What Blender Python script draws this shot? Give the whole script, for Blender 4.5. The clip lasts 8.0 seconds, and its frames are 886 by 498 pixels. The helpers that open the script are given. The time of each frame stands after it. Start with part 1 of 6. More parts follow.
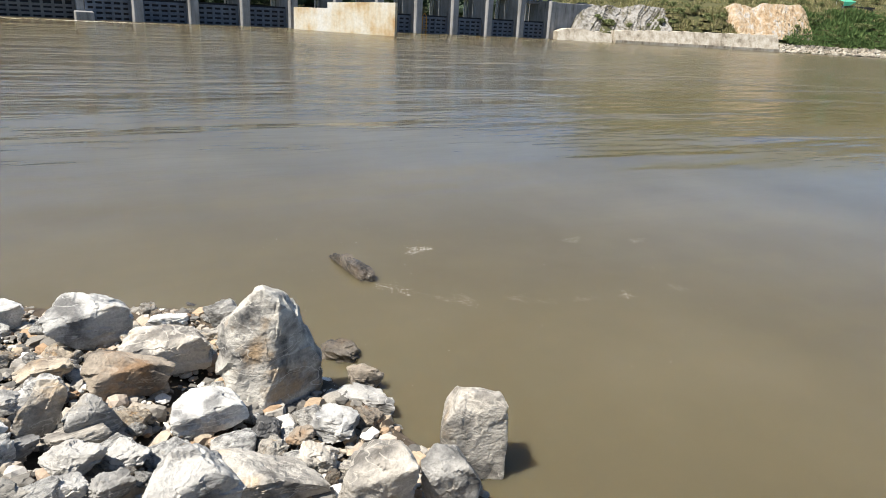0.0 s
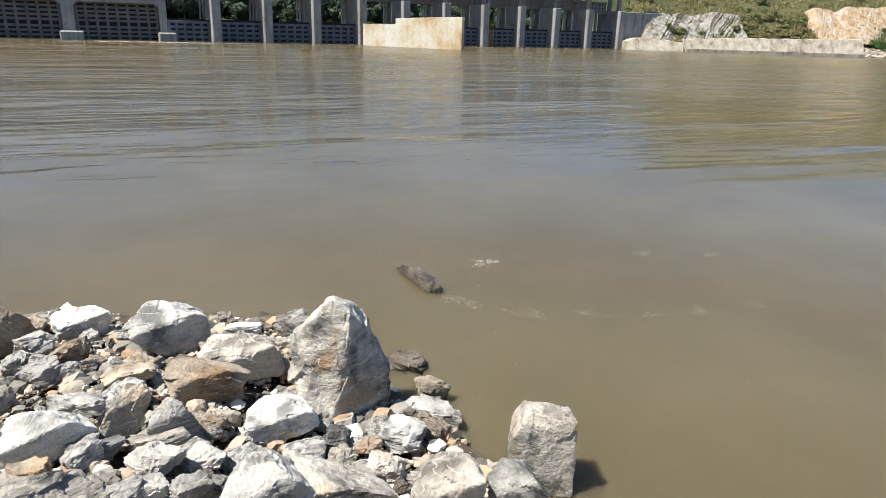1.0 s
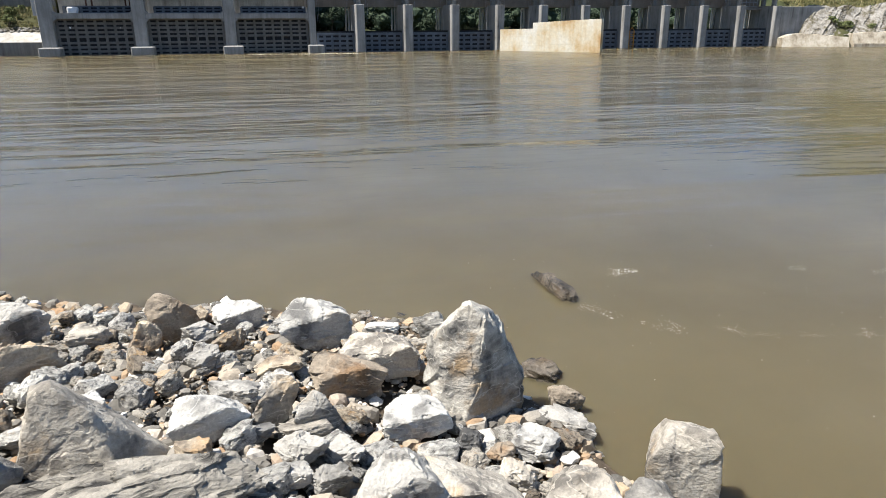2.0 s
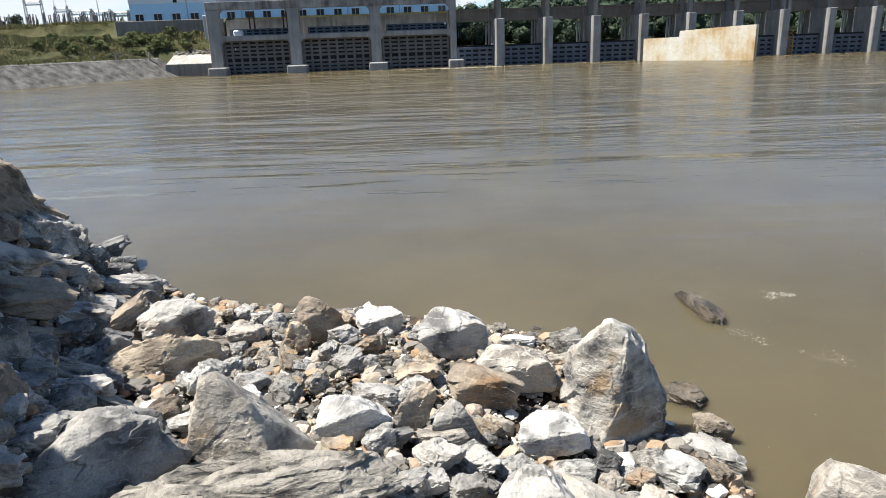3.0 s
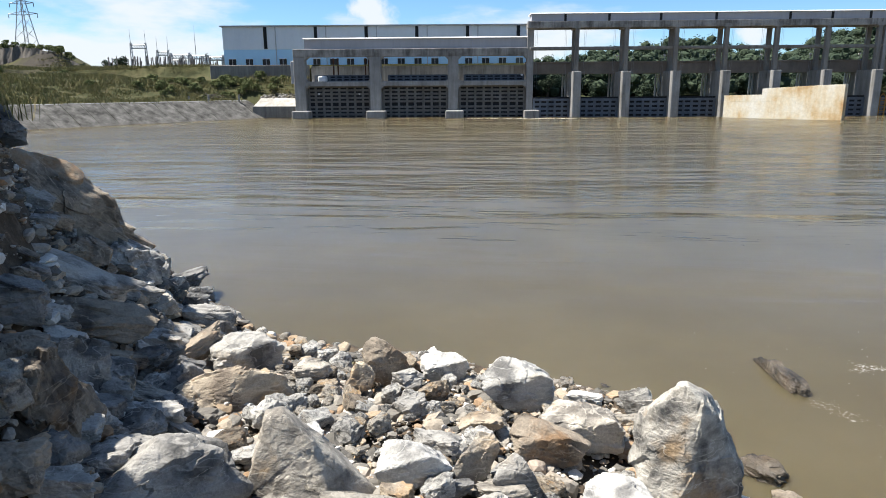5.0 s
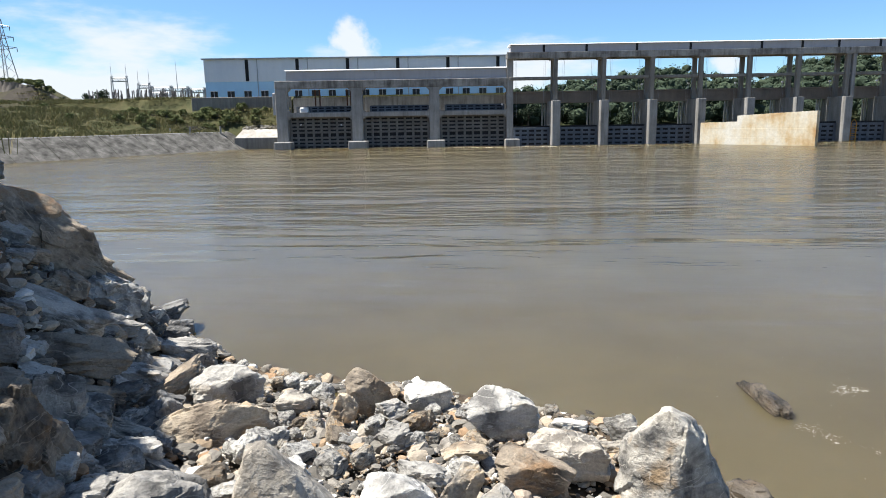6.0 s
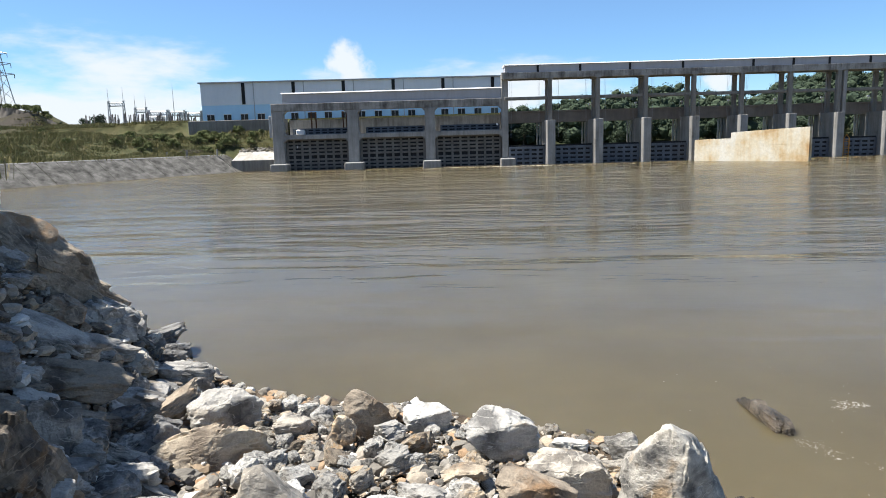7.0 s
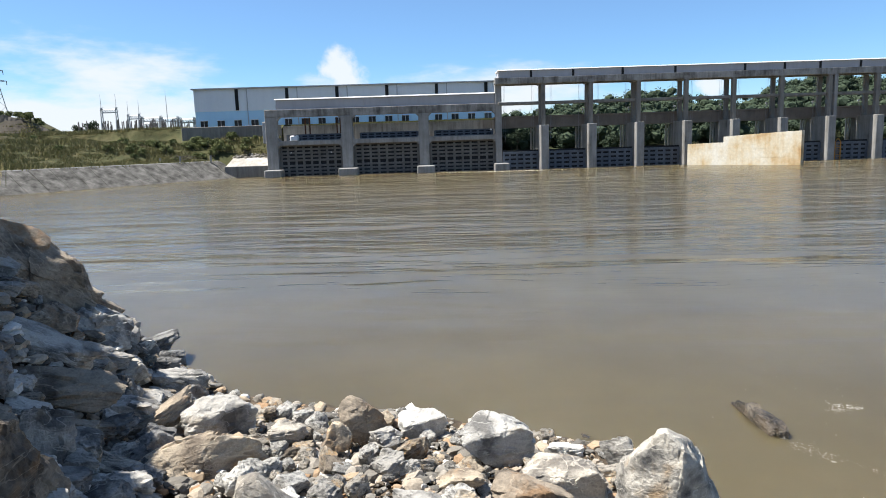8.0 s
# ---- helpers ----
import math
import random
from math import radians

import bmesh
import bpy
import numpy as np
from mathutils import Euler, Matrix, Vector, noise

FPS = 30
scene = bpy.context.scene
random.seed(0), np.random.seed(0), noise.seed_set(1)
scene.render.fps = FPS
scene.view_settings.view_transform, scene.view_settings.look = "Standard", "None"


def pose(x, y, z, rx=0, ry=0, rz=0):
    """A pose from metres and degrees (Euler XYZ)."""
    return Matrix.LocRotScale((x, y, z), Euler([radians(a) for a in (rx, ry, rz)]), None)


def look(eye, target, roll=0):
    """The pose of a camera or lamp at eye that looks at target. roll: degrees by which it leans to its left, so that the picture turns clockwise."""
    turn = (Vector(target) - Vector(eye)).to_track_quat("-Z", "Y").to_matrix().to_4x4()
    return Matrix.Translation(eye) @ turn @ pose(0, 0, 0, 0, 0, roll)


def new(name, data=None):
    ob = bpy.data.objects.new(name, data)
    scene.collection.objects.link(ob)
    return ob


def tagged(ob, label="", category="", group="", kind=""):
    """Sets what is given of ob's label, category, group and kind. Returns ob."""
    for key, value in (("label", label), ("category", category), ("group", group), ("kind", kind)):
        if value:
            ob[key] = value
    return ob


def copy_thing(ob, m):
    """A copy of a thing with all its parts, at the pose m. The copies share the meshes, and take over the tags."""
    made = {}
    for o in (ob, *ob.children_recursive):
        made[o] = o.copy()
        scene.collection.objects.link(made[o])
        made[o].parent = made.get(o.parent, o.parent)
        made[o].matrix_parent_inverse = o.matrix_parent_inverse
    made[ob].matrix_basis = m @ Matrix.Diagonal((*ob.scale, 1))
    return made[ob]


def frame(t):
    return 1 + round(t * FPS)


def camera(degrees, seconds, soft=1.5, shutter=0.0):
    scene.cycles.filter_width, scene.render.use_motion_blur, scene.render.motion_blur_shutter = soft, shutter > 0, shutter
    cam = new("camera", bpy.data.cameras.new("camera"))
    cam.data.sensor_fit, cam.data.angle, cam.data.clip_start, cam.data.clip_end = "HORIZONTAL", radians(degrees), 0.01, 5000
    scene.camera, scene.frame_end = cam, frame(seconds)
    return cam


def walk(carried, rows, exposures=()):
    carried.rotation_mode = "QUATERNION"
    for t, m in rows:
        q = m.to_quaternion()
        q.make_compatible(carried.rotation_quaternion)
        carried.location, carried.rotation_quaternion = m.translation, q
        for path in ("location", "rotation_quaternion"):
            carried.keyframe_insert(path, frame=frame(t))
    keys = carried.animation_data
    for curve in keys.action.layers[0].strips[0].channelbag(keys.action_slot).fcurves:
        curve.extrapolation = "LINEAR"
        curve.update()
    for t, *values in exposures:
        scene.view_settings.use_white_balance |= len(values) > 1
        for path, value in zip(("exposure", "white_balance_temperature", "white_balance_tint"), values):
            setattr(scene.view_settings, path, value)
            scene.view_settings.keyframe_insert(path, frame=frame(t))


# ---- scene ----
cam = camera(67.11, 8.0, soft=0.95)
PATH = [
    (0.0, (0.162, -0.020, 3.949), (4.879, 8.128, 0.576), 3.61),
    (0.5, (0.147, -0.023, 3.955), (4.683, 8.258, 0.663), 3.40),
    (1.0, (0.127, -0.020, 3.959), (3.993, 8.613, 0.713), 2.05),
    (1.5, (0.101, -0.002, 3.962), (3.103, 8.971, 0.725), 0.72),
    (2.0, (0.065, 0.009, 3.972), (2.087, 9.262, 0.763), -0.19),
    (3.5, (-0.060, 0.011, 3.991), (-0.608, 9.581, 1.142), -1.79),
    (4.0, (-0.078, 0.013, 3.998), (-0.907, 9.613, 1.324), -0.66),
    (4.5, (-0.085, 0.030, 3.989), (-1.043, 9.662, 1.480), -0.31),
    (6.0, (-0.058, 0.031, 3.988), (-0.712, 9.827, 2.086), -0.87),
    (6.5, (-0.058, 0.029, 3.989), (-0.668, 9.859, 2.259), -1.19),
    (7.0, (-0.056, 0.032, 3.987), (-0.667, 9.882, 2.375), -1.56),
    (7.5, (-0.052, 0.034, 3.986), (-0.649, 9.894, 2.423), -1.78),
    (8.0, (-0.054, 0.032, 3.991), (-0.581, 9.899, 2.452), -1.80),
]
walk(cam, [(t, look(eye, target, roll)) for t, eye, target, roll in PATH])

# ---- light ----
SUN = Vector((-0.99, 0.01, 1.75)).normalized()
sun = new("sun", bpy.data.lights.new("sun", "SUN"))
sun.data.energy, sun.data.angle, sun.data.color = 4.75, radians(0.55), (1.0, 0.95, 0.87)
sun.matrix_world = look(SUN * 60, (0, 0, 0))
world = bpy.data.worlds.new("sky")
scene.world = world
world.use_nodes = True
scene.view_settings.exposure = 1.03


def wire(tree):
    """Short ways to add nodes and links to a node tree."""
    def node(kind, **values):
        n = tree.nodes.new(kind)
        for key, value in values.items():
            if key == "operation":
                n.operation = value
            elif key == "data_type":
                n.data_type = value
            elif key == "interpolation_type":
                n.interpolation_type = value
            elif key == "feature":
                n.feature = value
            elif key == "sky_type":
                n.sky_type = value
            else:
                n.inputs[key].default_value = value
        return n

    def link(a, b):
        tree.links.new(a, b)
    return node, link


def live(sockets, name):
    """The socket of that name that the node's data type uses."""
    return next(s for s in sockets if s.name == name and s.enabled)


def build_sky():
    tree = world.node_tree
    node, link = wire(tree)
    back = tree.nodes["Background"]
    sky = node("ShaderNodeTexSky", sky_type="NISHITA")
    sky.sun_disc = False
    sky.sun_elevation = math.asin(SUN.z)
    sky.sun_rotation = math.atan2(SUN.x, SUN.y)
    sky.air_density, sky.dust_density, sky.ozone_density = 1.0, 0.0, 3.0
    place = node("ShaderNodeTexCoord")
    part_xyz = node("ShaderNodeSeparateXYZ")
    link(place.outputs["Generated"], part_xyz.inputs[0])
    # long low clouds that thin out upwards, and a few loose puffs
    stretch = node("ShaderNodeMapping")
    stretch.inputs["Scale"].default_value = (3.2, 3.2, 11.0)
    stretch.inputs["Location"].default_value = (3.1, 0.4, 0.35)
    link(place.outputs["Generated"], stretch.inputs["Vector"])
    cloud = node("ShaderNodeTexNoise", Scale=1.0, Detail=7.0, Roughness=0.56)
    link(stretch.outputs[0], cloud.inputs["Vector"])
    low = node("ShaderNodeMapRange")
    for k, v in (("From Min", 0.06), ("From Max", 0.16), ("To Min", 0.17), ("To Max", -0.13)):
        low.inputs[k].default_value = v
    link(part_xyz.outputs["Z"], low.inputs["Value"])
    westward = node("ShaderNodeMath", operation="MULTIPLY_ADD")
    westward.inputs[1].default_value, westward.inputs[2].default_value = -0.22, -0.045
    link(part_xyz.outputs["X"], westward.inputs[0])
    add = node("ShaderNodeMath", operation="ADD")
    link(cloud.outputs["Fac"], add.inputs[0])
    link(low.outputs[0], add.inputs[1])
    # extra cloud high up, out of view, added to whiten the water's reflections
    over = node("ShaderNodeMapRange")
    for k, v in (("From Min", 0.22), ("From Max", 0.6), ("To Min", 0.0), ("To Max", 0.15)):
        over.inputs[k].default_value = v
    link(part_xyz.outputs["Z"], over.inputs["Value"])
    high = node("ShaderNodeMath", operation="ADD")
    link(add.outputs[0], high.inputs[0])
    link(over.outputs[0], high.inputs[1])
    # extra unseen cloud to the east, added to grey the water's reflection there
    east = node("ShaderNodeMapRange")
    for k, v in (("From Min", 0.52), ("From Max", 0.8), ("To Min", 0.0), ("To Max", 0.2)):
        east.inputs[k].default_value = v
    link(part_xyz.outputs["X"], east.inputs["Value"])
    high2 = node("ShaderNodeMath", operation="ADD")
    link(high.outputs[0], high2.inputs[0])
    link(east.outputs[0], high2.inputs[1])
    add2 = node("ShaderNodeMath", operation="ADD")
    link(high2.outputs[0], add2.inputs[0])
    link(westward.outputs[0], add2.inputs[1])
    ramp = node("ShaderNodeMapRange", interpolation_type="SMOOTHSTEP")
    ramp.inputs["From Min"].default_value, ramp.inputs["From Max"].default_value = 0.56, 0.74
    ramp.inputs["To Max"].default_value = 0.95
    link(add2.outputs[0], ramp.inputs["Value"])
    cover = ramp.outputs[0]
    # single heaped clouds: bearing and height in degrees, size
    for bearing, up, size in ((11.2, 6.4, 0.030), (10.6, 4.9, 0.036), (-18.7, 4.2, 0.022), (-4.2, 3.7, 0.024)):
        a, b = radians(bearing), radians(up)
        away = node("ShaderNodeVectorMath", operation="DISTANCE")
        away.inputs[1].default_value = (-math.sin(a) * math.cos(b), math.cos(a) * math.cos(b), math.sin(b))
        link(place.outputs["Generated"], away.inputs[0])
        fray = node("ShaderNodeTexNoise", Scale=38.0, Detail=6.0, Roughness=0.6)
        link(place.outputs["Generated"], fray.inputs["Vector"])
        edge = node("ShaderNodeMath", operation="MULTIPLY_ADD")
        edge.inputs[1].default_value = size * 1.5
        link(fray.outputs["Fac"], edge.inputs[0])
        link(away.outputs["Value"], edge.inputs[2])
        puff = node("ShaderNodeMapRange", interpolation_type="SMOOTHSTEP")
        for k, v in (("From Min", size * 1.9), ("From Max", size * 1.2), ("To Min", 0.0), ("To Max", 0.95)):
            puff.inputs[k].default_value = v
        link(edge.outputs[0], puff.inputs["Value"])
        most = node("ShaderNodeMath", operation="MAXIMUM")
        link(cover, most.inputs[0])
        link(puff.outputs[0], most.inputs[1])
        cover = most.outputs[0]
    mix = node("ShaderNodeMix", data_type="RGBA")
    live(mix.inputs, "B").default_value = (6.9, 7.35, 7.8, 1)
    link(cover, live(mix.inputs, "Factor"))
    tint = node("ShaderNodeVectorMath", operation="MULTIPLY")
    grade = node("ShaderNodeMapRange", data_type="FLOAT_VECTOR")
    grade.inputs[7].default_value, grade.inputs[8].default_value = (0.12, 0.12, 0.12), (0.5, 0.5, 0.5)
    grade.inputs[9].default_value, grade.inputs[10].default_value = (0.71, 0.97, 1.26), (1.18, 1.13, 1.07)
    grade.clamp = True
    level = node("ShaderNodeCombineXYZ")
    for k in range(3):
        link(part_xyz.outputs["Z"], level.inputs[k])
    link(level.outputs[0], grade.inputs[6])
    link(grade.outputs[1], tint.inputs[1])
    link(sky.outputs[0], tint.inputs[0])
    link(tint.outputs[0], live(mix.inputs, "A"))
    link(live(mix.outputs, "Result"), back.inputs["Color"])
    back.inputs["Strength"].default_value = 0.064


build_sky()


# ---- materials ----
def material(name):
    m = bpy.data.materials.new(name)
    m.use_nodes = True
    node, link = wire(m.node_tree)
    return m, m.node_tree.nodes["Principled BSDF"], node, link


def ramp_of(node, *stops):
    r = node("ShaderNodeValToRGB")
    while len(r.color_ramp.elements) < len(stops):
        r.color_ramp.elements.new(0.5)
    for e, (at, c) in zip(r.color_ramp.elements, stops):
        e.position, e.color = at, (*c, 1)
    return r


def rock_material(name, light, dark, stain, much, rough=0.85, wet=False, bands=0.22, tight=3.0):
    """Foliated rock: streaks along the bedding, broad cloudy patches, rust stains, pale veins and a little grain."""
    m, bsdf, node, link = material(name)
    place = node("ShaderNodeTexCoord")
    info = node("ShaderNodeObjectInfo")
    shift = node("ShaderNodeVectorMath", operation="MULTIPLY_ADD")
    shift.inputs[0].default_value = (37.0, 17.0, 51.0)
    link(info.outputs["Random"], shift.inputs[1])
    link(place.outputs["Object"], shift.inputs[2])
    bedding = node("ShaderNodeMapping")
    bedding.inputs["Rotation"].default_value = (0.45, 0.3, 0.2)
    bedding.inputs["Scale"].default_value = (1.0, 1.0, tight)
    link(shift.outputs[0], bedding.inputs["Vector"])
    fol = node("ShaderNodeTexNoise", Scale=2.6, Detail=7.0, Roughness=0.62, Distortion=0.5)
    link(bedding.outputs[0], fol.inputs["Vector"])
    patch = node("ShaderNodeTexNoise", Scale=2.4, Detail=5.0, Roughness=0.55, Distortion=0.3)
    link(shift.outputs[0], patch.inputs["Vector"])
    grain = node("ShaderNodeTexNoise", Scale=38.0, Detail=5.0, Roughness=0.7)
    link(shift.outputs[0], grain.inputs["Vector"])
    tone = node("ShaderNodeMix", data_type="FLOAT")
    live(tone.inputs, "Factor").default_value = bands
    link(patch.outputs["Fac"], live(tone.inputs, "A"))
    link(fol.outputs["Fac"], live(tone.inputs, "B"))
    colour = ramp_of(node, (0.40, dark), (0.48, tuple(0.55 * a + 0.45 * b for a, b in zip(light, dark))), (0.57, light))
    link(live(tone.outputs, "Result"), colour.inputs[0])
    rust = node("ShaderNodeTexNoise", Scale=1.5, Detail=5.0, Roughness=0.6)
    off = node("ShaderNodeVectorMath", operation="ADD")
    off.inputs[1].default_value = (9, 4, 2)
    link(shift.outputs[0], off.inputs[0])
    link(off.outputs[0], rust.inputs["Vector"])
    rmask = node("ShaderNodeMapRange", interpolation_type="SMOOTHSTEP")
    rmask.inputs["From Min"].default_value, rmask.inputs["From Max"].default_value = 0.64 - 0.3 * much, 0.78 - 0.3 * much
    rmask.inputs["To Max"].default_value = min(0.85, 0.4 + much)
    link(rust.outputs["Fac"], rmask.inputs["Value"])
    mix = node("ShaderNodeMix", data_type="RGBA")
    live(mix.inputs, "B").default_value = (*stain, 1)
    link(rmask.outputs[0], live(mix.inputs, "Factor"))
    link(colour.outputs[0], live(mix.inputs, "A"))
    # thin pale veins where a broad noise crosses its middle
    vein_n = node("ShaderNodeTexNoise", Scale=1.9, Detail=3.0, Roughness=0.5, Distortion=0.9)
    link(bedding.outputs[0], vein_n.inputs["Vector"])
    gap = node("ShaderNodeMath", operation="SUBTRACT")
    gap.inputs[1].default_value = 0.53
    link(vein_n.outputs["Fac"], gap.inputs[0])
    width = node("ShaderNodeMath", operation="ABSOLUTE")
    link(gap.outputs[0], width.inputs[0])
    vein = node("ShaderNodeMapRange")
    for k, v in (("From Min", 0.004), ("From Max", 0.014), ("To Min", 0.5), ("To Max", 0.0)):
        vein.inputs[k].default_value = v
    link(width.outputs[0], vein.inputs["Value"])
    veined = node("ShaderNodeMix", data_type="RGBA")
    live(veined.inputs, "B").default_value = (*(min(0.8, 1.25 * c) for c in light), 1)
    link(vein.outputs[0], live(veined.inputs, "Factor"))
    link(live(mix.outputs, "Result"), live(veined.inputs, "A"))
    speck = node("ShaderNodeMapRange")
    speck.inputs["From Min"].default_value, speck.inputs["From Max"].default_value = 0.3, 0.7
    speck.inputs["To Min"].default_value, speck.inputs["To Max"].default_value = 0.8, 1.16
    link(grain.outputs["Fac"], speck.inputs["Value"])
    vary = node("ShaderNodeMath", operation="MULTIPLY_ADD")
    vary.inputs[1].default_value, vary.inputs[2].default_value = 0.36, 0.82
    link(info.outputs["Random"], vary.inputs[0])
    both = node("ShaderNodeMath", operation="MULTIPLY")
    link(speck.outputs[0], both.inputs[0])
    link(vary.outputs[0], both.inputs[1])
    scale = node("ShaderNodeVectorMath", operation="SCALE")
    link(live(veined.outputs, "Result"), scale.inputs[0])
    link(both.outputs[0], scale.inputs["Scale"])
    link(scale.outputs[0], bsdf.inputs["Base Color"])
    bsdf.inputs["Roughness"].default_value = 0.25 if wet else rough
    bsdf.inputs["Specular IOR Level"].default_value = 0.5 if wet else 0.35
    chip = node("ShaderNodeTexNoise", Scale=7.0, Detail=6.0, Roughness=0.58)
    link(shift.outputs[0], chip.inputs["Vector"])
    height = node("ShaderNodeMath", operation="MULTIPLY_ADD")
    height.inputs[1].default_value = 1.8
    link(chip.outputs["Fac"], height.inputs[0])
    h2 = node("ShaderNodeMath", operation="MULTIPLY_ADD")
    h2.inputs[1].default_value = 0.5 + 1.6 * bands
    link(fol.outputs["Fac"], h2.inputs[0])
    h3 = node("ShaderNodeMath", operation="MULTIPLY")
    h3.inputs[1].default_value = 0.5
    link(grain.outputs["Fac"], h3.inputs[0])
    link(h3.outputs[0], h2.inputs[2])
    link(h2.outputs[0], height.inputs[2])
    bump = node("ShaderNodeBump", Strength=0.9, Distance=0.035)
    link(height.outputs[0], bump.inputs["Height"])
    link(bump.outputs[0], bsdf.inputs["Normal"])
    return m


ROCK = {
    "white": rock_material("pale_rock", (0.63, 0.615, 0.575), (0.20, 0.196, 0.188), (0.60, 0.47, 0.31), 0.14),
    "grey": rock_material("grey_rock", (0.41, 0.395, 0.365), (0.105, 0.103, 0.099), (0.44, 0.34, 0.22), 0.2),
    "ochre": rock_material("ochre_rock", (0.52, 0.44, 0.335), (0.19, 0.155, 0.12), (0.50, 0.32, 0.16), 0.42),
    "beige": rock_material("beige_rock", (0.52, 0.48, 0.415), (0.16, 0.147, 0.13), (0.52, 0.37, 0.21), 0.3),
    "brown": rock_material("brown_rock", (0.32, 0.27, 0.21), (0.10, 0.085, 0.07), (0.27, 0.16, 0.08), 0.35),
    "dark": rock_material("dark_rock", (0.24, 0.235, 0.225), (0.07, 0.07, 0.07), (0.22, 0.16, 0.10), 0.2),
    "slate": rock_material("slate_rock", (0.34, 0.33, 0.31), (0.09, 0.088, 0.085), (0.26, 0.20, 0.13), 0.2, bands=0.5, tight=5.0),
    "patchy": rock_material("patchy_rock", (0.56, 0.53, 0.47), (0.10, 0.098, 0.095), (0.40, 0.27, 0.14), 0.36, bands=0.35, tight=2.2),
    "banded": rock_material("streaked_rock", (0.36, 0.335, 0.29), (0.045, 0.043, 0.04), (0.30, 0.22, 0.13), 0.2, bands=0.9, tight=9.0),
    "wet": rock_material("wet_rock", (0.12, 0.10, 0.075), (0.025, 0.022, 0.018), (0.10, 0.07, 0.04), 0.2, wet=True),
}


def gravel_material():
    m, bsdf, node, link = material("gravel_stone")
    geo = node("ShaderNodeNewGeometry")
    place = node("ShaderNodeTexCoord")
    colour = ramp_of(node, (0.0, (0.085, 0.08, 0.072)), (0.30, (0.19, 0.176, 0.153)), (0.5, (0.34, 0.312, 0.27)), (0.66, (0.40, 0.32, 0.225)), (0.77, (0.30, 0.185, 0.10)), (0.88, (0.50, 0.475, 0.43)), (1.0, (0.68, 0.66, 0.62)))
    link(geo.outputs["Random Per Island"], colour.inputs[0])
    grain = node("ShaderNodeTexNoise", Scale=40.0, Detail=4.0)
    link(place.outputs["Object"], grain.inputs["Vector"])
    span = node("ShaderNodeMapRange")
    span.inputs["To Min"].default_value, span.inputs["To Max"].default_value = 0.55, 1.4
    link(grain.outputs["Fac"], span.inputs["Value"])
    scale = node("ShaderNodeVectorMath", operation="SCALE")
    link(colour.outputs[0], scale.inputs[0])
    link(span.outputs[0], scale.inputs["Scale"])
    link(scale.outputs[0], bsdf.inputs["Base Color"])
    bsdf.inputs["Roughness"].default_value = 0.9
    bump = node("ShaderNodeBump", Strength=0.5, Distance=0.01)
    link(grain.outputs["Fac"], bump.inputs["Height"])
    link(bump.outputs[0], bsdf.inputs["Normal"])
    return m


def mottled(name, stops, scale=1.0, fine=14.0, rough=0.85, bump_depth=0.02, streaks=0.0, stretch=(1, 1, 1), strength=0.5, random=0.0, spec=0.3, metal=0.0, grainy=0.28):
    """A surface with broad patches, fine grain and, where asked, runs of dirt down the wall."""
    m, bsdf, node, link = material(name)
    place = node("ShaderNodeTexCoord")
    geo = node("ShaderNodeNewGeometry")
    mapping = node("ShaderNodeMapping")
    mapping.inputs["Scale"].default_value = stretch
    link(geo.outputs["Position"], mapping.inputs["Vector"])
    broad = node("ShaderNodeTexNoise", Scale=scale, Detail=6.0, Roughness=0.62)
    link(mapping.outputs[0], broad.inputs["Vector"])
    grain = node("ShaderNodeTexNoise", Scale=fine, Detail=4.0, Roughness=0.7)
    link(geo.outputs["Position"], grain.inputs["Vector"])
    colour = ramp_of(node, *stops)
    value = broad.outputs["Fac"]
    if streaks:
        runs = node("ShaderNodeMapping")
        runs.inputs["Scale"].default_value = (1.6, 1.6, 0.12)
        link(geo.outputs["Position"], runs.inputs["Vector"])
        run = node("ShaderNodeTexNoise", Scale=1.0, Detail=5.0, Roughness=0.7)
        link(runs.outputs[0], run.inputs["Vector"])
        blend = node("ShaderNodeMix", data_type="FLOAT")
        live(blend.inputs, "Factor").default_value = streaks
        link(value, live(blend.inputs, "A"))
        link(run.outputs["Fac"], live(blend.inputs, "B"))
        value = live(blend.outputs, "Result")
    link(value, colour.inputs[0])
    span = node("ShaderNodeMapRange")
    span.inputs["To Min"].default_value, span.inputs["To Max"].default_value = 1 - grainy, 1 + grainy
    link(grain.outputs["Fac"], span.inputs["Value"])
    result = span.outputs[0]
    if random:
        info = node("ShaderNodeObjectInfo")
        vary = node("ShaderNodeMath", operation="MULTIPLY_ADD")
        vary.inputs[1].default_value, vary.inputs[2].default_value = random, 1 - random / 2
        link(info.outputs["Random"], vary.inputs[0])
        times = node("ShaderNodeMath", operation="MULTIPLY")
        link(vary.outputs[0], times.inputs[0])
        link(result, times.inputs[1])
        result = times.outputs[0]
    scaled = node("ShaderNodeVectorMath", operation="SCALE")
    link(colour.outputs[0], scaled.inputs[0])
    link(result, scaled.inputs["Scale"])
    link(scaled.outputs[0], bsdf.inputs["Base Color"])
    bsdf.inputs["Roughness"].default_value, bsdf.inputs["Metallic"].default_value = rough, metal
    bsdf.inputs["Specular IOR Level"].default_value = spec
    if bump_depth:
        bump = node("ShaderNodeBump", Strength=strength, Distance=bump_depth)
        link(grain.outputs["Fac"], bump.inputs["Height"])
        link(bump.outputs[0], bsdf.inputs["Normal"])
    return m


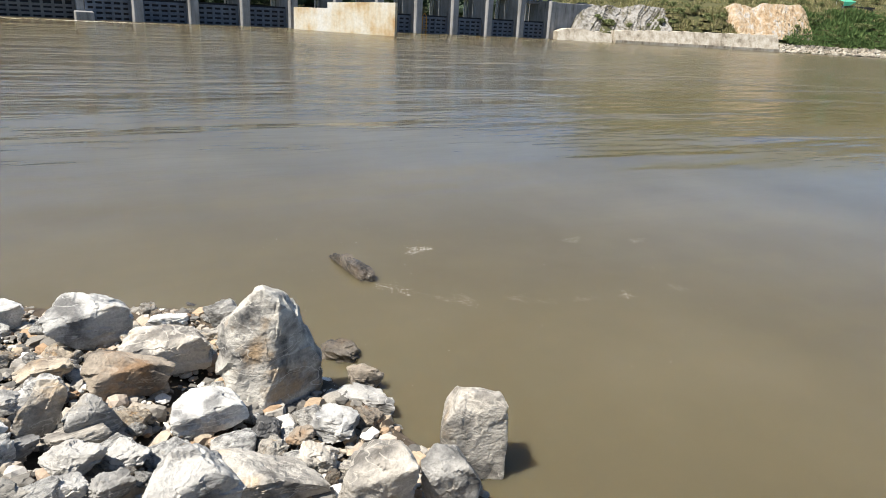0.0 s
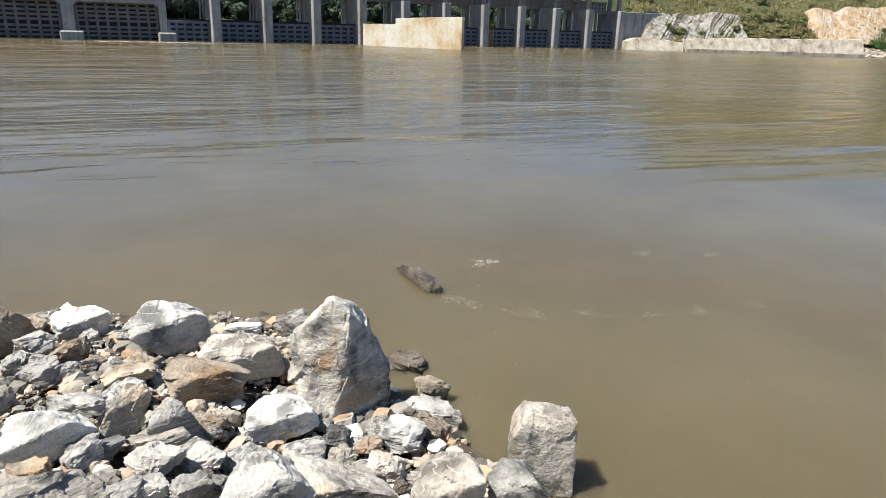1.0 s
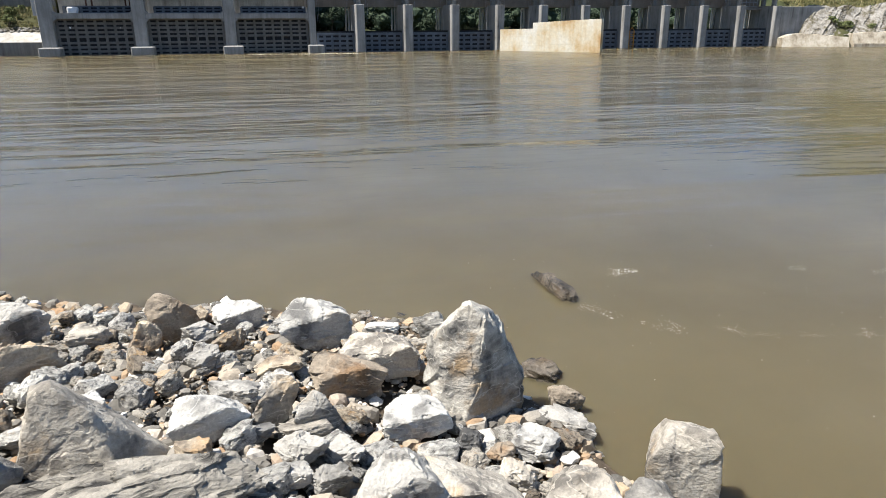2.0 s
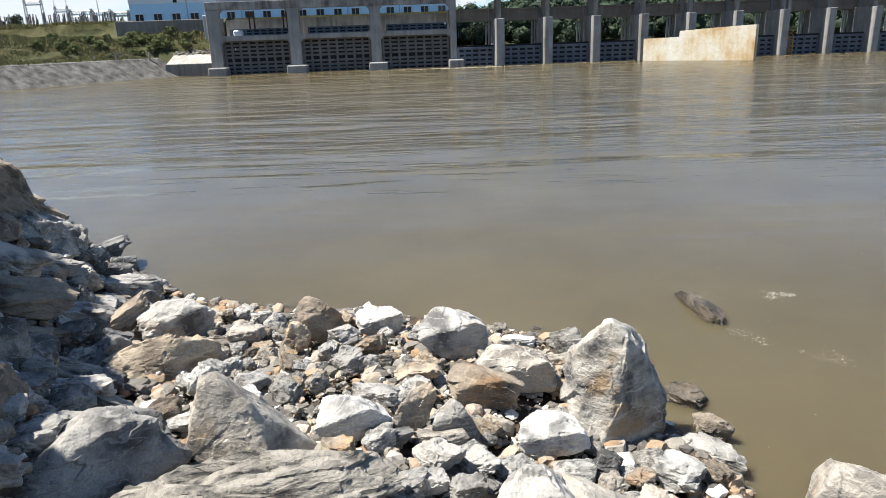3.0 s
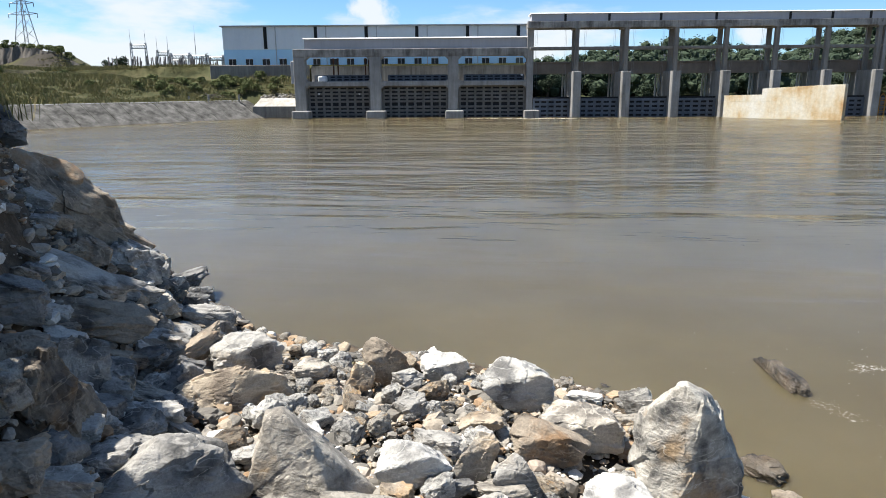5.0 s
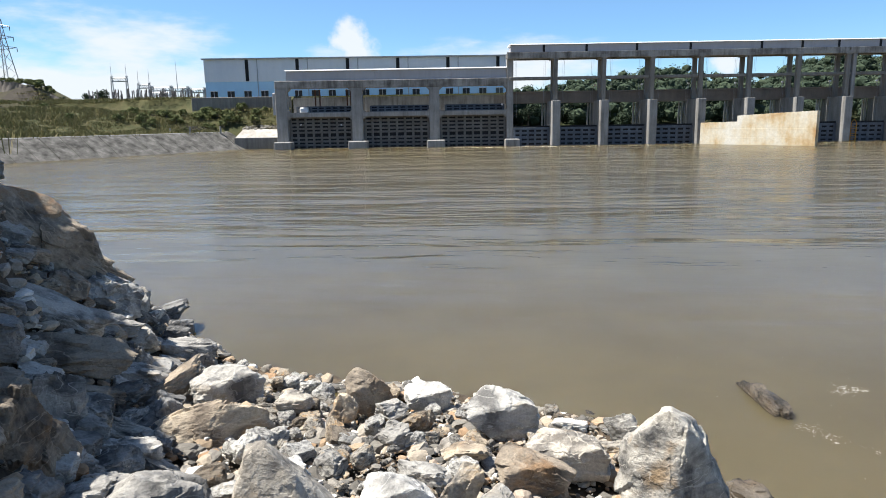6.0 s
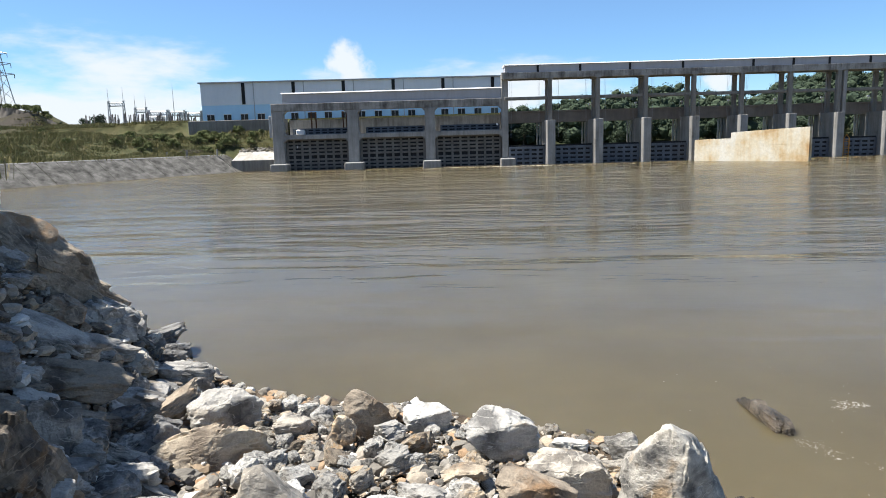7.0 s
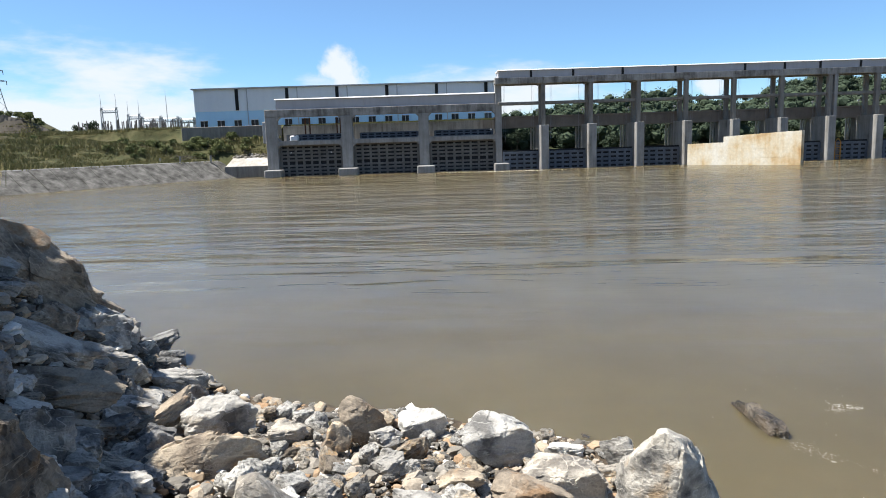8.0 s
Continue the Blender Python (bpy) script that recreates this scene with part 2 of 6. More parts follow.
def water_material():
    """Silty river water: mostly opaque, with small waves that lengthen away from the shore."""
    m, bsdf, node, link = material("river_water")
    geo = node("ShaderNodeNewGeometry")
    silt = node("ShaderNodeTexNoise", Scale=0.16, Detail=5.0, Roughness=0.55)
    link(geo.outputs["Position"], silt.inputs["Vector"])
    colour = ramp_of(node, (0.35, (0.112, 0.093, 0.052)), (0.52, (0.129, 0.108, 0.062)), (0.68, (0.146, 0.123, 0.073)))
    link(silt.outputs["Fac"], colour.inputs[0])
    link(colour.outputs[0], bsdf.inputs["Base Color"])
    bsdf.inputs["IOR"].default_value = 1.33
    bsdf.subsurface_method = "RANDOM_WALK"
    bsdf.inputs["Subsurface Weight"].default_value = 1.0
    bsdf.inputs["Subsurface Radius"].default_value = (1.0, 0.85, 0.6)
    bsdf.inputs["Subsurface Scale"].default_value = 0.8
    gust = node("ShaderNodeTexNoise", Scale=0.045, Detail=3.0)
    link(geo.outputs["Position"], gust.inputs["Vector"])
    height = None
    for scale, stretch, amount in ((0.42, (0.3, 1.3, 1), 1.15), (0.8, (0.4, 1.5, 1), 0.45), (1.5, (0.4, 1.3, 1), 0.10), (5.0, (0.6, 1.2, 1), 0.02), (0.13, (0.35, 1.4, 1), 3.6)):
        mapping = node("ShaderNodeMapping")
        mapping.inputs["Scale"].default_value = stretch
        link(geo.outputs["Position"], mapping.inputs["Vector"])
        wave = node("ShaderNodeTexNoise", Scale=scale, Detail=3.0, Roughness=0.52, Distortion=0.6)
        link(mapping.outputs[0], wave.inputs["Vector"])
        step = node("ShaderNodeMath", operation="MULTIPLY_ADD")
        step.inputs[1].default_value = amount
        link(wave.outputs["Fac"], step.inputs[0])
        if height:
            link(height, step.inputs[2])
        height = step.outputs[0]
    calm = node("ShaderNodeMapRange")
    for k, v in (("From Min", 0.35), ("From Max", 0.65), ("To Min", 0.35), ("To Max", 0.8)):
        calm.inputs[k].default_value = v
    link(gust.outputs["Fac"], calm.inputs["Value"])
    xyz = node("ShaderNodeSeparateXYZ")
    link(geo.outputs["Position"], xyz.inputs[0])
    out = node("ShaderNodeMapRange")
    for k, v in (("From Min", 12.0), ("From Max", 55.0), ("To Min", 0.15), ("To Max", 1.4)):
        out.inputs[k].default_value = v
    link(xyz.outputs["Y"], out.inputs["Value"])
    gloss = node("ShaderNodeMapRange")
    for k, v in (("From Min", 8.0), ("From Max", 60.0), ("To Min", 0.09), ("To Max", 0.18)):
        gloss.inputs[k].default_value = v
    link(xyz.outputs["Y"], gloss.inputs["Value"])
    link(gloss.outputs[0], bsdf.inputs["Roughness"])
    choppy = node("ShaderNodeMath", operation="MULTIPLY")
    link(calm.outputs[0], choppy.inputs[0])
    link(out.outputs[0], choppy.inputs[1])
    bump = node("ShaderNodeBump", Distance=0.26)
    link(choppy.outputs[0], bump.inputs["Strength"])
    link(height, bump.inputs["Height"])
    link(bump.outputs[0], bsdf.inputs["Normal"])
    clear = node("ShaderNodeBsdfTransparent")
    clear.inputs["Color"].default_value = (0.75, 0.62, 0.42, 1)
    mix = node("ShaderNodeMixShader")
    mix.inputs["Fac"].default_value = 0.2
    link(bsdf.outputs[0], mix.inputs[1])
    link(clear.outputs[0], mix.inputs[2])
    link(mix.outputs[0], m.node_tree.nodes["Material Output"].inputs["Surface"])
    return m


def ground_material():
    """Stony soil by the river, grass and weeds on the higher ground further off."""
    m, bsdf, node, link = material("ground_soil")
    geo = node("ShaderNodeNewGeometry")
    xyz = node("ShaderNodeSeparateXYZ")
    link(geo.outputs["Position"], xyz.inputs[0])
    soil_n = node("ShaderNodeTexNoise", Scale=5.0, Detail=8.0, Roughness=0.7)
    link(geo.outputs["Position"], soil_n.inputs["Vector"])
    soil = ramp_of(node, (0.3, (0.035, 0.028, 0.021)), (0.5, (0.085, 0.066, 0.048)), (0.7, (0.16, 0.124, 0.088)))
    link(soil_n.outputs["Fac"], soil.inputs[0])
    grass_n = node("ShaderNodeTexNoise", Scale=0.35, Detail=8.0, Roughness=0.75)
    link(geo.outputs["Position"], grass_n.inputs["Vector"])
    grass = ramp_of(node, (0.34, (0.04, 0.048, 0.02)), (0.46, (0.06, 0.064, 0.027)), (0.56, (0.08, 0.076, 0.034)), (0.68, (0.11, 0.096, 0.052)))
    link(grass_n.outputs["Fac"], grass.inputs[0])
    far = node("ShaderNodeMapRange")
    far.inputs["From Min"].default_value, far.inputs["From Max"].default_value = 24.0, 28.0
    link(xyz.outputs["Y"], far.inputs["Value"])
    mix = node("ShaderNodeMix", data_type="RGBA")
    link(far.outputs[0], live(mix.inputs, "Factor"))
    link(soil.outputs[0], live(mix.inputs, "A"))
    nrm = node("ShaderNodeSeparateXYZ")
    link(geo.outputs["True Normal"], nrm.inputs[0])
    steep = node("ShaderNodeMapRange")
    for k, v in (("From Min", 0.74), ("From Max", 0.84), ("To Min", 1.0), ("To Max", 0.0)):
        steep.inputs[k].default_value = v
    link(nrm.outputs["Z"], steep.inputs["Value"])
    earth = ramp_of(node, (0.3, (0.022, 0.02, 0.017)), (0.5, (0.042, 0.037, 0.031)), (0.7, (0.07, 0.062, 0.05)))
    link(grass_n.outputs["Fac"], earth.inputs[0])
    bare = node("ShaderNodeMix", data_type="RGBA")
    side = node("ShaderNodeMapRange")
    for k, v in (("From Min", -81.0), ("From Max", -77.0), ("To Min", 1.0), ("To Max", 0.0)):
        side.inputs[k].default_value = v
    link(xyz.outputs["X"], side.inputs["Value"])
    cutting = node("ShaderNodeMath", operation="MULTIPLY")
    link(steep.outputs[0], cutting.inputs[0])
    link(side.outputs[0], cutting.inputs[1])
    link(cutting.outputs[0], live(bare.inputs, "Factor"))
    link(grass.outputs[0], live(bare.inputs, "A"))
    link(earth.outputs[0], live(bare.inputs, "B"))
    link(live(bare.outputs, "Result"), live(mix.inputs, "B"))
    floor_n = ramp_of(node, (0.35, (0.02, 0.03, 0.012)), (0.65, (0.06, 0.065, 0.03)))
    link(grass_n.outputs["Fac"], floor_n.inputs[0])
    wood_y = node("ShaderNodeMapRange")
    wood_y.inputs["From Min"].default_value, wood_y.inputs["From Max"].default_value = 112.0, 122.0
    link(xyz.outputs["Y"], wood_y.inputs["Value"])
    wood_x = node("ShaderNodeMapRange")
    wood_x.inputs["From Min"].default_value, wood_x.inputs["From Max"].default_value = 3.0, 6.0
    link(xyz.outputs["X"], wood_x.inputs["Value"])
    wood = node("ShaderNodeMath", operation="MULTIPLY")
    link(wood_x.outputs[0], wood.inputs[0])
    link(wood_y.outputs[0], wood.inputs[1])
    mix_w = node("ShaderNodeMix", data_type="RGBA")
    link(wood.outputs[0], live(mix_w.inputs, "Factor"))
    link(live(mix.outputs, "Result"), live(mix_w.inputs, "A"))
    link(floor_n.outputs[0], live(mix_w.inputs, "B"))
    link(live(mix_w.outputs, "Result"), bsdf.inputs["Base Color"])
    bsdf.inputs["Roughness"].default_value = 0.95
    bsdf.inputs["Specular IOR Level"].default_value = 0.2
    bump = node("ShaderNodeBump", Strength=0.8, Distance=0.04)
    link(soil_n.outputs["Fac"], bump.inputs["Height"])
    link(bump.outputs[0], bsdf.inputs["Normal"])
    return m


def leaf_material(name, stops):
    m, bsdf, node, link = material(name)
    geo = node("ShaderNodeNewGeometry")
    colour = ramp_of(node, *stops)
    link(geo.outputs["Random Per Island"], colour.inputs[0])
    link(colour.outputs[0], bsdf.inputs["Base Color"])
    bsdf.inputs["Roughness"].default_value = 0.8
    bsdf.inputs["Specular IOR Level"].default_value = 0.08
    return m


GRAVEL = gravel_material()
WATER = water_material()
SOIL = ground_material()
CONCRETE = mottled("weathered_concrete", ((0.34, (0.11, 0.107, 0.102)), (0.42, (0.22, 0.216, 0.206)), (0.55, (0.305, 0.30, 0.29)), (0.68, (0.39, 0.383, 0.368))), 0.5, 9.0, 0.9, 0.02, 0.6)
# darker concrete: stained walls, also recesses with their shade in the colour
CONCRETE_DARK = mottled("stained_and_shaded_concrete", ((0.3, (0.10, 0.094, 0.086)), (0.5, (0.215, 0.204, 0.184)), (0.7, (0.31, 0.295, 0.265))), 0.5, 9.0, 0.9, 0.02, 0.7)
GIRDER = mottled("brown_girder_concrete", ((0.3, (0.15, 0.122, 0.10)), (0.5, (0.235, 0.195, 0.16)), (0.7, (0.30, 0.255, 0.215))), 0.4, 9.0, 0.9, 0.02, 0.4)
CHUTE = mottled("pale_concrete", ((0.3, (0.34, 0.31, 0.25)), (0.5, (0.47, 0.44, 0.38)), (0.7, (0.58, 0.55, 0.49))), 0.5, 7.0, 0.9, 0.02, 0.3)
LINING = mottled("slope_lining_concrete", ((0.34, (0.042, 0.04, 0.037)), (0.44, (0.085, 0.082, 0.075)), (0.54, (0.12, 0.116, 0.107)), (0.66, (0.18, 0.172, 0.16))), 0.9, 5.0, 0.92, 0.04, random=0.3, grainy=0.35)
OCHRE_WALL = mottled("rust_stained_concrete", ((0.37, (0.46, 0.29, 0.14)), (0.44, (0.56, 0.43, 0.26)), (0.52, (0.64, 0.57, 0.43)), (0.62, (0.69, 0.67, 0.60))), 0.22, 3.0, 0.9, 0.02, 0.25)
CONCRETE_PATCHED = mottled("streaked_concrete", ((0.34, (0.17, 0.15, 0.125)), (0.46, (0.37, 0.35, 0.315)), (0.58, (0.53, 0.51, 0.47))), 0.35, 7.0, 0.9, 0.02, 0.6)
CONCRETE_STREAKED = mottled("stained_beam_concrete", ((0.36, (0.085, 0.08, 0.074)), (0.45, (0.20, 0.19, 0.175)), (0.54, (0.33, 0.32, 0.30)), (0.66, (0.43, 0.41, 0.37))), 0.5, 7.0, 0.9, 0.02, 0.45)
BANK_WALL = mottled("old_pale_concrete", ((0.36, (0.15, 0.125, 0.09)), (0.45, (0.33, 0.285, 0.22)), (0.54, (0.44, 0.395, 0.32)), (0.66, (0.54, 0.50, 0.43))), 0.7, 4.0, 0.92, 0.06, 0.4, grainy=0.35)
APRON = mottled("sunlit_apron_concrete", ((0.34, (0.30, 0.28, 0.24)), (0.48, (0.42, 0.40, 0.36)), (0.62, (0.50, 0.485, 0.45))), 0.8, 5.0, 0.92, 0.03)
RUST = mottled("rusty_steel", ((0.3, (0.07, 0.035, 0.025)), (0.6, (0.13, 0.07, 0.05))), 2.0, 9.0, 0.85, 0.0)
ROOF_EDGE = mottled("white_roof_sheet", ((0.3, (0.74, 0.75, 0.76)), (0.6, (0.82, 0.82, 0.82))), 0.2, 3.0, 0.45, 0.0, grainy=0.05)
FASCIA = mottled("grey_painted_fascia", ((0.3, (0.36, 0.36, 0.385)), (0.6, (0.45, 0.45, 0.475))), 0.3, 3.0, 0.6, 0.0, 0.5, grainy=0.05)
HALL_WHITE = mottled("white_cladding", ((0.3, (0.72, 0.74, 0.78)), (0.6, (0.80, 0.81, 0.84))), 0.15, 2.0, 0.5, 0.0, 0.4, grainy=0.05)
HALL_BLUE = mottled("light_blue_cladding", ((0.3, (0.43, 0.68, 0.91)), (0.6, (0.50, 0.74, 0.94))), 0.15, 2.0, 0.5, 0.0, 0.4, grainy=0.05)
GLASS_DARK = mottled("dark_window_glass", ((0.3, (0.02, 0.025, 0.03)), (0.6, (0.04, 0.045, 0.05))), 0.5, 3.0, 0.12, 0.0, spec=0.5)
GATE_STEEL = mottled("grey_gate_steel", ((0.3, (0.085, 0.08, 0.074)), (0.55, (0.165, 0.158, 0.148)), (0.75, (0.23, 0.22, 0.20))), 0.8, 8.0, 0.7, 0.01, 0.5)
GATE_BLUE = mottled("blue_grey_gate_steel", ((0.3, (0.07, 0.08, 0.10)), (0.55, (0.13, 0.15, 0.18)), (0.75, (0.18, 0.20, 0.23))), 0.8, 8.0, 0.6, 0.01, 0.5)
# near black: dark steel parts, and the shade inside gate and rack slots
SHADOW_STEEL = mottled("black_steel_and_shade", ((0.3, (0.012, 0.012, 0.013)), (0.6, (0.025, 0.025, 0.027))), 1.0, 6.0, 0.8, 0.0)
YELLOW = mottled("yellow_paint", ((0.3, (0.32, 0.15, 0.03)), (0.6, (0.50, 0.26, 0.05))), 1.0, 8.0, 0.6, 0.0)
GALVANISED = mottled("galvanised_steel", ((0.3, (0.30, 0.31, 0.32)), (0.6, (0.42, 0.43, 0.44))), 1.0, 6.0, 0.5, 0.0, metal=0.4)
PORCELAIN = mottled("dark_porcelain", ((0.3, (0.10, 0.09, 0.085)), (0.6, (0.17, 0.15, 0.14))), 1.0, 6.0, 0.35, 0.0)
CUT_EARTH = mottled("dark_cut_earth", ((0.34, (0.075, 0.068, 0.06)), (0.5, (0.125, 0.113, 0.10)), (0.66, (0.18, 0.162, 0.14))), 0.5, 3.0, 0.95, 0.1, 0.5)
SLOPE_ROCK = mottled("bare_slope_rock", ((0.34, (0.06, 0.058, 0.03)), (0.43, (0.14, 0.125, 0.09)), (0.5, (0.23, 0.215, 0.19)), (0.58, (0.33, 0.315, 0.29)), (0.68, (0.15, 0.125, 0.07))), 0.5, 3.0, 0.92, 0.25, 0.45, stretch=(1.6, 1.6, 0.35), strength=1.0)
SLOPE_OCHRE = mottled("ochre_slope_rock", ((0.34, (0.20, 0.15, 0.09)), (0.44, (0.36, 0.25, 0.145)), (0.52, (0.43, 0.335, 0.225)), (0.60, (0.44, 0.41, 0.37)), (0.7, (0.20, 0.17, 0.11))), 0.5, 3.0, 0.92, 0.25, 0.55, stretch=(1.6, 1.6, 0.3), strength=1.0)
BARK = mottled("bark", ((0.3, (0.06, 0.05, 0.04)), (0.6, (0.15, 0.13, 0.10))), 3.0, 20.0, 0.95, 0.02)
FOAM = mottled("foam", ((0.3, (0.30, 0.275, 0.225)), (0.6, (0.44, 0.41, 0.35))), 8.0, 40.0, 0.8, 0.01)
LEAF_DARK = leaf_material("forest_leaves", ((0.0, (0.034, 0.05, 0.034)), (0.5, (0.045, 0.064, 0.041)), (1.0, (0.06, 0.08, 0.05))))
LEAF_LIGHT = leaf_material("bush_leaves", ((0.0, (0.085, 0.105, 0.042)), (0.5, (0.13, 0.15, 0.062)), (1.0, (0.18, 0.19, 0.085))))
BLADE = leaf_material("dry_grass", ((0.0, (0.11, 0.12, 0.05)), (0.4, (0.18, 0.175, 0.075)), (0.75, (0.24, 0.21, 0.10)), (1.0, (0.33, 0.28, 0.16))))
BLADE_GREEN = leaf_material("green_grass", ((0.0, (0.045, 0.08, 0.026)), (0.5, (0.07, 0.118, 0.038)), (1.0, (0.11, 0.15, 0.052))))
TARP = mottled("green_sheet", ((0.3, (0.05, 0.28, 0.17)), (0.6, (0.08, 0.36, 0.22))), 1.0, 6.0, 0.6, 0.0)


# ---- the lie of the land ----
SHORE_X = np.array([2.95, 2.95, 2.85, 2.75, 2.4, 2.35, 2.3, 1.3, 0.6, -0.6, -2.8, -3.5, -4.3, -5.5, -7.2, -9.6, -14.0, -30.0])
SHORE_Y = np.array([-8.0, 3.9, 4.6, 5.0, 5.9, 6.6, 7.6, 8.5, 8.8, 9.3, 10.0, 10.1, 10.6, 11.7, 13.5, 16.4, 18.5, 20.0])


def smooth(a, b, v):
    u = np.clip((v - a) / (b - a), 0, 1)
    return u * u * (3 - 2 * u)


def lattice(p, seed=0):
    """Smooth value noise in -1..1 at the points p (n, 3)."""
    p = np.asarray(p, float)
    i = np.floor(p).astype(np.int64)
    u = p - i
    u = u * u * (3 - 2 * u)
    total = np.zeros(len(p))
    for dx in (0, 1):
        for dy in (0, 1):
            for dz in (0, 1):
                h = (i[:, 0] + dx) * 73856093 ^ (i[:, 1] + dy) * 19349663 ^ (i[:, 2] + dz) * 83492791 ^ seed * 2654435
                h = (h ^ (h >> 13)) * 1274126177 & 0x7FFFFFFF
                h = ((h ^ (h >> 16)) % 65536) / 32767.5 - 1
                w = np.abs(1 - dx - u[:, 0]) * np.abs(1 - dy - u[:, 1]) * np.abs(1 - dz - u[:, 2])
                total += w * h
    return total


def inland(x, y):
    """Metres behind the near shoreline (negative: in the river)."""
    best, side = np.full(x.shape, 1e9), np.full(x.shape, -1.0)
    for k in range(len(SHORE_X) - 1):
        ax, ay, bx, by = SHORE_X[k], SHORE_Y[k], SHORE_X[k + 1], SHORE_Y[k + 1]
        u = np.clip(((x - ax) * (bx - ax) + (y - ay) * (by - ay)) / ((bx - ax) ** 2 + (by - ay) ** 2), 0, 1)
        d = np.hypot(x - ax - u * (bx - ax), y - ay - u * (by - ay))
        s = (bx - ax) * (y - ay) - (by - ay) * (x - ax)
        near = d < best
        best, side = np.where(near, d, best), np.where(near, np.sign(s), side)
    return best * side


def land(x, y, rough=True):
    """Height of the ground in metres above the water."""
    x, y = np.asarray(x, float), np.asarray(y, float)
    s = inland(x, y)
    z = np.where(s < 0, np.maximum(-1.8, s * 0.75), 0.03 + 0.17 * s)
    z = z + np.where(s > 0, 1.35 * smooth(3.4, 0.2, y), 0)
    # the steep bank on the west
    toe = np.interp(y, [-8, 2, 3.5, 5, 6.5, 8.5, 10.5, 12, 16], [-2.2, -2.1, -2.5, -3.2, -3.8, -4.6, -5.1, -6.2, -9.6])
    d = np.clip((toe - x) * 0.88, 0, None)
    high = np.interp(y, [-8, 3, 6.3, 8, 10, 12, 14, 18], [5.1, 5.1, 5.2, 4.5, 3.4, 2.7, 2.3, 2.1])
    steep = np.interp(y, [0, 5, 8, 11], [1.2, 1.15, 1.1, 1.0])
    cliff = np.clip(d - 1.2, 0, None) * np.interp(y, [6.3, 7.5, 9.0, 10.0], [1.5, 1.3, 0.3, 0.0])
    bank = np.minimum(d * steep + cliff, high - 1 + 0.05 * d)
    # a higher shoulder further west, out of view, raised to shade the bank
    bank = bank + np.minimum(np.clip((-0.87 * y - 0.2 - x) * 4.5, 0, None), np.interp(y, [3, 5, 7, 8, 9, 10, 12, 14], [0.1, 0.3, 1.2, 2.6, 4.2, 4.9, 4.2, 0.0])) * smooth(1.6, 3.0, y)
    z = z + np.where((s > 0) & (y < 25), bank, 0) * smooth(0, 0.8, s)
    # the far side of the basin, with the lined slope
    w = (x + 50.7) * -0.895 + (y - 73) * 0.446
    west = np.where(w < 3.6, 0.62 * w, np.minimum(2.3 + 0.21 * (w - 3.6), 6.0 + 0.004 * w))
    west = np.where(y > 103.5, np.maximum(west, np.minimum(3.1 + 0.5 * (y - 103.5), np.where(x > -50.5, 8.2, 6.0) + 2.2 * smooth(130, 160, y))), west)
    hill = (5.6 * smooth(-79.5, -86, x + 0.12 * (y - 126)) + 1.4 * smooth(-85, -100, x)) * smooth(122, 126.5, y + 0.2 * (x + 88)) * smooth(143, 131, y)
    west = np.where((x < -31.5) & ((w > -1) | (y > 103.5)) & (y > 22), np.maximum(west, -1.8) + hill, -1.8)
    # behind the barrage the valley side climbs
    ridge = np.interp(x * 260 / np.maximum(y, 50), [0, 10, 25, 47, 68, 86, 101, 111, 125, 151, 220], [4, 4.5, 6, 8.5, 12, 7.5, 7, 11, 15.5, 13, 12])
    north = np.where(y > 112, np.where(x > 4, 1.0 + smooth(112, 236, y) * ridge, 8.2), -1.8)
    e = (x - 80) * 0.33 + (y - 101.5) * 0.944
    along = (x - 80) * 0.944 - (y - 101.5) * 0.33
    crest = 6.2 + 2.2 * smooth(24, 44, along)
    back = np.minimum(crest + 0.06 * (e - 7), 20) + 24 * smooth(9, 70, e) * smooth(0.62, 0.98, x / np.maximum(y, 40)) * smooth(-5, 10, along)
    east = np.where(e > 0.2, np.minimum(0.4 + 0.95 * e, np.maximum(back, crest)), -1.8)
    east = np.where((x > 70) & (along > 5), east, -1.8)
    far = np.maximum(np.maximum(west, north), east)
    z = np.where(y > 22, np.maximum(z, far), z)
    if rough:
        p = np.stack([x, y, np.zeros_like(x)], -1).reshape(-1, 3)
        n = lattice(p * 1.7, 3) * 0.09 + lattice(p * 5.1, 4) * 0.035
        f = lattice(p * 0.11, 5) * 0.7 + lattice(p * 0.37, 6) * 0.25
        n, f = n.reshape(x.shape), f.reshape(x.shape)
        z = z + np.where(y < 25, n * np.clip(1 + s * 2, 0, 1) * (1 + 1.5 * np.clip(bank, 0, 1)), f * smooth(2.4, 3.5, z) * np.where((y > 103) & (x < 6) & (x > -60), 0.08, 1))
    return z


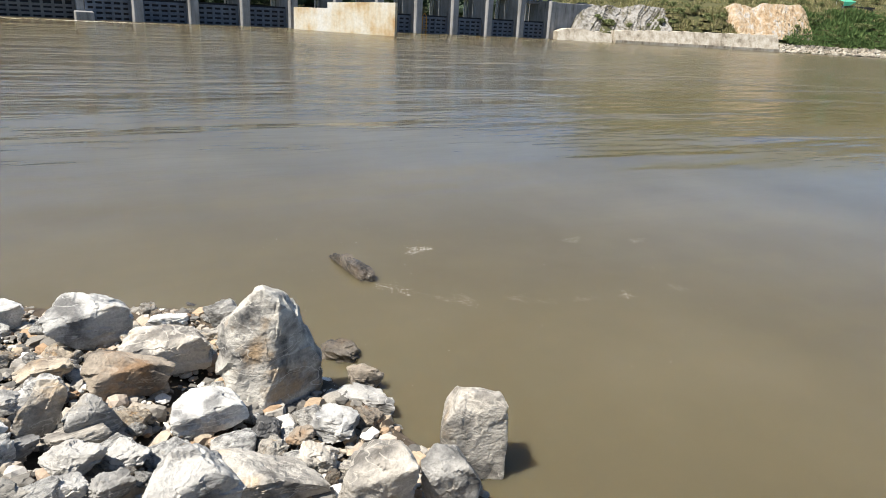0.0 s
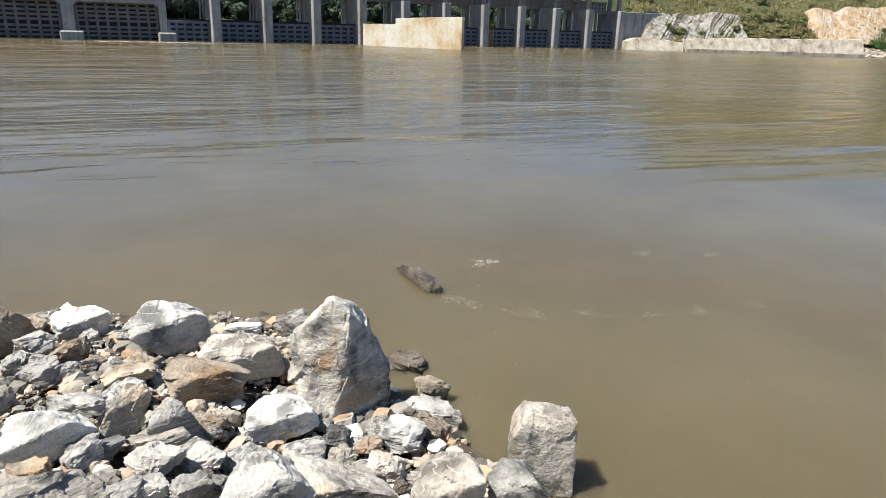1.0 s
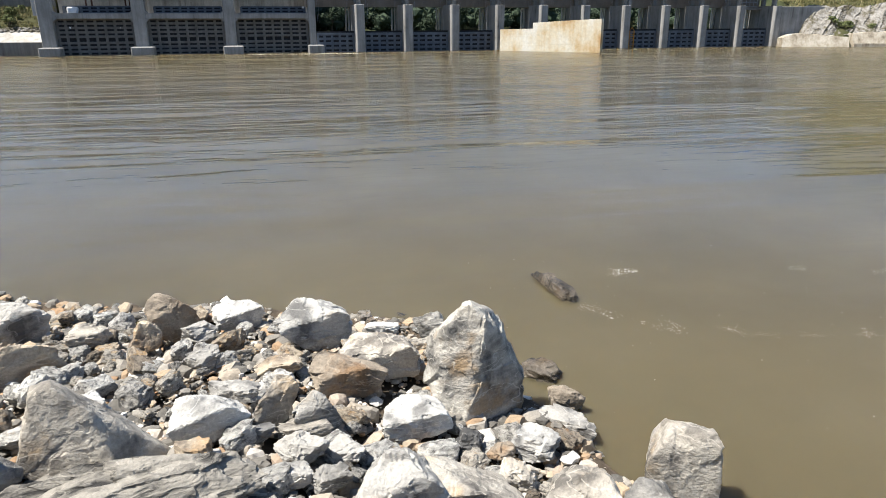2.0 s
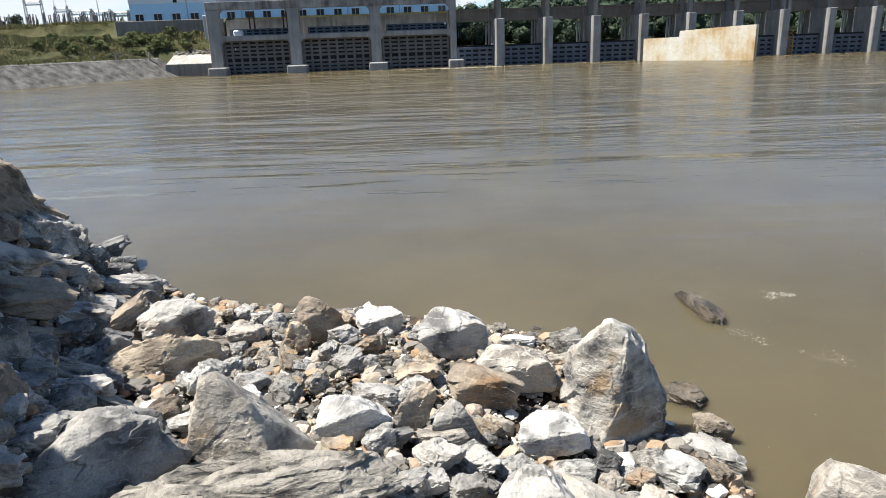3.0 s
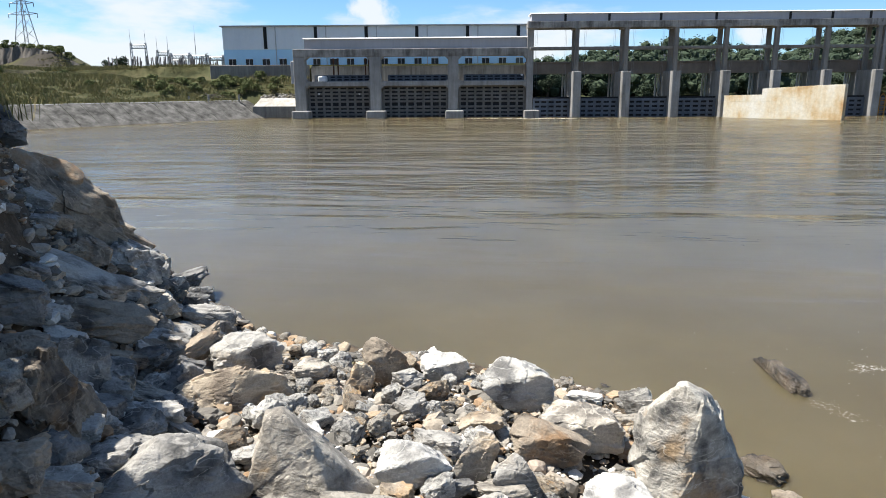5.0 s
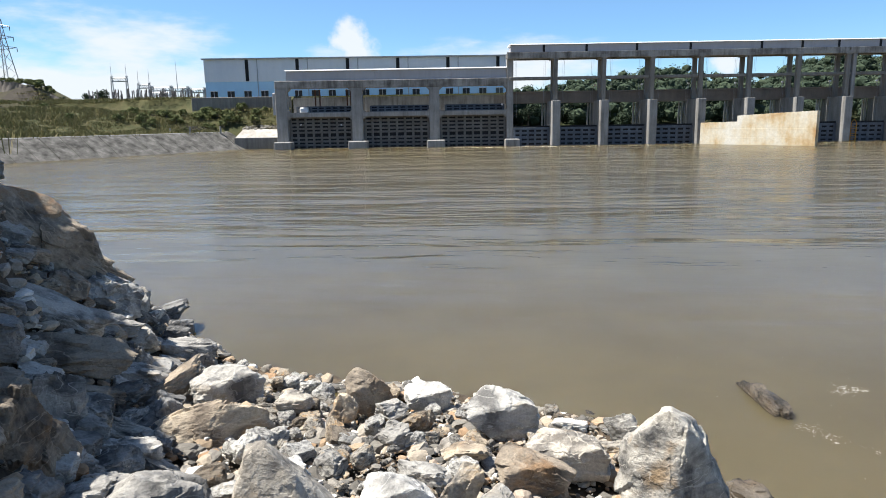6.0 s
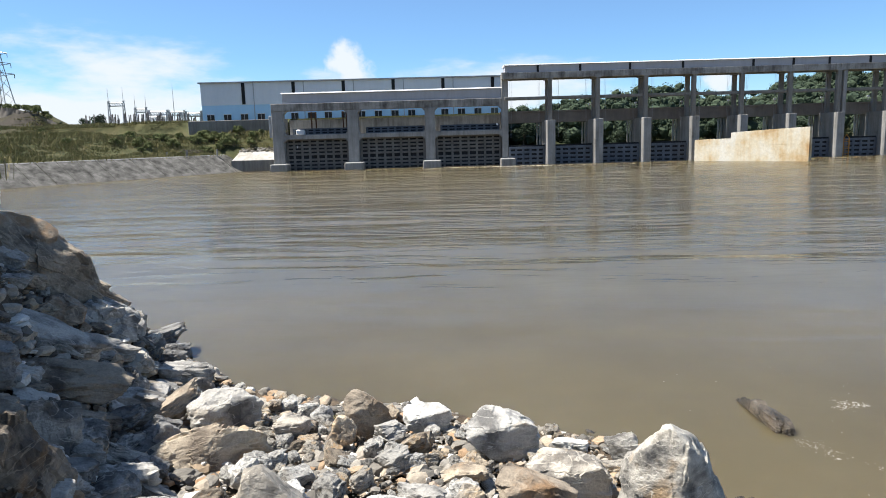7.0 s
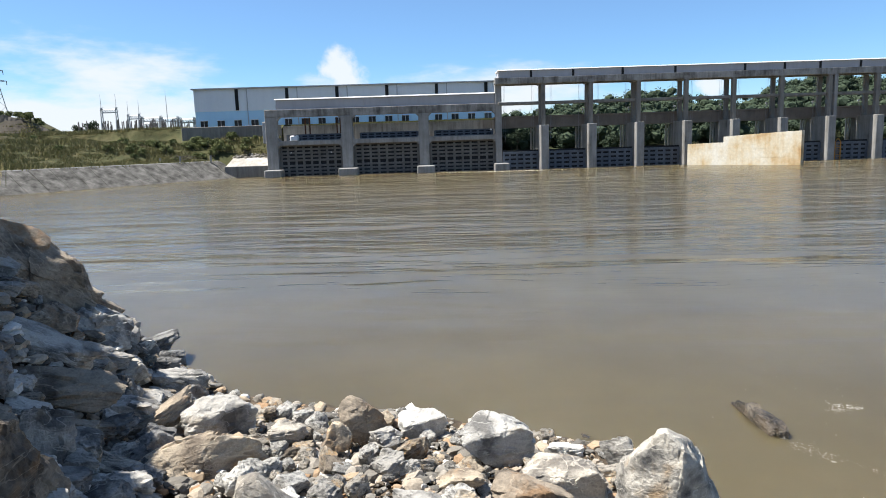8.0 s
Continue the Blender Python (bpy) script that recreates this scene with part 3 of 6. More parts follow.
# ---- building blocks ----
class Shape:
    """Collects verts and faces of one mesh."""

    def __init__(self):
        self.v, self.f = [], []

    def box(self, x0, x1, y0, y1, z0, z1, turn=None):
        n = len(self.v)
        pts = [(x, y, z) for z in (z0, z1) for y in (y0, y1) for x in (x0, x1)]
        if turn:
            pts = [tuple(turn @ Vector(p)) for p in pts]
        self.v += pts
        self.f += [tuple(n + k for k in q) for q in ((0, 2, 3, 1), (4, 5, 7, 6), (0, 1, 5, 4), (2, 6, 7, 3), (0, 4, 6, 2), (1, 3, 7, 5))]
        return self

    def prism(self, ring, y0, y1):
        """A closed outline in x, z pushed from y0 to y1."""
        n, k = len(self.v), len(ring)
        self.v += [(x, y0, z) for x, z in ring] + [(x, y1, z) for x, z in ring]
        self.f += [tuple(range(n + k - 1, n - 1, -1)), tuple(range(n + k, n + 2 * k))]
        self.f += [(n + i, n + (i + 1) % k, n + k + (i + 1) % k, n + k + i) for i in range(k)]
        return self

    def bar(self, a, b, r, sides=6, r2=None):
        a, b = Vector(a), Vector(b)
        q = (b - a).to_track_quat("Z", "Y")
        n, r2 = len(self.v), r if r2 is None else r2
        for p, rad in ((a, r), (b, r2)):
            self.v += [tuple(p + q @ Vector((rad * math.cos(2 * math.pi * k / sides), rad * math.sin(2 * math.pi * k / sides), 0))) for k in range(sides)]
        self.f += [(n + k, n + (k + 1) % sides, n + sides + (k + 1) % sides, n + sides + k) for k in range(sides)]
        self.f += [tuple(range(n + sides - 1, n - 1, -1)), tuple(range(n + sides, n + 2 * sides))]
        return self

    def mesh(self, name, mat, bevel=0.0):
        me = bpy.data.meshes.new(name)
        me.from_pydata(self.v, [], self.f)
        if bevel:
            bm = bmesh.new()
            bm.from_mesh(me)
            bmesh.ops.recalc_face_normals(bm, faces=bm.faces)
            bmesh.ops.bevel(bm, geom=bm.edges[:], offset=bevel, segments=1, affect="EDGES", clamp_overlap=True)
            bm.to_mesh(me)
            bm.free()
        me.materials.append(mat)
        return me


def array_mesh(name, verts, faces, mat, smooth_angle=None):
    me = bpy.data.meshes.new(name)
    verts, faces = np.asarray(verts, np.float32), np.asarray(faces, np.int32)
    me.vertices.add(len(verts))
    me.vertices.foreach_set("co", verts.ravel())
    k = faces.shape[1]
    me.loops.add(faces.size)
    me.loops.foreach_set("vertex_index", faces.ravel())
    me.polygons.add(len(faces))
    me.polygons.foreach_set("loop_start", np.arange(len(faces), dtype=np.int32) * k)
    me.polygons.foreach_set("loop_total", np.full(len(faces), k, np.int32))
    if smooth_angle is not None:
        me.polygons.foreach_set("use_smooth", np.ones(len(faces), bool))
    else:
        me.polygons.foreach_set("use_smooth", np.zeros(len(faces), bool))
    me.update(calc_edges=True)
    me.validate()
    if smooth_angle:
        me.set_sharp_from_angle(angle=radians(smooth_angle))
    me.materials.append(mat)
    return me


def thing(name, at, label, category, group="", kind=""):
    ob = new(name)
    ob.location = at
    return tagged(ob, label, category, group, kind)


def part(name, shape, mat, parent, label="", bevel=0.0):
    """One mesh under a thing or a part; a Shape in the parent's own coordinates, or a ready mesh."""
    ob = new(name, shape.mesh(name, mat, bevel) if isinstance(shape, Shape) else shape)
    ob.parent = parent
    return tagged(ob, label)


def solid(name, shape, mat, label, category, group="", kind="", bevel=0.0):
    return tagged(new(name, shape.mesh(name, mat, bevel) if isinstance(shape, Shape) else shape), label, category, group, kind)


# ---- ground and river ----
def build_ground():
    def steps(fine0, fine1, fine, end0, end1):
        out, a, s = [], fine1, fine
        up, down = [], []
        while a < end1:
            s = min(s * 1.045, 2.9 if a < 175 else 1e9)
            a += s
            up.append(a)
        a, s = fine0, fine
        while a > end0:
            s = min(s * 1.045, 2.9 if a > -175 else 1e9)
            a -= s
            down.append(a)
        return np.array(down[::-1] + list(np.arange(fine0, fine1 + 1e-6, fine)) + up)

    xs, ys = steps(-9.0, 3.6, 0.12, -1600, 1600), steps(1.5, 13.0, 0.12, -800, 1900)
    gx, gy = np.meshgrid(xs, ys)
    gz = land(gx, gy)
    # the soil lies lower than the stones packed on it
    gz -= 0.15 * smooth(0.1, 0.6, inland(gx, gy)) * (gy < 20)
    verts = np.stack([gx, gy, gz], -1).reshape(-1, 3)
    n = len(xs)
    i = (np.arange(len(ys) - 1)[:, None] * n + np.arange(n - 1)[None]).ravel()
    faces = np.stack([i, i + 1, i + n + 1, i + n], -1)
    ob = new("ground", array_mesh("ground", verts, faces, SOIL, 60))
    tagged(ob, "stony river bank rising to grassy slopes further off", "ground", kind="structure")


def build_water():
    s = Shape()
    s.v = [(-420, -160, 0), (420, -160, 0), (420, 104, 0), (-420, 104, 0)]
    s.f = [(0, 1, 2, 3)]
    solid("water", s, WATER, "silty brown river water with small ripples", "river", kind="structure")


build_ground()
build_water()


# ---- barrage: the low draft-tube block ----
# the barrage stands a little askew to the river: all its parts share this frame
DAM = Matrix.Translation((-30, 100, 0)) @ Matrix.Rotation(radians(2.75), 4, "Z") @ Matrix.Translation((30, -100, 0))
LOW_COLUMNS = ((-31.4, -29.7), (-20.1, -18.45), (-8.5, -7.0), (2.98, 3.95))


def gate_panel(width, rows, cols, pitch, lead, mat, label, group):
    """A stoplog gate: a plate, black for the slots' shade, behind a lattice of rails and stiles, its foot below the
    water.
    """
    gate = thing("stoplog_gate", (0, 0, 0), label, "gate", group)
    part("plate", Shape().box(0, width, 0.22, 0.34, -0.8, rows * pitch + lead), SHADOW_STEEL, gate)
    rail = Shape().box(0, width, 0, 0.2, 0, pitch * 0.56).mesh("rail", mat, 0.015)
    for r in range(rows + 1):
        ob = part("rail", rail, mat, gate)
        ob.location = (0, 0, r * pitch - 0.25 + (0.25 if r > 3 and rows > 5 else 0))
    stile = Shape().box(-0.16, 0.16, 0.03, 0.21, -0.8, rows * pitch + 0.1).mesh("stile", mat, 0.015)
    for c in range(cols + 1):
        ob = part("stile", stile, mat, gate)
        ob.location = (min(max(c * width / cols, 0.16), width - 0.16), 0, 0)
    return gate


def eave(x0, x1, y0, y1, z0, z1):
    """A roof sheet with a sloping front edge."""
    s = Shape()
    ring = [(y0, z0), (y0, z0 + 0.06), (y0 + (z1 - z0), z1), (y1, z1), (y1, z0)]
    k = len(ring)
    s.v = [(x, y, z) for x in (x0, x1) for y, z in ring]
    s.f = [tuple(range(k)), tuple(range(2 * k - 1, k - 1, -1))] + [(i, k + i, k + (i + 1) % k, (i + 1) % k) for i in range(k)]
    return s


def build_low_block():
    block = thing("draft_tube_block", (0, 0, 0), "grey concrete draft-tube block of three bays at the water", "power station")
    block.matrix_basis = DAM
    for k, (a, b) in enumerate(LOW_COLUMNS):
        part("column", Shape().box(a, b, 100, 101.4, -1.8, 8.8 if k < 3 else 12.6), CONCRETE, block, bevel=0.06)
        part("footing", Shape().box(a - (0.35 if k else 0.0), b + 0.8, 97.6, 100.1, -1.8, 1.05), CONCRETE, block, "pale concrete footing at the waterline", bevel=0.1)
        # pier walls run back from the columns, darker to colour in the recess's shade
        part("side_wall", Shape().box(a + 0.25, b - 0.25, 101.4, 111.5, -1.8, 5.3), CONCRETE_DARK, block)
        for z, lift in ((8.8, -0.5), (4.6, -0.45), (5.3, 0.35)):
            if k < 3:
                part("haunch", Shape().prism([(b - 0.02, z), (b + abs(lift), z), (b - 0.02, z + lift)], 100.06, 101.3), CONCRETE, block)
            if k > 0:
                part("haunch", Shape().prism([(a + 0.02, z), (a + 0.02, z + lift), (a - abs(lift), z)], 100.06, 101.3), CONCRETE, block)
    for (a0, a), (b, b0) in zip(LOW_COLUMNS, LOW_COLUMNS[1:]):
        part("crown_beam", Shape().box(-31.4 if a < -25 else (a0 + a) / 2, b if b > 0 else (b + b0) / 2 - 0.01, 100.0, 101.4, 8.8, 9.9), CONCRETE_STREAKED, block, bevel=0.04)
        part("middle_beam", Shape().box(a, b, 100.05, 101.3, 4.6, 5.3), CONCRETE, block, bevel=0.04)
        part("deck", Shape().box(a - 0.3, b + 0.3, 101.4, 111.5, 4.9, 5.25), CONCRETE_DARK, block)
        part("parapet", Shape().box(a - 0.3, b + 0.3, 105.5, 106.0, 5.25, 7.68), CONCRETE_PATCHED, block, "streaked concrete parapet behind the deck")
        part("back_wall", Shape().box(a - 0.3, b + 0.3, 104.0, 104.6, -1.8, 4.9), CONCRETE_DARK, block)
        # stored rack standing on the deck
        # the backing's black stands for shade between the bars
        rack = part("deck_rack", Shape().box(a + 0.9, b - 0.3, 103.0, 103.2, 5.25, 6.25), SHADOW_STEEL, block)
        for r in range(3):
            part("rail", Shape().box(a + 0.9, b - 0.3, 102.86, 103.0, 5.27 + 0.4 * r, 5.47 + 0.4 * r), GATE_BLUE, rack)
        for c in range(9):
            x = a + 0.9 + (b - a - 1.2) * c / 8
            part("stile", Shape().box(x - 0.16, x + 0.16, 102.9, 103.02, 5.25, 6.2), GATE_BLUE, rack)
    part("roof", Shape().prism([(-29.75, 9.9), (3.0, 9.9), (2.9, 11.3), (-29.65, 11.3)], 100.35, 104.2), FASCIA, block, "grey sheet-clad roof box")
    part("roof_edge", eave(-29.8, 3.0, 100.1, 104.4, 11.3, 11.5), ROOF_EDGE, block, "bright white sloping roof edge")
    for x in (-16.4, -5.0):
        part("downpipe", Shape().bar((x, 100.3, 9.9), (x, 100.3, 11.15), 0.05), FASCIA, block)
    for x in (-26.2, -25.5, -21.3, -20.75):
        part("hoist_post", Shape().box(x, x + 0.2, 103.4, 103.6, 5.25, 8.75), RUST, block, "rusty brown steel post")
    part("bundle", Shape().box(-28.2, -26.9, 101.6, 102.6, 5.25, 6.1), ROOF_EDGE, block, "white wrapped bundle on the deck", bevel=0.15)
    for x, z in ((-28.1, 3.35), (-22.0, 3.3), (2.2, 5.95)):
        part("lamp", Shape().box(x, x + 0.3, 100.9, 101.15, z, z + 0.28), ROOF_EDGE, block, "small white lamp", bevel=0.05)
    part("cabinet", Shape().box(-31.9, -31.4, 100.3, 100.9, 5.0, 8.2), GALVANISED, block, "steel ladder casing on the side", bevel=0.04)


def build_low_gates():
    first = gate_panel(9.5, 8, 8, 0.55, 0.4, GATE_STEEL, "grey steel stoplog gate with dark slots", "draft-tube gates")
    first.matrix_basis = DAM @ pose(-29.65, 100.9, 0)
    for x, w in ((-18.4, 1.037), (-6.95, 1.04)):
        m = DAM @ pose(x, 100.9, 0) @ Matrix.Diagonal((w, 1, 1, 1))
        copy_thing(first, m).matrix_basis = m


build_low_block()
build_low_gates()

# ---- barrage: the spillway ----
PIERS = [10.03 + 7.02 * k for k in range(11)]


def build_pier():
    pier = thing("spillway_pier", (0, 0, 0), "grey concrete spillway pier with slender upper columns", "pier", "spillway piers")
    nose = [(-0.68, -0.45), (-0.5, -0.68), (0.5, -0.68), (0.68, -0.45)]
    s = Shape()
    ring = [(x, 98.9 + y) for x, y in nose] + [(0.68, 102.9), (-0.68, 102.9)]
    k = len(ring)
    s.v = [(x, y, z) for z in (-1.8, 6.45) for x, y in ring]
    s.f = [tuple(range(k - 1, -1, -1)), tuple(range(k, 2 * k))] + [(i, (i + 1) % k, k + (i + 1) % k, k + i) for i in range(k)]
    part("base", s, CONCRETE, pier, bevel=0.04)
    part("front_column", Shape().box(-0.30, 0.30, 99.2, 99.9, 6.45, 12.5), CONCRETE_DARK, pier, bevel=0.05)
    part("rear_column", Shape().box(-0.30, 0.30, 101.9, 102.5, 6.45, 12.5), CONCRETE_DARK, pier, bevel=0.05)
    part("cap", Shape().box(-0.5, 0.5, 99.15, 102.75, 12.4, 12.95), CONCRETE, pier, bevel=0.05)
    # dark colour here stands for the shade under the bridge
    part("seat", Shape().box(-0.66, 0.66, 102.9, 104.4, -1.8, 6.18), CONCRETE_DARK, pier, "concrete bridge seat coloured dark for the bridge's shade")
    part("lamp_arm", Shape().bar((-0.5, 102.9, 8.2), (-0.5, 102.9, 8.7), 0.05, 5), GALVANISED, pier)
    part("lamp_head", Shape().box(-0.68, -0.36, 102.7, 103.0, 8.66, 8.9), ROOF_EDGE, pier, "small white lamp", bevel=0.04)
    return pier


def build_spillway():
    first = build_pier()
    first.matrix_basis = DAM @ pose(PIERS[0], 0, 0)
    for x in PIERS[1:]:
        copy_thing(first, DAM @ pose(x, 0, 0))
    deck = thing("hoist_deck", (0, 0, 0), "grey concrete hoist deck with white roof edge on tall columns", "deck")
    deck.matrix_basis = DAM
    stops = [3.0] + PIERS + [86.0]
    for a, b in zip(stops, stops[1:]):
        part("front_beam", Shape().box(a + 0.02, b - 0.02, 99.15, 100.05, 12.5, 13.4), CONCRETE_STREAKED, deck, bevel=0.03)
        part("rear_beam", Shape().box(a + 0.02, b - 0.02, 101.9, 102.7, 12.5, 13.4), CONCRETE_DARK, deck)
        part("tie_beam", Shape().box(a + 0.4, b - 0.4, 99.45, 99.95, 9.54, 9.92), CONCRETE_DARK, deck, bevel=0.03)
        part("rear_tie_beam", Shape().box(a + 0.4, b - 0.4, 102.0, 102.4, 9.58, 9.92), CONCRETE_DARK, deck)
        if b < 80:
            for x in (a + 1.3, b - 1.5):
                part("hoist_rope", Shape().bar((x, 101.0, 4.0), (x, 101.0, 12.5), 0.013, 4), GALVANISED, deck)
                part("hoist_rope", Shape().bar((x + 0.22, 101.0, 4.0), (x + 0.22, 101.0, 12.5), 0.013, 4), GALVANISED, deck)
    # cladding panels of uneven width with dark joint covers between them
    joints = [3.34, 8.27, 14.45, 21.7, 29.4, 39.6, 45.4, 50.6, 56.5, 63.2, 70.0, 76.4, 82.0, 86.0]
    for a, b in zip(joints, joints[1:]):
        part("fascia", Shape().box(a + 0.14, b - 0.14, 99.4, 102.9, 13.4, 14.4), FASCIA, deck)
        if b < 86:
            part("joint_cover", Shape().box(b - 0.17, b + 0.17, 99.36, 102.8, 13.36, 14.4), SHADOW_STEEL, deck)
    part("roof_edge", eave(3.3, 86.0, 99.2, 103.1, 14.4, 14.56), ROOF_EDGE, deck, "bright white sloping roof edge")
    part("end_frame", Shape().box(2.95, 4.0, 99.2, 100.1, 12.6, 13.45), CONCRETE, deck)
    part("joint_column", Shape().box(PIERS[6] + 0.62, PIERS[6] + 1.12, 99.2, 99.9, 6.4, 12.5), CONCRETE, deck, bevel=0.04)
    bridge = thing("road_bridge", (0, 0, 0), "brown-grey concrete girders of the road bridge between the piers", "bridge")
    bridge.matrix_basis = DAM
    for a, b in zip(stops[:-1], stops[1:-1]):
        part("girder", Shape().box(a + 0.03, b - 0.03, 103.1, 103.7, 6.2, 7.75), GIRDER, bridge, bevel=0.03)
        part("girder", Shape().box(a + 0.03, b - 0.03, 103.9, 104.4, 6.2, 7.7), GIRDER, bridge)
        part("slab", Shape().box(a, b, 102.95, 104.9, 7.76, 7.98), GIRDER, bridge)
        for x in (b - 1.3, b - 0.88):
            part("guide_post", Shape().box(x, x + 0.2, 104.5, 104.8, 1.0, 6.15), CHUTE, bridge, "pale gate guide post")
    gate = gate_panel(5.66, 4, 5, 0.635, 0.35, GATE_BLUE, "blue-grey steel stoplog gate with dark slots", "spillway gates")
    gate.matrix_basis = DAM @ pose(PIERS[0] + 0.68, 99.7, 0)
    for x in PIERS[1:-1]:
        copy_thing(gate, DAM @ pose(x + 0.68, 99.7, 0))
    m = DAM @ pose(3.97, 99.7, 0) @ Matrix.Diagonal((0.95, 1, 1, 1))
    copy_thing(gate, m).matrix_basis = m
    ladder = thing("access_ladder", (0, 0, 0), "rusty yellow steel access ladder beside a pier", "ladder")
    ladder.matrix_basis = DAM
    x = 52.95
    for k in (0, 0.8):
        part("rail", Shape().box(x + k, x + k + 0.1, 98.6, 98.75, -0.8, 2.7), YELLOW, ladder)
    for r in range(8):
        part("rung", Shape().bar((x + 0.08, 98.7, 0.1 + 0.34 * r), (x + 0.85, 98.7, 0.1 + 0.34 * r), 0.045), YELLOW, ladder)
    for k in (0, 0.8):
        part("hoop", Shape().bar((x + 0.06 + k, 98.7, 2.65), (x + 0.46, 98.7, 3.2), 0.045), YELLOW, ladder)
    # light lattice frame standing between the last two piers
    frame_x = PIERS[9] + 2.2
    lattice_rack = thing("lattice_frame", (0, 0, 0), "pale steel lattice frame on the bridge beside the piers", "frame")
    lattice_rack.matrix_basis = DAM
    for k in range(6):
        part("bar", Shape().bar((frame_x + 0.75 * k, 102.4, 6.3), (frame_x + 0.75 * k, 102.4, 8.6), 0.06, 4), GALVANISED, lattice_rack)
    for z in (6.4, 7.1, 7.8, 8.55):
        part("bar", Shape().bar((frame_x, 102.4, z), (frame_x + 3.75, 102.4, z), 0.06, 4), GALVANISED, lattice_rack)
    part("shelf", Shape().box(frame_x - 1.5, frame_x + 4.1, 101.6, 103.0, 5.9, 6.25), CONCRETE_DARK, lattice_rack)
    abutment = Shape().box(80.95, 92.0, 98.6, 112.0, -1.8, 6.35)
    solid("abutment_wall", abutment, CONCRETE, "grey concrete abutment wall at the end of the spillway", "wall", kind="structure", bevel=0.05).matrix_basis = DAM


def build_training_wall():
    """The rust-stained wall between tailrace and spillway, in three lifts."""
    wall = thing("training_wall", (41.53, 88.64, 0), "rust-stained ochre and white concrete dividing wall in the river", "wall")
    wall.rotation_euler = (0, 0, math.atan2(98.96 - 88.64, 30.39 - 41.53))
    long = 15.19
    top = [(0, 4.4), (long * 0.36, 4.16), (long * 0.66, 3.9), (long * 0.66, 3.12), (long, 3.0)]
    part("lift", Shape().box(0, long, -1.0, 0.0, -1.8, 0.993), OCHRE_WALL, wall, bevel=0.012)
    part("lift", Shape().box(0.0, long, -0.98, 0.0, 1.0, 2.193), OCHRE_WALL, wall, bevel=0.012)
    part("crown", Shape().prism([(0, 2.2)] + top + [(long, 2.2)], -1.0, 0.0), OCHRE_WALL, wall, bevel=0.012)
    part("core", Shape().box(0.05, long - 0.05, -0.96, -0.04, -1.8, 2.5), OCHRE_WALL, wall)


build_spillway()
build_training_wall()


# ---- turbine hall, yard and the west bank ----
def build_hall():
    hall = thing("turbine_hall", (0, 0, 0), "white and light-blue clad turbine hall with a row of windows", "hall")
    hall.matrix_basis = DAM @ Matrix.Translation((-50.7, 125, 0)) @ Matrix.Rotation(radians(2.2), 4, "Z") @ Matrix.Translation((50.7, -125, 0))
    part("upper_wall", Shape().box(-50.75, 6.0, 125, 150, 11.4, 15.4), HALL_WHITE, hall, "white metal cladding")
    part("lower_wall", Shape().box(-50.7, 5.95, 125.04, 149.9, 7.4, 11.4), HALL_BLUE, hall, "light blue cladding")
    part("roof", Shape().box(-51.1, 6.3, 124.6, 150.4, 15.4, 15.62), FASCIA, hall)
    for k in range(18):
        x = -49.85 + 3.115 * k
        w = part("window", Shape().box(x, x + 1.3, 124.9, 125.1, 8.65, 9.7), GLASS_DARK, hall)
        part("frame", Shape().box(x - 0.1, x + 1.4, 124.84, 124.92, 9.7, 9.82), HALL_WHITE, w)
        part("mullion", Shape().box(x + 0.6, x + 0.7, 124.86, 124.92, 8.65, 9.7), FASCIA, w)
    for k in range(6):
        x = -43.2 + 9.27 * k
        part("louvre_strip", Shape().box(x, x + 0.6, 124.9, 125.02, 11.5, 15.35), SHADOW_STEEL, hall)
        part("downpipe", Shape().bar((x + 2.2, 124.9, 8.2), (x + 2.2, 124.9, 15.4), 0.07), FASCIA, hall)
    solid("retaining_wall", Shape().box(-47.8, -31.5, 110.0, 110.7, 3.0, 8.1), CONCRETE_DARK, "dark concrete retaining wall below the turbine hall", "wall", kind="structure", bevel=0.05).matrix_basis = DAM
    solid("retaining_wall_2", Shape().box(-31.45, 3.0, 111.6, 112.2, 3.0, 7.6), CONCRETE_DARK, "dark concrete wall behind the draft-tube block", "wall", kind="structure").matrix_basis = DAM
    solid("quay_wall", Shape().box(-38.2, -31.45, 100.8, 102.0, -1.8, 1.72), CONCRETE_DARK, "low grey concrete quay wall beside the block", "wall", kind="structure", bevel=0.04).matrix_basis = DAM
    chute = Shape()
    chute.v = [(-38.4, 102, 1.7), (-31.5, 102, 1.7), (-31.5, 104.2, 2.95), (-37.8, 104.2, 2.95), (-38.4, 102, 1.2), (-31.5, 102, 1.2), (-31.5, 104.2, 2.3), (-37.8, 104.2, 2.3)]
    chute.f = [(0, 1, 2, 3), (7, 6, 5, 4), (0, 4, 5, 1), (1, 5, 6, 2), (2, 6, 7, 3), (3, 7, 4, 0)]
    solid("sloped_apron", chute, APRON, "bright pale concrete apron above the quay wall", "apron", kind="structure").matrix_basis = DAM


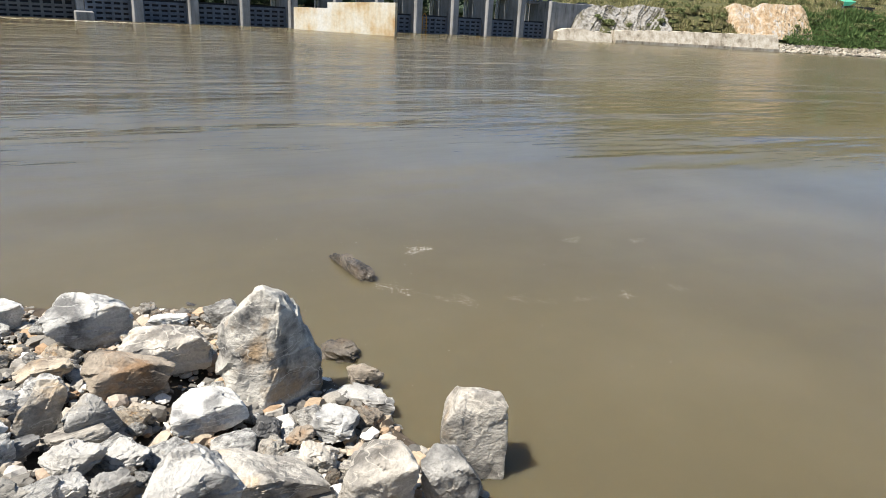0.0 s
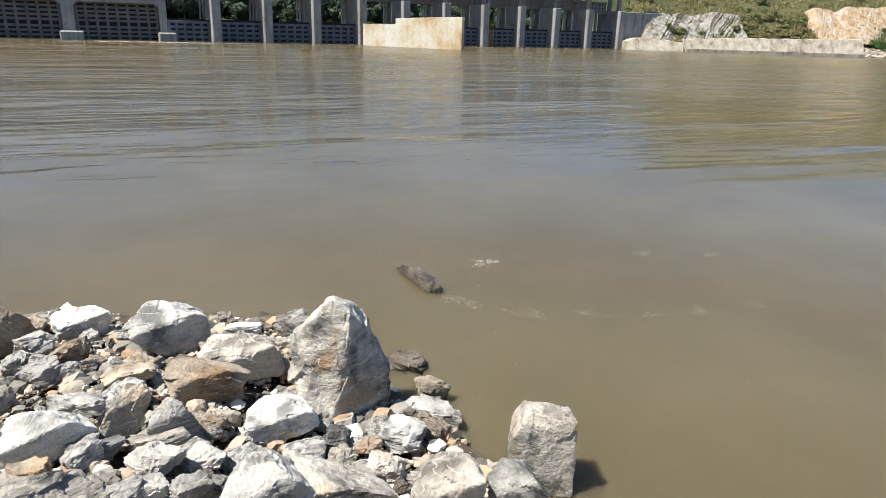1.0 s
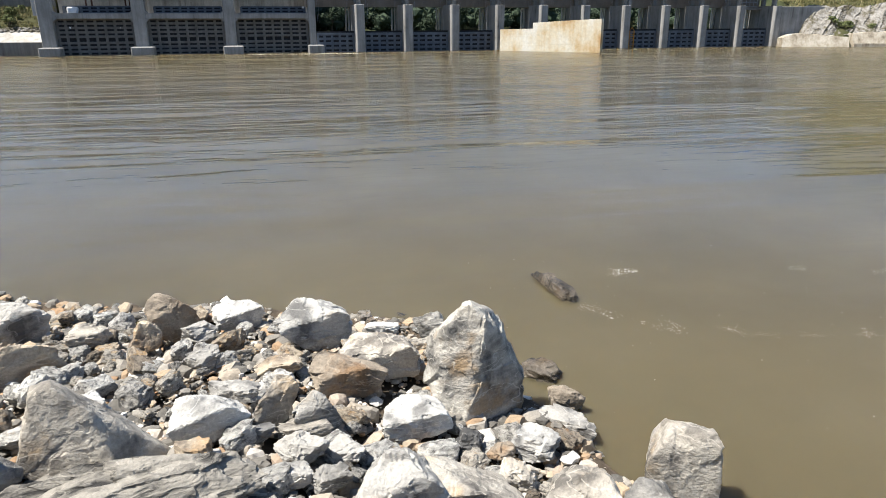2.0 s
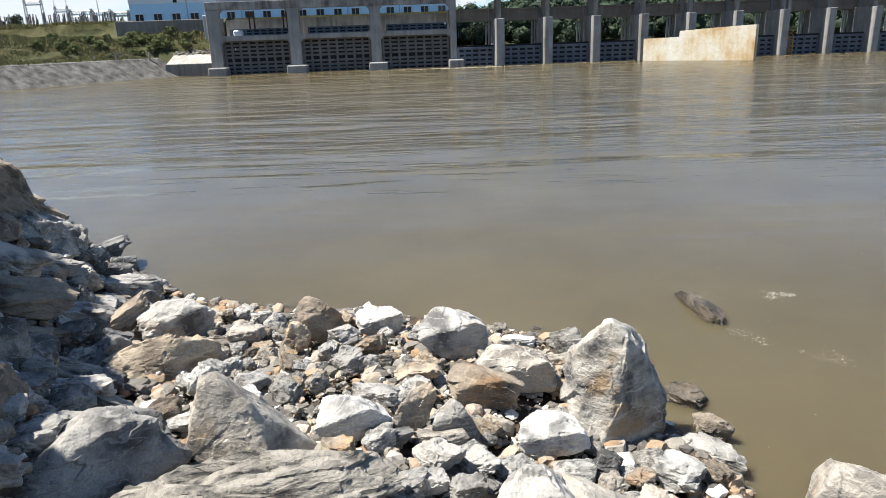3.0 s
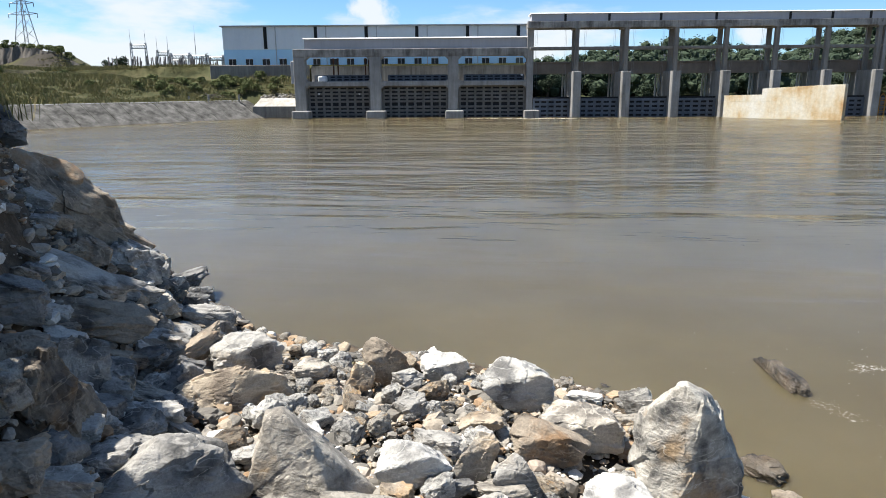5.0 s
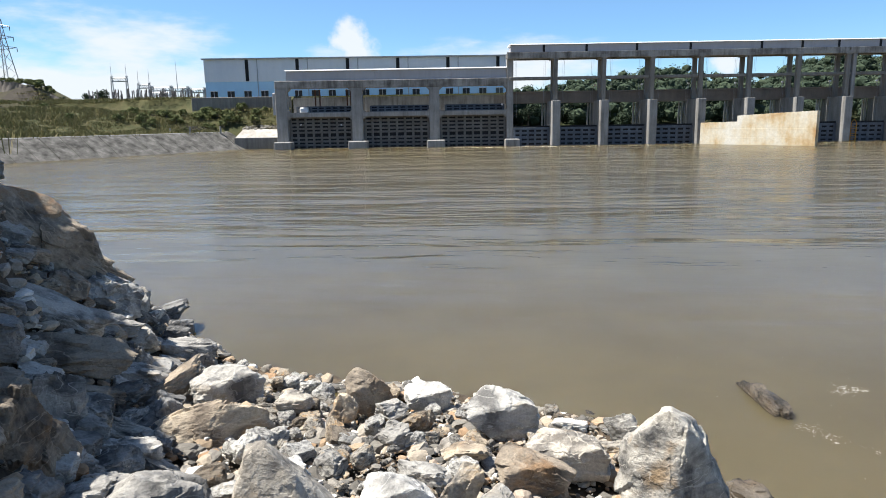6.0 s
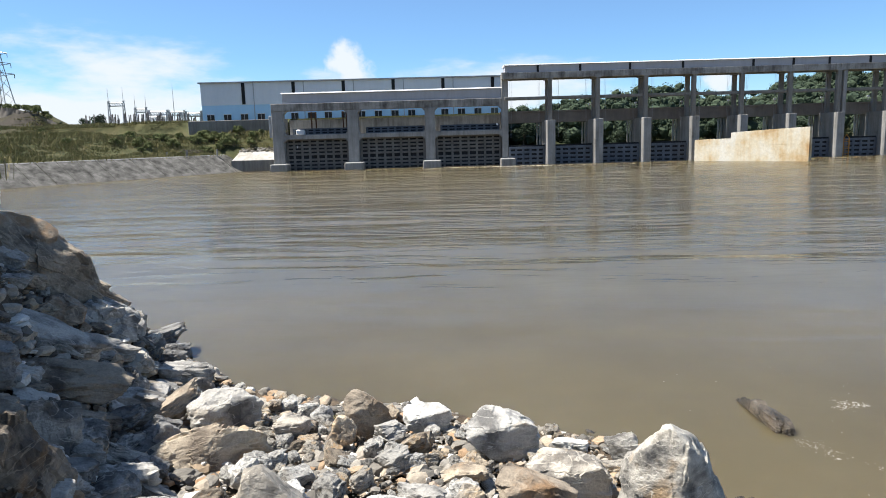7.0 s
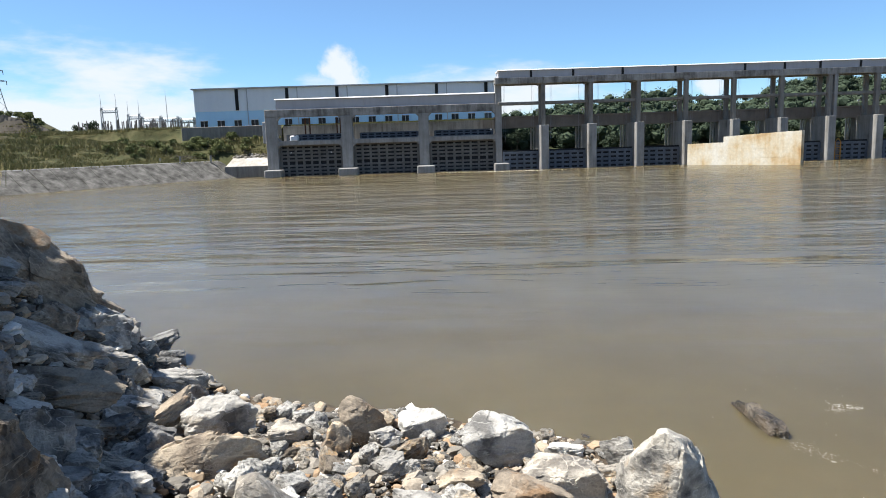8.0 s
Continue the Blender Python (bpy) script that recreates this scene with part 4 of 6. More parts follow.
def build_lining():
    """Concrete slabs on the basin's side, each laid on its own."""
    lining = thing("slope_lining", (0, 0, 0), "weathered grey concrete slabs lining the basin slope", "slope lining", kind="structure")
    a, along, up = Vector((-50.7, 73, 0)), Vector((0.446, 0.895, 0)), Vector((-0.895, 0.446, 0.62)).normalized()
    normal = along.cross(up).normalized()
    normal = normal if normal.z > 0 else -normal
    turn = Matrix((along, up, normal)).transposed().to_4x4()
    me = Shape().box(0.03, 2.47, -0.9, 4.6, 0.02, 0.16).mesh("slab", LINING, 0.03)
    rng = random.Random(4)
    for k in range(-14, 13):
        ob = part("slab", me, LINING, lining)
        ob.matrix_basis = Matrix.Translation(a + along * (2.5 * k) + normal * rng.uniform(0, 0.05)) @ turn
    kerb = Shape().box(-35.0, 32.0, 4.62, 4.85, 0.0, 0.13).mesh("kerb", CONCRETE, 0.03)
    ob = part("kerb", kerb, CONCRETE, lining, "concrete kerb along the top")
    ob.matrix_basis = Matrix.Translation(a) @ turn


def build_yard():
    """High-voltage switchyard behind the grassy bank."""
    def gantry(x, y, w, h, spikes=True):
        g = thing("yard_gantry", (x, y, 9.0), "slender grey steel switchyard gantry", "gantry", "switchyard gantries")
        for k in (0, w):
            for dx in (-0.25, 0.25):
                part("leg", Shape().bar((k + dx * 2, 0, -1.5), (k + dx * 0.6, 0, h), 0.13, 4), GALVANISED, g)
            for r in range(7):
                z = h * (r + 0.3) / 7
                part("brace", Shape().bar((k - 0.42, 0, z), (k + 0.42, 0, z + h / 9), 0.07, 4), GALVANISED, g)
            if spikes:
                part("spike", Shape().bar((k, 0, h), (k, 0, h + 3.4), 0.08, 4, 0.02), GALVANISED, g)
        for z in (h - 0.5, h - 1.3):
            part("beam", Shape().bar((0, 0, z), (w, 0, z), 0.12, 4), GALVANISED, g)
        for r in range(6):
            part("brace", Shape().bar((w * r / 6, 0, h - 0.5), (w * (r + 1) / 6, 0, h - 1.3), 0.07, 4), GALVANISED, g)
        return g

    gantry(-96.7, 172, 4.0, 7.2)
    gantry(-89.7, 172, 2.9, 5.4)
    gantry(-86.6, 173, 4.9, 4.7, False)
    gantry(-81.6, 173.5, 4.2, 4.5, False)
    gantry(-77.2, 174, 4.0, 4.2, False)
    gantry(-84.0, 186, 6.0, 4.6, False)
    gantry(-77.0, 188, 5.5, 4.4, False)
    gantry(-94.0, 186, 6.0, 4.0, False)
    mast = thing("lightning_mast", (-79.4, 172, 8.6), "tall thin steel lightning mast", "mast")
    part("shaft", Shape().bar((0, 0, -1), (0, 0, 9.6), 0.16, 6, 0.05), GALVANISED, mast)
    part("tip", Shape().bar((0, 0, 9.6), (0, 0, 11.6), 0.04, 4, 0.015), GALVANISED, mast)
    post = None
    rng = random.Random(8)
    for k in range(104):
        x, y = -98 + 26 * (k % 26) / 26 + rng.uniform(-0.5, 0.5), 162 + 7 * (k // 26) + rng.uniform(-2, 2)
        if post is None:
            post = thing("insulator_post", (0, 0, 0), "dark porcelain insulator on a steel stand", "insulator", "switchyard insulators")
            part("stand", Shape().box(-0.14, 0.14, -0.14, 0.14, -2.0, 1.7), GALVANISED, post)
            s = Shape()
            rings = [(1.65, 0.1)] + [p for r in range(7) for p in ((1.7 + 0.3 * r, 0.22), (1.9 + 0.3 * r, 0.12))] + [(3.8, 0.1)]
            s.v = [(w * math.cos(k * math.pi / 4), w * math.sin(k * math.pi / 4), z) for z, w in rings for k in range(8)]
            s.f = [(8 * r + k, 8 * r + (k + 1) % 8, 8 * r + 8 + (k + 1) % 8, 8 * r + 8 + k) for r in range(len(rings) - 1) for k in range(8)]
            s.f += [tuple(range(7, -1, -1)), tuple(range(8 * len(rings) - 8, 8 * len(rings)))]
            part("insulator", s, PORCELAIN, post)
            post.matrix_basis = pose(x, y, 8.6)
        else:
            m = pose(x, y, 8.4 + rng.uniform(0, 0.6)) @ Matrix.Diagonal((0.8, 0.8, rng.uniform(0.6, 1.15), 1))
            copy_thing(post, m).matrix_basis = m
    # lattice pylon further back
    pylon = thing("power_pylon", (-189.0, 260, 8.0), "tall grey lattice power pylon", "pylon")
    h = 37.0

    def half(z):
        return 4.4 * (1 - z / h) ** 1.25 + 0.5
    for sx in (-1, 1):
        for sy in (-1, 1):
            for r in range(9):
                z0, z1 = h * r / 9, h * (r + 1) / 9
                part("leg", Shape().bar((sx * half(z0), sy * half(z0), z0), (sx * half(z1), sy * half(z1), z1), 0.16, 4), GALVANISED, pylon)
    for r in range(9):
        z0, z1 = h * r / 9, h * (r + 1) / 9
        for sy in (-1, 1):
            part("brace", Shape().bar((-half(z0), sy * half(z0), z0), (half(z1), sy * half(z1), z1), 0.09, 4), GALVANISED, pylon)
            part("brace", Shape().bar((half(z0), sy * half(z0), z0), (-half(z1), sy * half(z1), z1), 0.09, 4), GALVANISED, pylon)
    for z, w in ((26, 6.0), (30, 5.0), (34, 4.0)):
        for sx in (-1, 1):
            part("cross_arm", Shape().bar((0, 0, z + 0.9), (sx * w, 0, z), 0.12, 4), GALVANISED, pylon)
            part("cross_arm", Shape().bar((0, 0, z - 0.5), (sx * w, 0, z), 0.12, 4), GALVANISED, pylon)
            part("insulator", Shape().bar((sx * w, 0, z), (sx * w, 0, z - 1.6), 0.14, 6), PORCELAIN, pylon)


def build_cut_face():
    """The steep earth face cut into the hill beside the switchyard."""
    nu, nv = 150, 26
    uu, vv = np.meshgrid(np.linspace(-106, -79.5, nu), np.linspace(0, 1, nv))
    p = np.stack([uu * 0.6, vv * 1.2, uu * 0], -1).reshape(-1, 3)
    gully = (lattice(p, 31) * 0.6 + lattice(p * (3.0, 0.5, 1), 32) * 0.35 + lattice(p * 5.0, 33) * 0.15).reshape(uu.shape)
    top = np.interp(uu, [-106, -93, -90, -86, -82.5, -79.5], [12.6, 12.5, 12.2, 11.2, 9.7, 7.9])
    zz = 6.9 + (top - 6.9 + gully * 0.3) * vv
    yy = 123.6 + 0.07 * (uu + 79) * -1 + vv * 1.9 + gully * 0.8
    i = (np.arange(nv - 1)[:, None] * nu + np.arange(nu - 1)[None]).ravel()
    f = np.stack([i, i + 1, i + nu + 1, i + nu], -1)
    ob = new("cut_face", array_mesh("cut_face", np.stack([uu, yy, zz], -1).reshape(-1, 3), f, CUT_EARTH, 50))
    tagged(ob, "steep dark bare earth face cut into the hill", "earth face", kind="structure")


build_cut_face()
build_hall()
build_lining()
build_yard()


# ---- the east bank ----
def build_east_bank():
    u, n = Vector((0.944, -0.33, 0)), Vector((0.33, 0.944, 0))
    a = Vector((80.0, 101.5, 0))
    rng = random.Random(9)

    def turned(base):
        return Matrix.Translation(base) @ Matrix((u, n, Vector((0, 0, 1)))).transposed().to_4x4()

    def worn(s0, s1, tops, deep):
        """A wall block whose top edge is chipped and uneven."""
        k = max(4, int((s1 - s0) / 0.7))
        xs = np.linspace(s0, s1, k)
        zs = np.interp(xs, *zip(*tops))
        ring = [(s0, -1.8), (s1, -1.8)] + [(x, z + rng.uniform(-0.14, 0.05)) for x, z in zip(xs[::-1], zs[::-1])]
        s = Shape().prism(ring, 0, deep)
        s.v = [(x, y + (0.42 * z - 0.75 if y < 0.1 else 0), z) for x, y, z in s.v]
        return s
    low = solid("bank_wall", worn(0, 10.4, ((0, 1.45), (2.0, 2.2), (10.4, 1.6)), 2.4), BANK_WALL, "pale concrete bank wall beside the spillway", "wall", kind="structure")
    low.matrix_basis = turned(a)
    wall = thing("bank_ledge", (0, 0, 0), "pale stained concrete ledge along the bank", "wall", kind="structure")
    for s0, s1, z0, z1 in ((11.0, 23.5, 2.2, 2.65), (23.56, 34.4, 2.7, 2.8), (34.46, 44.7, 2.9, 3.1)):
        part("block", worn(s0, s1, ((s0, z0), (s1, z1)), 2.6), BANK_WALL, wall).matrix_basis = turned(a)
        part("block_base", Shape().box(s0 + 0.05, s1 - 0.05, -0.9, -0.2, -1.8, 0.55), BANK_WALL, wall).matrix_basis = turned(a)

    # bare rock above the ledge: tilted sheets broken across the bedding
    def face(name, s0, s1, mat, label, seed, z0, z1, lean):
        nu, nv = int((s1 - s0) / 0.16), 52
        uu, vv = np.meshgrid(np.linspace(s0, s1, nu), np.linspace(0, 1, nv))
        p = np.stack([uu * 0.4 + vv * 1.6, vv * 1.4, np.full_like(uu, seed)], -1).reshape(-1, 3)
        bed = (uu - lean * vv * 5.5).ravel() * 1.5 + lattice(p, seed) * 0.7
        bed = bed + 0.9 * np.sin(bed * 0.63) + 0.5 * np.sin(bed * 1.7 + seed)
        layer = np.floor(bed)
        edge_on = bed - layer
        sheet = (np.sin(layer * 12.99 + seed) * 0.35 + edge_on * 0.35) * (0.6 if seed == 11 else 0.28)
        crack = np.floor(vv.ravel() * 6 + np.sin(layer * 7.3) * 3 + lattice(p * 2, seed + 4))
        rel = (lattice(p * 1.3, seed + 1) * 0.3 + sheet + np.sin(crack * 5.7 + layer) * (0.1 if seed == 11 else 0.03) + lattice(p * 9.0, seed + 2) * 0.1 + lattice(p * 19.0, seed + 3) * 0.06).reshape(uu.shape)
        ragged = lattice(np.stack([uu * 0.5, vv * 0, uu * 0], -1).reshape(-1, 3), seed + 8).reshape(uu.shape)
        edge = np.minimum(smooth(s0, s0 + 2.0, uu), smooth(s1, s1 - 2.0, uu))
        out = 2.2 + vv * 5.0 - (rel + 0.7) * edge + 1.2 * (1 - edge)
        zz = np.interp(uu, [s0, s1], z0) + (np.interp(uu, [s0, s1], z1) - np.interp(uu, [s0, s1], z0)) * vv + rel * 0.25 - 0.8 * (1 - edge) + ragged * 0.7 * vv
        verts = np.stack([a.x + u.x * uu + n.x * out, a.y + u.y * uu + n.y * out, zz], -1).reshape(-1, 3)
        i = (np.arange(nv - 1)[:, None] * nu + np.arange(nu - 1)[None]).ravel()
        f = np.stack([i, i + 1, i + nu + 1, i + nu], -1)
        ob = new(name, array_mesh(name, verts, f, mat, 35))
        tagged(ob, label, "rock face", kind="structure")
    face("rock_face", 3.2, 25.0, SLOPE_ROCK, "bare pale grey tilted rock sheets above the ledge", 11, (1.5, 2.4), (6.0, 7.1), 0.75)
    face("rock_face_2", 35.5, 55.5, SLOPE_OCHRE, "bare ochre rock face streaked with grey", 17, (2.6, 2.0), (8.3, 8.6), 0.35)
    # things left standing on the crest
    shelter = thing("tarpaulin_shelter", (0, 0, 0), "green sheet shelter on poles at the crest of the bank", "shelter")
    shelter.matrix_basis = turned(a)
    for x in (64.2, 66.7):
        for y in (9.2, 11.4):
            part("pole", Shape().bar((x, y, 8.0), (x, y, 10.6), 0.05, 5), GALVANISED, shelter)
    sheet = Shape()
    sheet.v = [(64.0, 9.0, 10.3), (66.9, 9.0, 10.5), (66.9, 11.6, 11.0), (64.0, 11.6, 10.9), (65.4, 8.95, 9.6), (64.0, 9.0, 9.5)]
    sheet.f = [(0, 1, 2, 3), (0, 5, 4, 1)]
    part("sheet", sheet, TARP, shelter, "green plastic sheet")
    # dark shape of unclear kind, built as stacked beams
    heap = thing("steel_stack", (0, 0, 0), "dark heap of unclear kind on the bank", "stack")
    heap.matrix_basis = turned(a)
    for k in range(7):
        part("beam", Shape().box(67.4 + 0.2 * (k % 3), 72.0 - 0.3 * (k % 2), 9.5 + 0.5 * (k % 3), 9.9 + 0.5 * (k % 3), 8.5 + 0.38 * (k // 3), 8.85 + 0.38 * (k // 3)), SHADOW_STEEL, heap)
    return a, u, n


EAST, EAST_U, EAST_N = build_east_bank()


# ---- plants ----
def leaf_cloud(centres, sizes, count, leaf, seed, upward=0.25):
    """Many small bent leaf clumps spread through ellipsoids; returns verts and quads."""
    rng = np.random.default_rng(seed)
    centres, sizes = np.asarray(centres, float), np.asarray(sizes, float)
    pick = rng.integers(0, len(centres), count)
    d = rng.normal(size=(count, 3))
    d /= np.linalg.norm(d, axis=1, keepdims=True)
    r = rng.uniform(0.7, 1.06, (count, 1))
    c = centres[pick] + d * r * sizes[pick]
    facing = d + rng.normal(0, 0.5, (count, 3)) + (0, 0, upward)
    facing /= np.linalg.norm(facing, axis=1, keepdims=True)
    a = np.cross(facing, rng.normal(size=(count, 3)))
    a /= np.linalg.norm(a, axis=1, keepdims=True)
    b = np.cross(facing, a)
    b /= np.linalg.norm(b, axis=1, keepdims=True)
    s = leaf * rng.uniform(0.6, 1.5, (count, 1))
    droop = np.array([0, 0, -0.25]) * s
    v = np.stack([c - a * s, c - b * s * 0.55, c + a * s + droop, c + b * s * 0.55], 1).reshape(-1, 3)
    f = np.arange(count * 4).reshape(-1, 4)
    return v, f


def crown_lobes(rng, height, spread, lobes):
    out, size = [], []
    for k in range(lobes):
        a, r = rng.uniform(0, 2 * math.pi), spread * math.sqrt(rng.uniform(0, 1)) * 0.72
        z = height * rng.uniform(0.42, 0.95) - 0.25 * r
        out.append((r * math.cos(a), r * math.sin(a), z))
        q = spread * rng.uniform(0.26, 0.5)
        size.append((q, q, q * rng.uniform(0.55, 0.85)))
    return out, size


def build_tree(height, spread, seed, leaves=1900, mat=LEAF_DARK, leaf=0.24, label="broad-leaved green tree on the valley side", group="hillside trees"):
    rng = random.Random(seed)
    tree = thing("tree", (0, 0, 0), label, "tree", group)
    trunk = Shape()
    bend = (rng.uniform(-0.3, 0.3), rng.uniform(-0.3, 0.3))
    trunk.bar((0, 0, -1.0), (bend[0], bend[1], height * 0.5), 0.045 * height, 7, 0.028 * height)
    trunk.bar((bend[0], bend[1], height * 0.5), (bend[0] * 1.5, bend[1] * 1.5, height * 0.8), 0.028 * height, 6, 0.01 * height)
    lobes, sizes = crown_lobes(rng, height, spread, 13)
    for c in lobes[:7]:
        trunk.bar((bend[0] * 0.8, bend[1] * 0.8, height * 0.36), c, 0.016 * height, 5, 0.004 * height)
    part("trunk", trunk, BARK, tree)
    v, f = leaf_cloud(lobes, sizes, leaves, leaf, seed)
    part("crown", array_mesh("crown", v, f, mat), mat, tree, "uneven leafy crown")
    return tree


def ground_at(x, y):
    return float(land(np.array([x]), np.array([y]))[0])


def build_woods():
    """The wooded valley side behind the barrage: one mass of far crowns, with single trees before it."""
    rng = np.random.default_rng(21)
    centres, sizes = [], []
    n = 1750
    py = 130 + 112 * rng.random(n) ** 0.8
    px = 4 + (0.70 * py - 4) * rng.random(n)
    pz = land(px, py)
    for x, y, z in zip(px, py, pz):
        h = rng.uniform(3.0, 6.5) * (0.75 + 0.5 * math.sin(x * 0.09 + y * 0.05) ** 2)
        for k in range(3):
            q = rng.uniform(1.2, 2.4)
            centres.append((x + rng.uniform(-1.8, 1.8), y + rng.uniform(-1.8, 1.8), z + h * rng.uniform(0.45, 1.0)))
            sizes.append((q, q, q * 0.75))
    v, f = leaf_cloud(centres, sizes, 270000, 0.26, 22)
    f = np.concatenate([f[:, [0, 1, 2]], f[:, [0, 2, 3]]])
    bm = bmesh.new()
    bmesh.ops.create_icosphere(bm, subdivisions=1, radius=1.0)
    d = np.array([p.co for p in bm.verts])
    t = np.array([[q.index for q in face.verts] for face in bm.faces])
    bm.free()
    n = len(centres)
    core = d[None] * rng.uniform(0.75, 1.0, (n, len(d), 1)) * np.array(sizes)[:, None] * 0.8 + np.array(centres)[:, None]
    f = np.concatenate([f, (t[None] + (np.arange(n) * len(d))[:, None, None]).reshape(-1, 3) + len(v)])
    v = np.concatenate([v, core.reshape(-1, 3)])
    ob = new("far_woods", array_mesh("far_woods", v, f, LEAF_DARK))
    tagged(ob, "dense dark green woods covering the valley side", "woods", kind="stuff")
    kinds = [build_tree(7.0, 3.0, 31), build_tree(9.0, 3.4, 32), build_tree(6.0, 3.3, 33)]
    used = [0, 0, 0]
    pr = random.Random(5)
    for k in range(44):
        x, y = pr.uniform(6, 128), pr.uniform(118, 168)
        m = pose(x, y, ground_at(x, y), 0, 0, pr.uniform(0, 360)) @ Matrix.Scale(pr.uniform(0.4, 0.72), 4)
        j = k % 3
        if used[j] == 0:
            kinds[j].matrix_basis = m
            used[j] = 1
        else:
            ob = copy_thing(kinds[j], m)
            ob.matrix_basis = m


def grass_field(name, points, wide, high, blades, thick, mat, label, seed):
    """Rough grass seen from afar: tufts of upright, leaning blades, some taller than others."""
    rng = np.random.default_rng(seed)
    pts = np.asarray(points, float)
    tall = high * (0.7 + 0.55 * lattice(pts * (0.22, 0.22, 0), seed) + rng.uniform(-0.25, 0.35, len(pts)))
    k = rng.integers(0, len(pts), blades)
    base = pts[k] + np.column_stack([rng.normal(0, wide, blades), rng.normal(0, wide, blades), np.full(blades, -0.08)])
    a = rng.uniform(0, 2 * np.pi, blades)
    h = np.clip(tall[k] * rng.uniform(0.5, 1.3, blades), 0.08, None)[:, None]
    side = np.column_stack([np.cos(a), np.sin(a), np.zeros(blades)]) * thick * rng.uniform(0.5, 1.4, (blades, 1))
    lean = np.column_stack([rng.normal(0, 0.3, blades), rng.normal(0, 0.3, blades), np.ones(blades)])
    v = np.stack([base - side, base + side, base + lean * h], 1).reshape(-1, 3)
    f = np.arange(blades * 3).reshape(-1, 3)
    ob = new(name, array_mesh(name, v, f, mat))
    return tagged(ob, label, "grass", kind="stuff")


def scatter(n, seed, inside, x0, x1, y0, y1):
    rng = np.random.default_rng(seed)
    x, y = rng.uniform(x0, x1, n * 3), rng.uniform(y0, y1, n * 3)
    keep = inside(x, y)
    x, y = x[keep][:n], y[keep][:n]
    return np.column_stack([x, y, land(x, y)])


def west_slope(x, y):
    w = (x + 50.7) * -0.895 + (y - 73) * 0.446
    return ((y > 104.6) & (y < 109.8) & (x < -31.7) & (x > -47)) | (w > 4.4) & (x < -32) & ((y < 103) | (w > 5)) & ~((y > 109) & (x > -51)) & ~((x > -40.5) & (y > 100.5) & (y < 104.6))


def east_at(x, y):
    return (x - 80) * 0.33 + (y - 101.5) * 0.944, (x - 80) * 0.944 - (y - 101.5) * 0.33


def east_crest(x, y):
    e, s = east_at(x, y)
    return (e > 6.6) & (e < 34) & (s > 6) & (s < 110)


def east_gap(x, y):
    """Between the two rock faces."""
    e, s = east_at(x, y)
    return (e > 2.6) & (e < 7.4) & (s > 24) & (s < 37)


def east_green(x, y):
    e, s = east_at(x, y)
    return (e > 1.2) & (e < 8.4) & (s > 45.5 + 0.9 * e) & (s < 120)


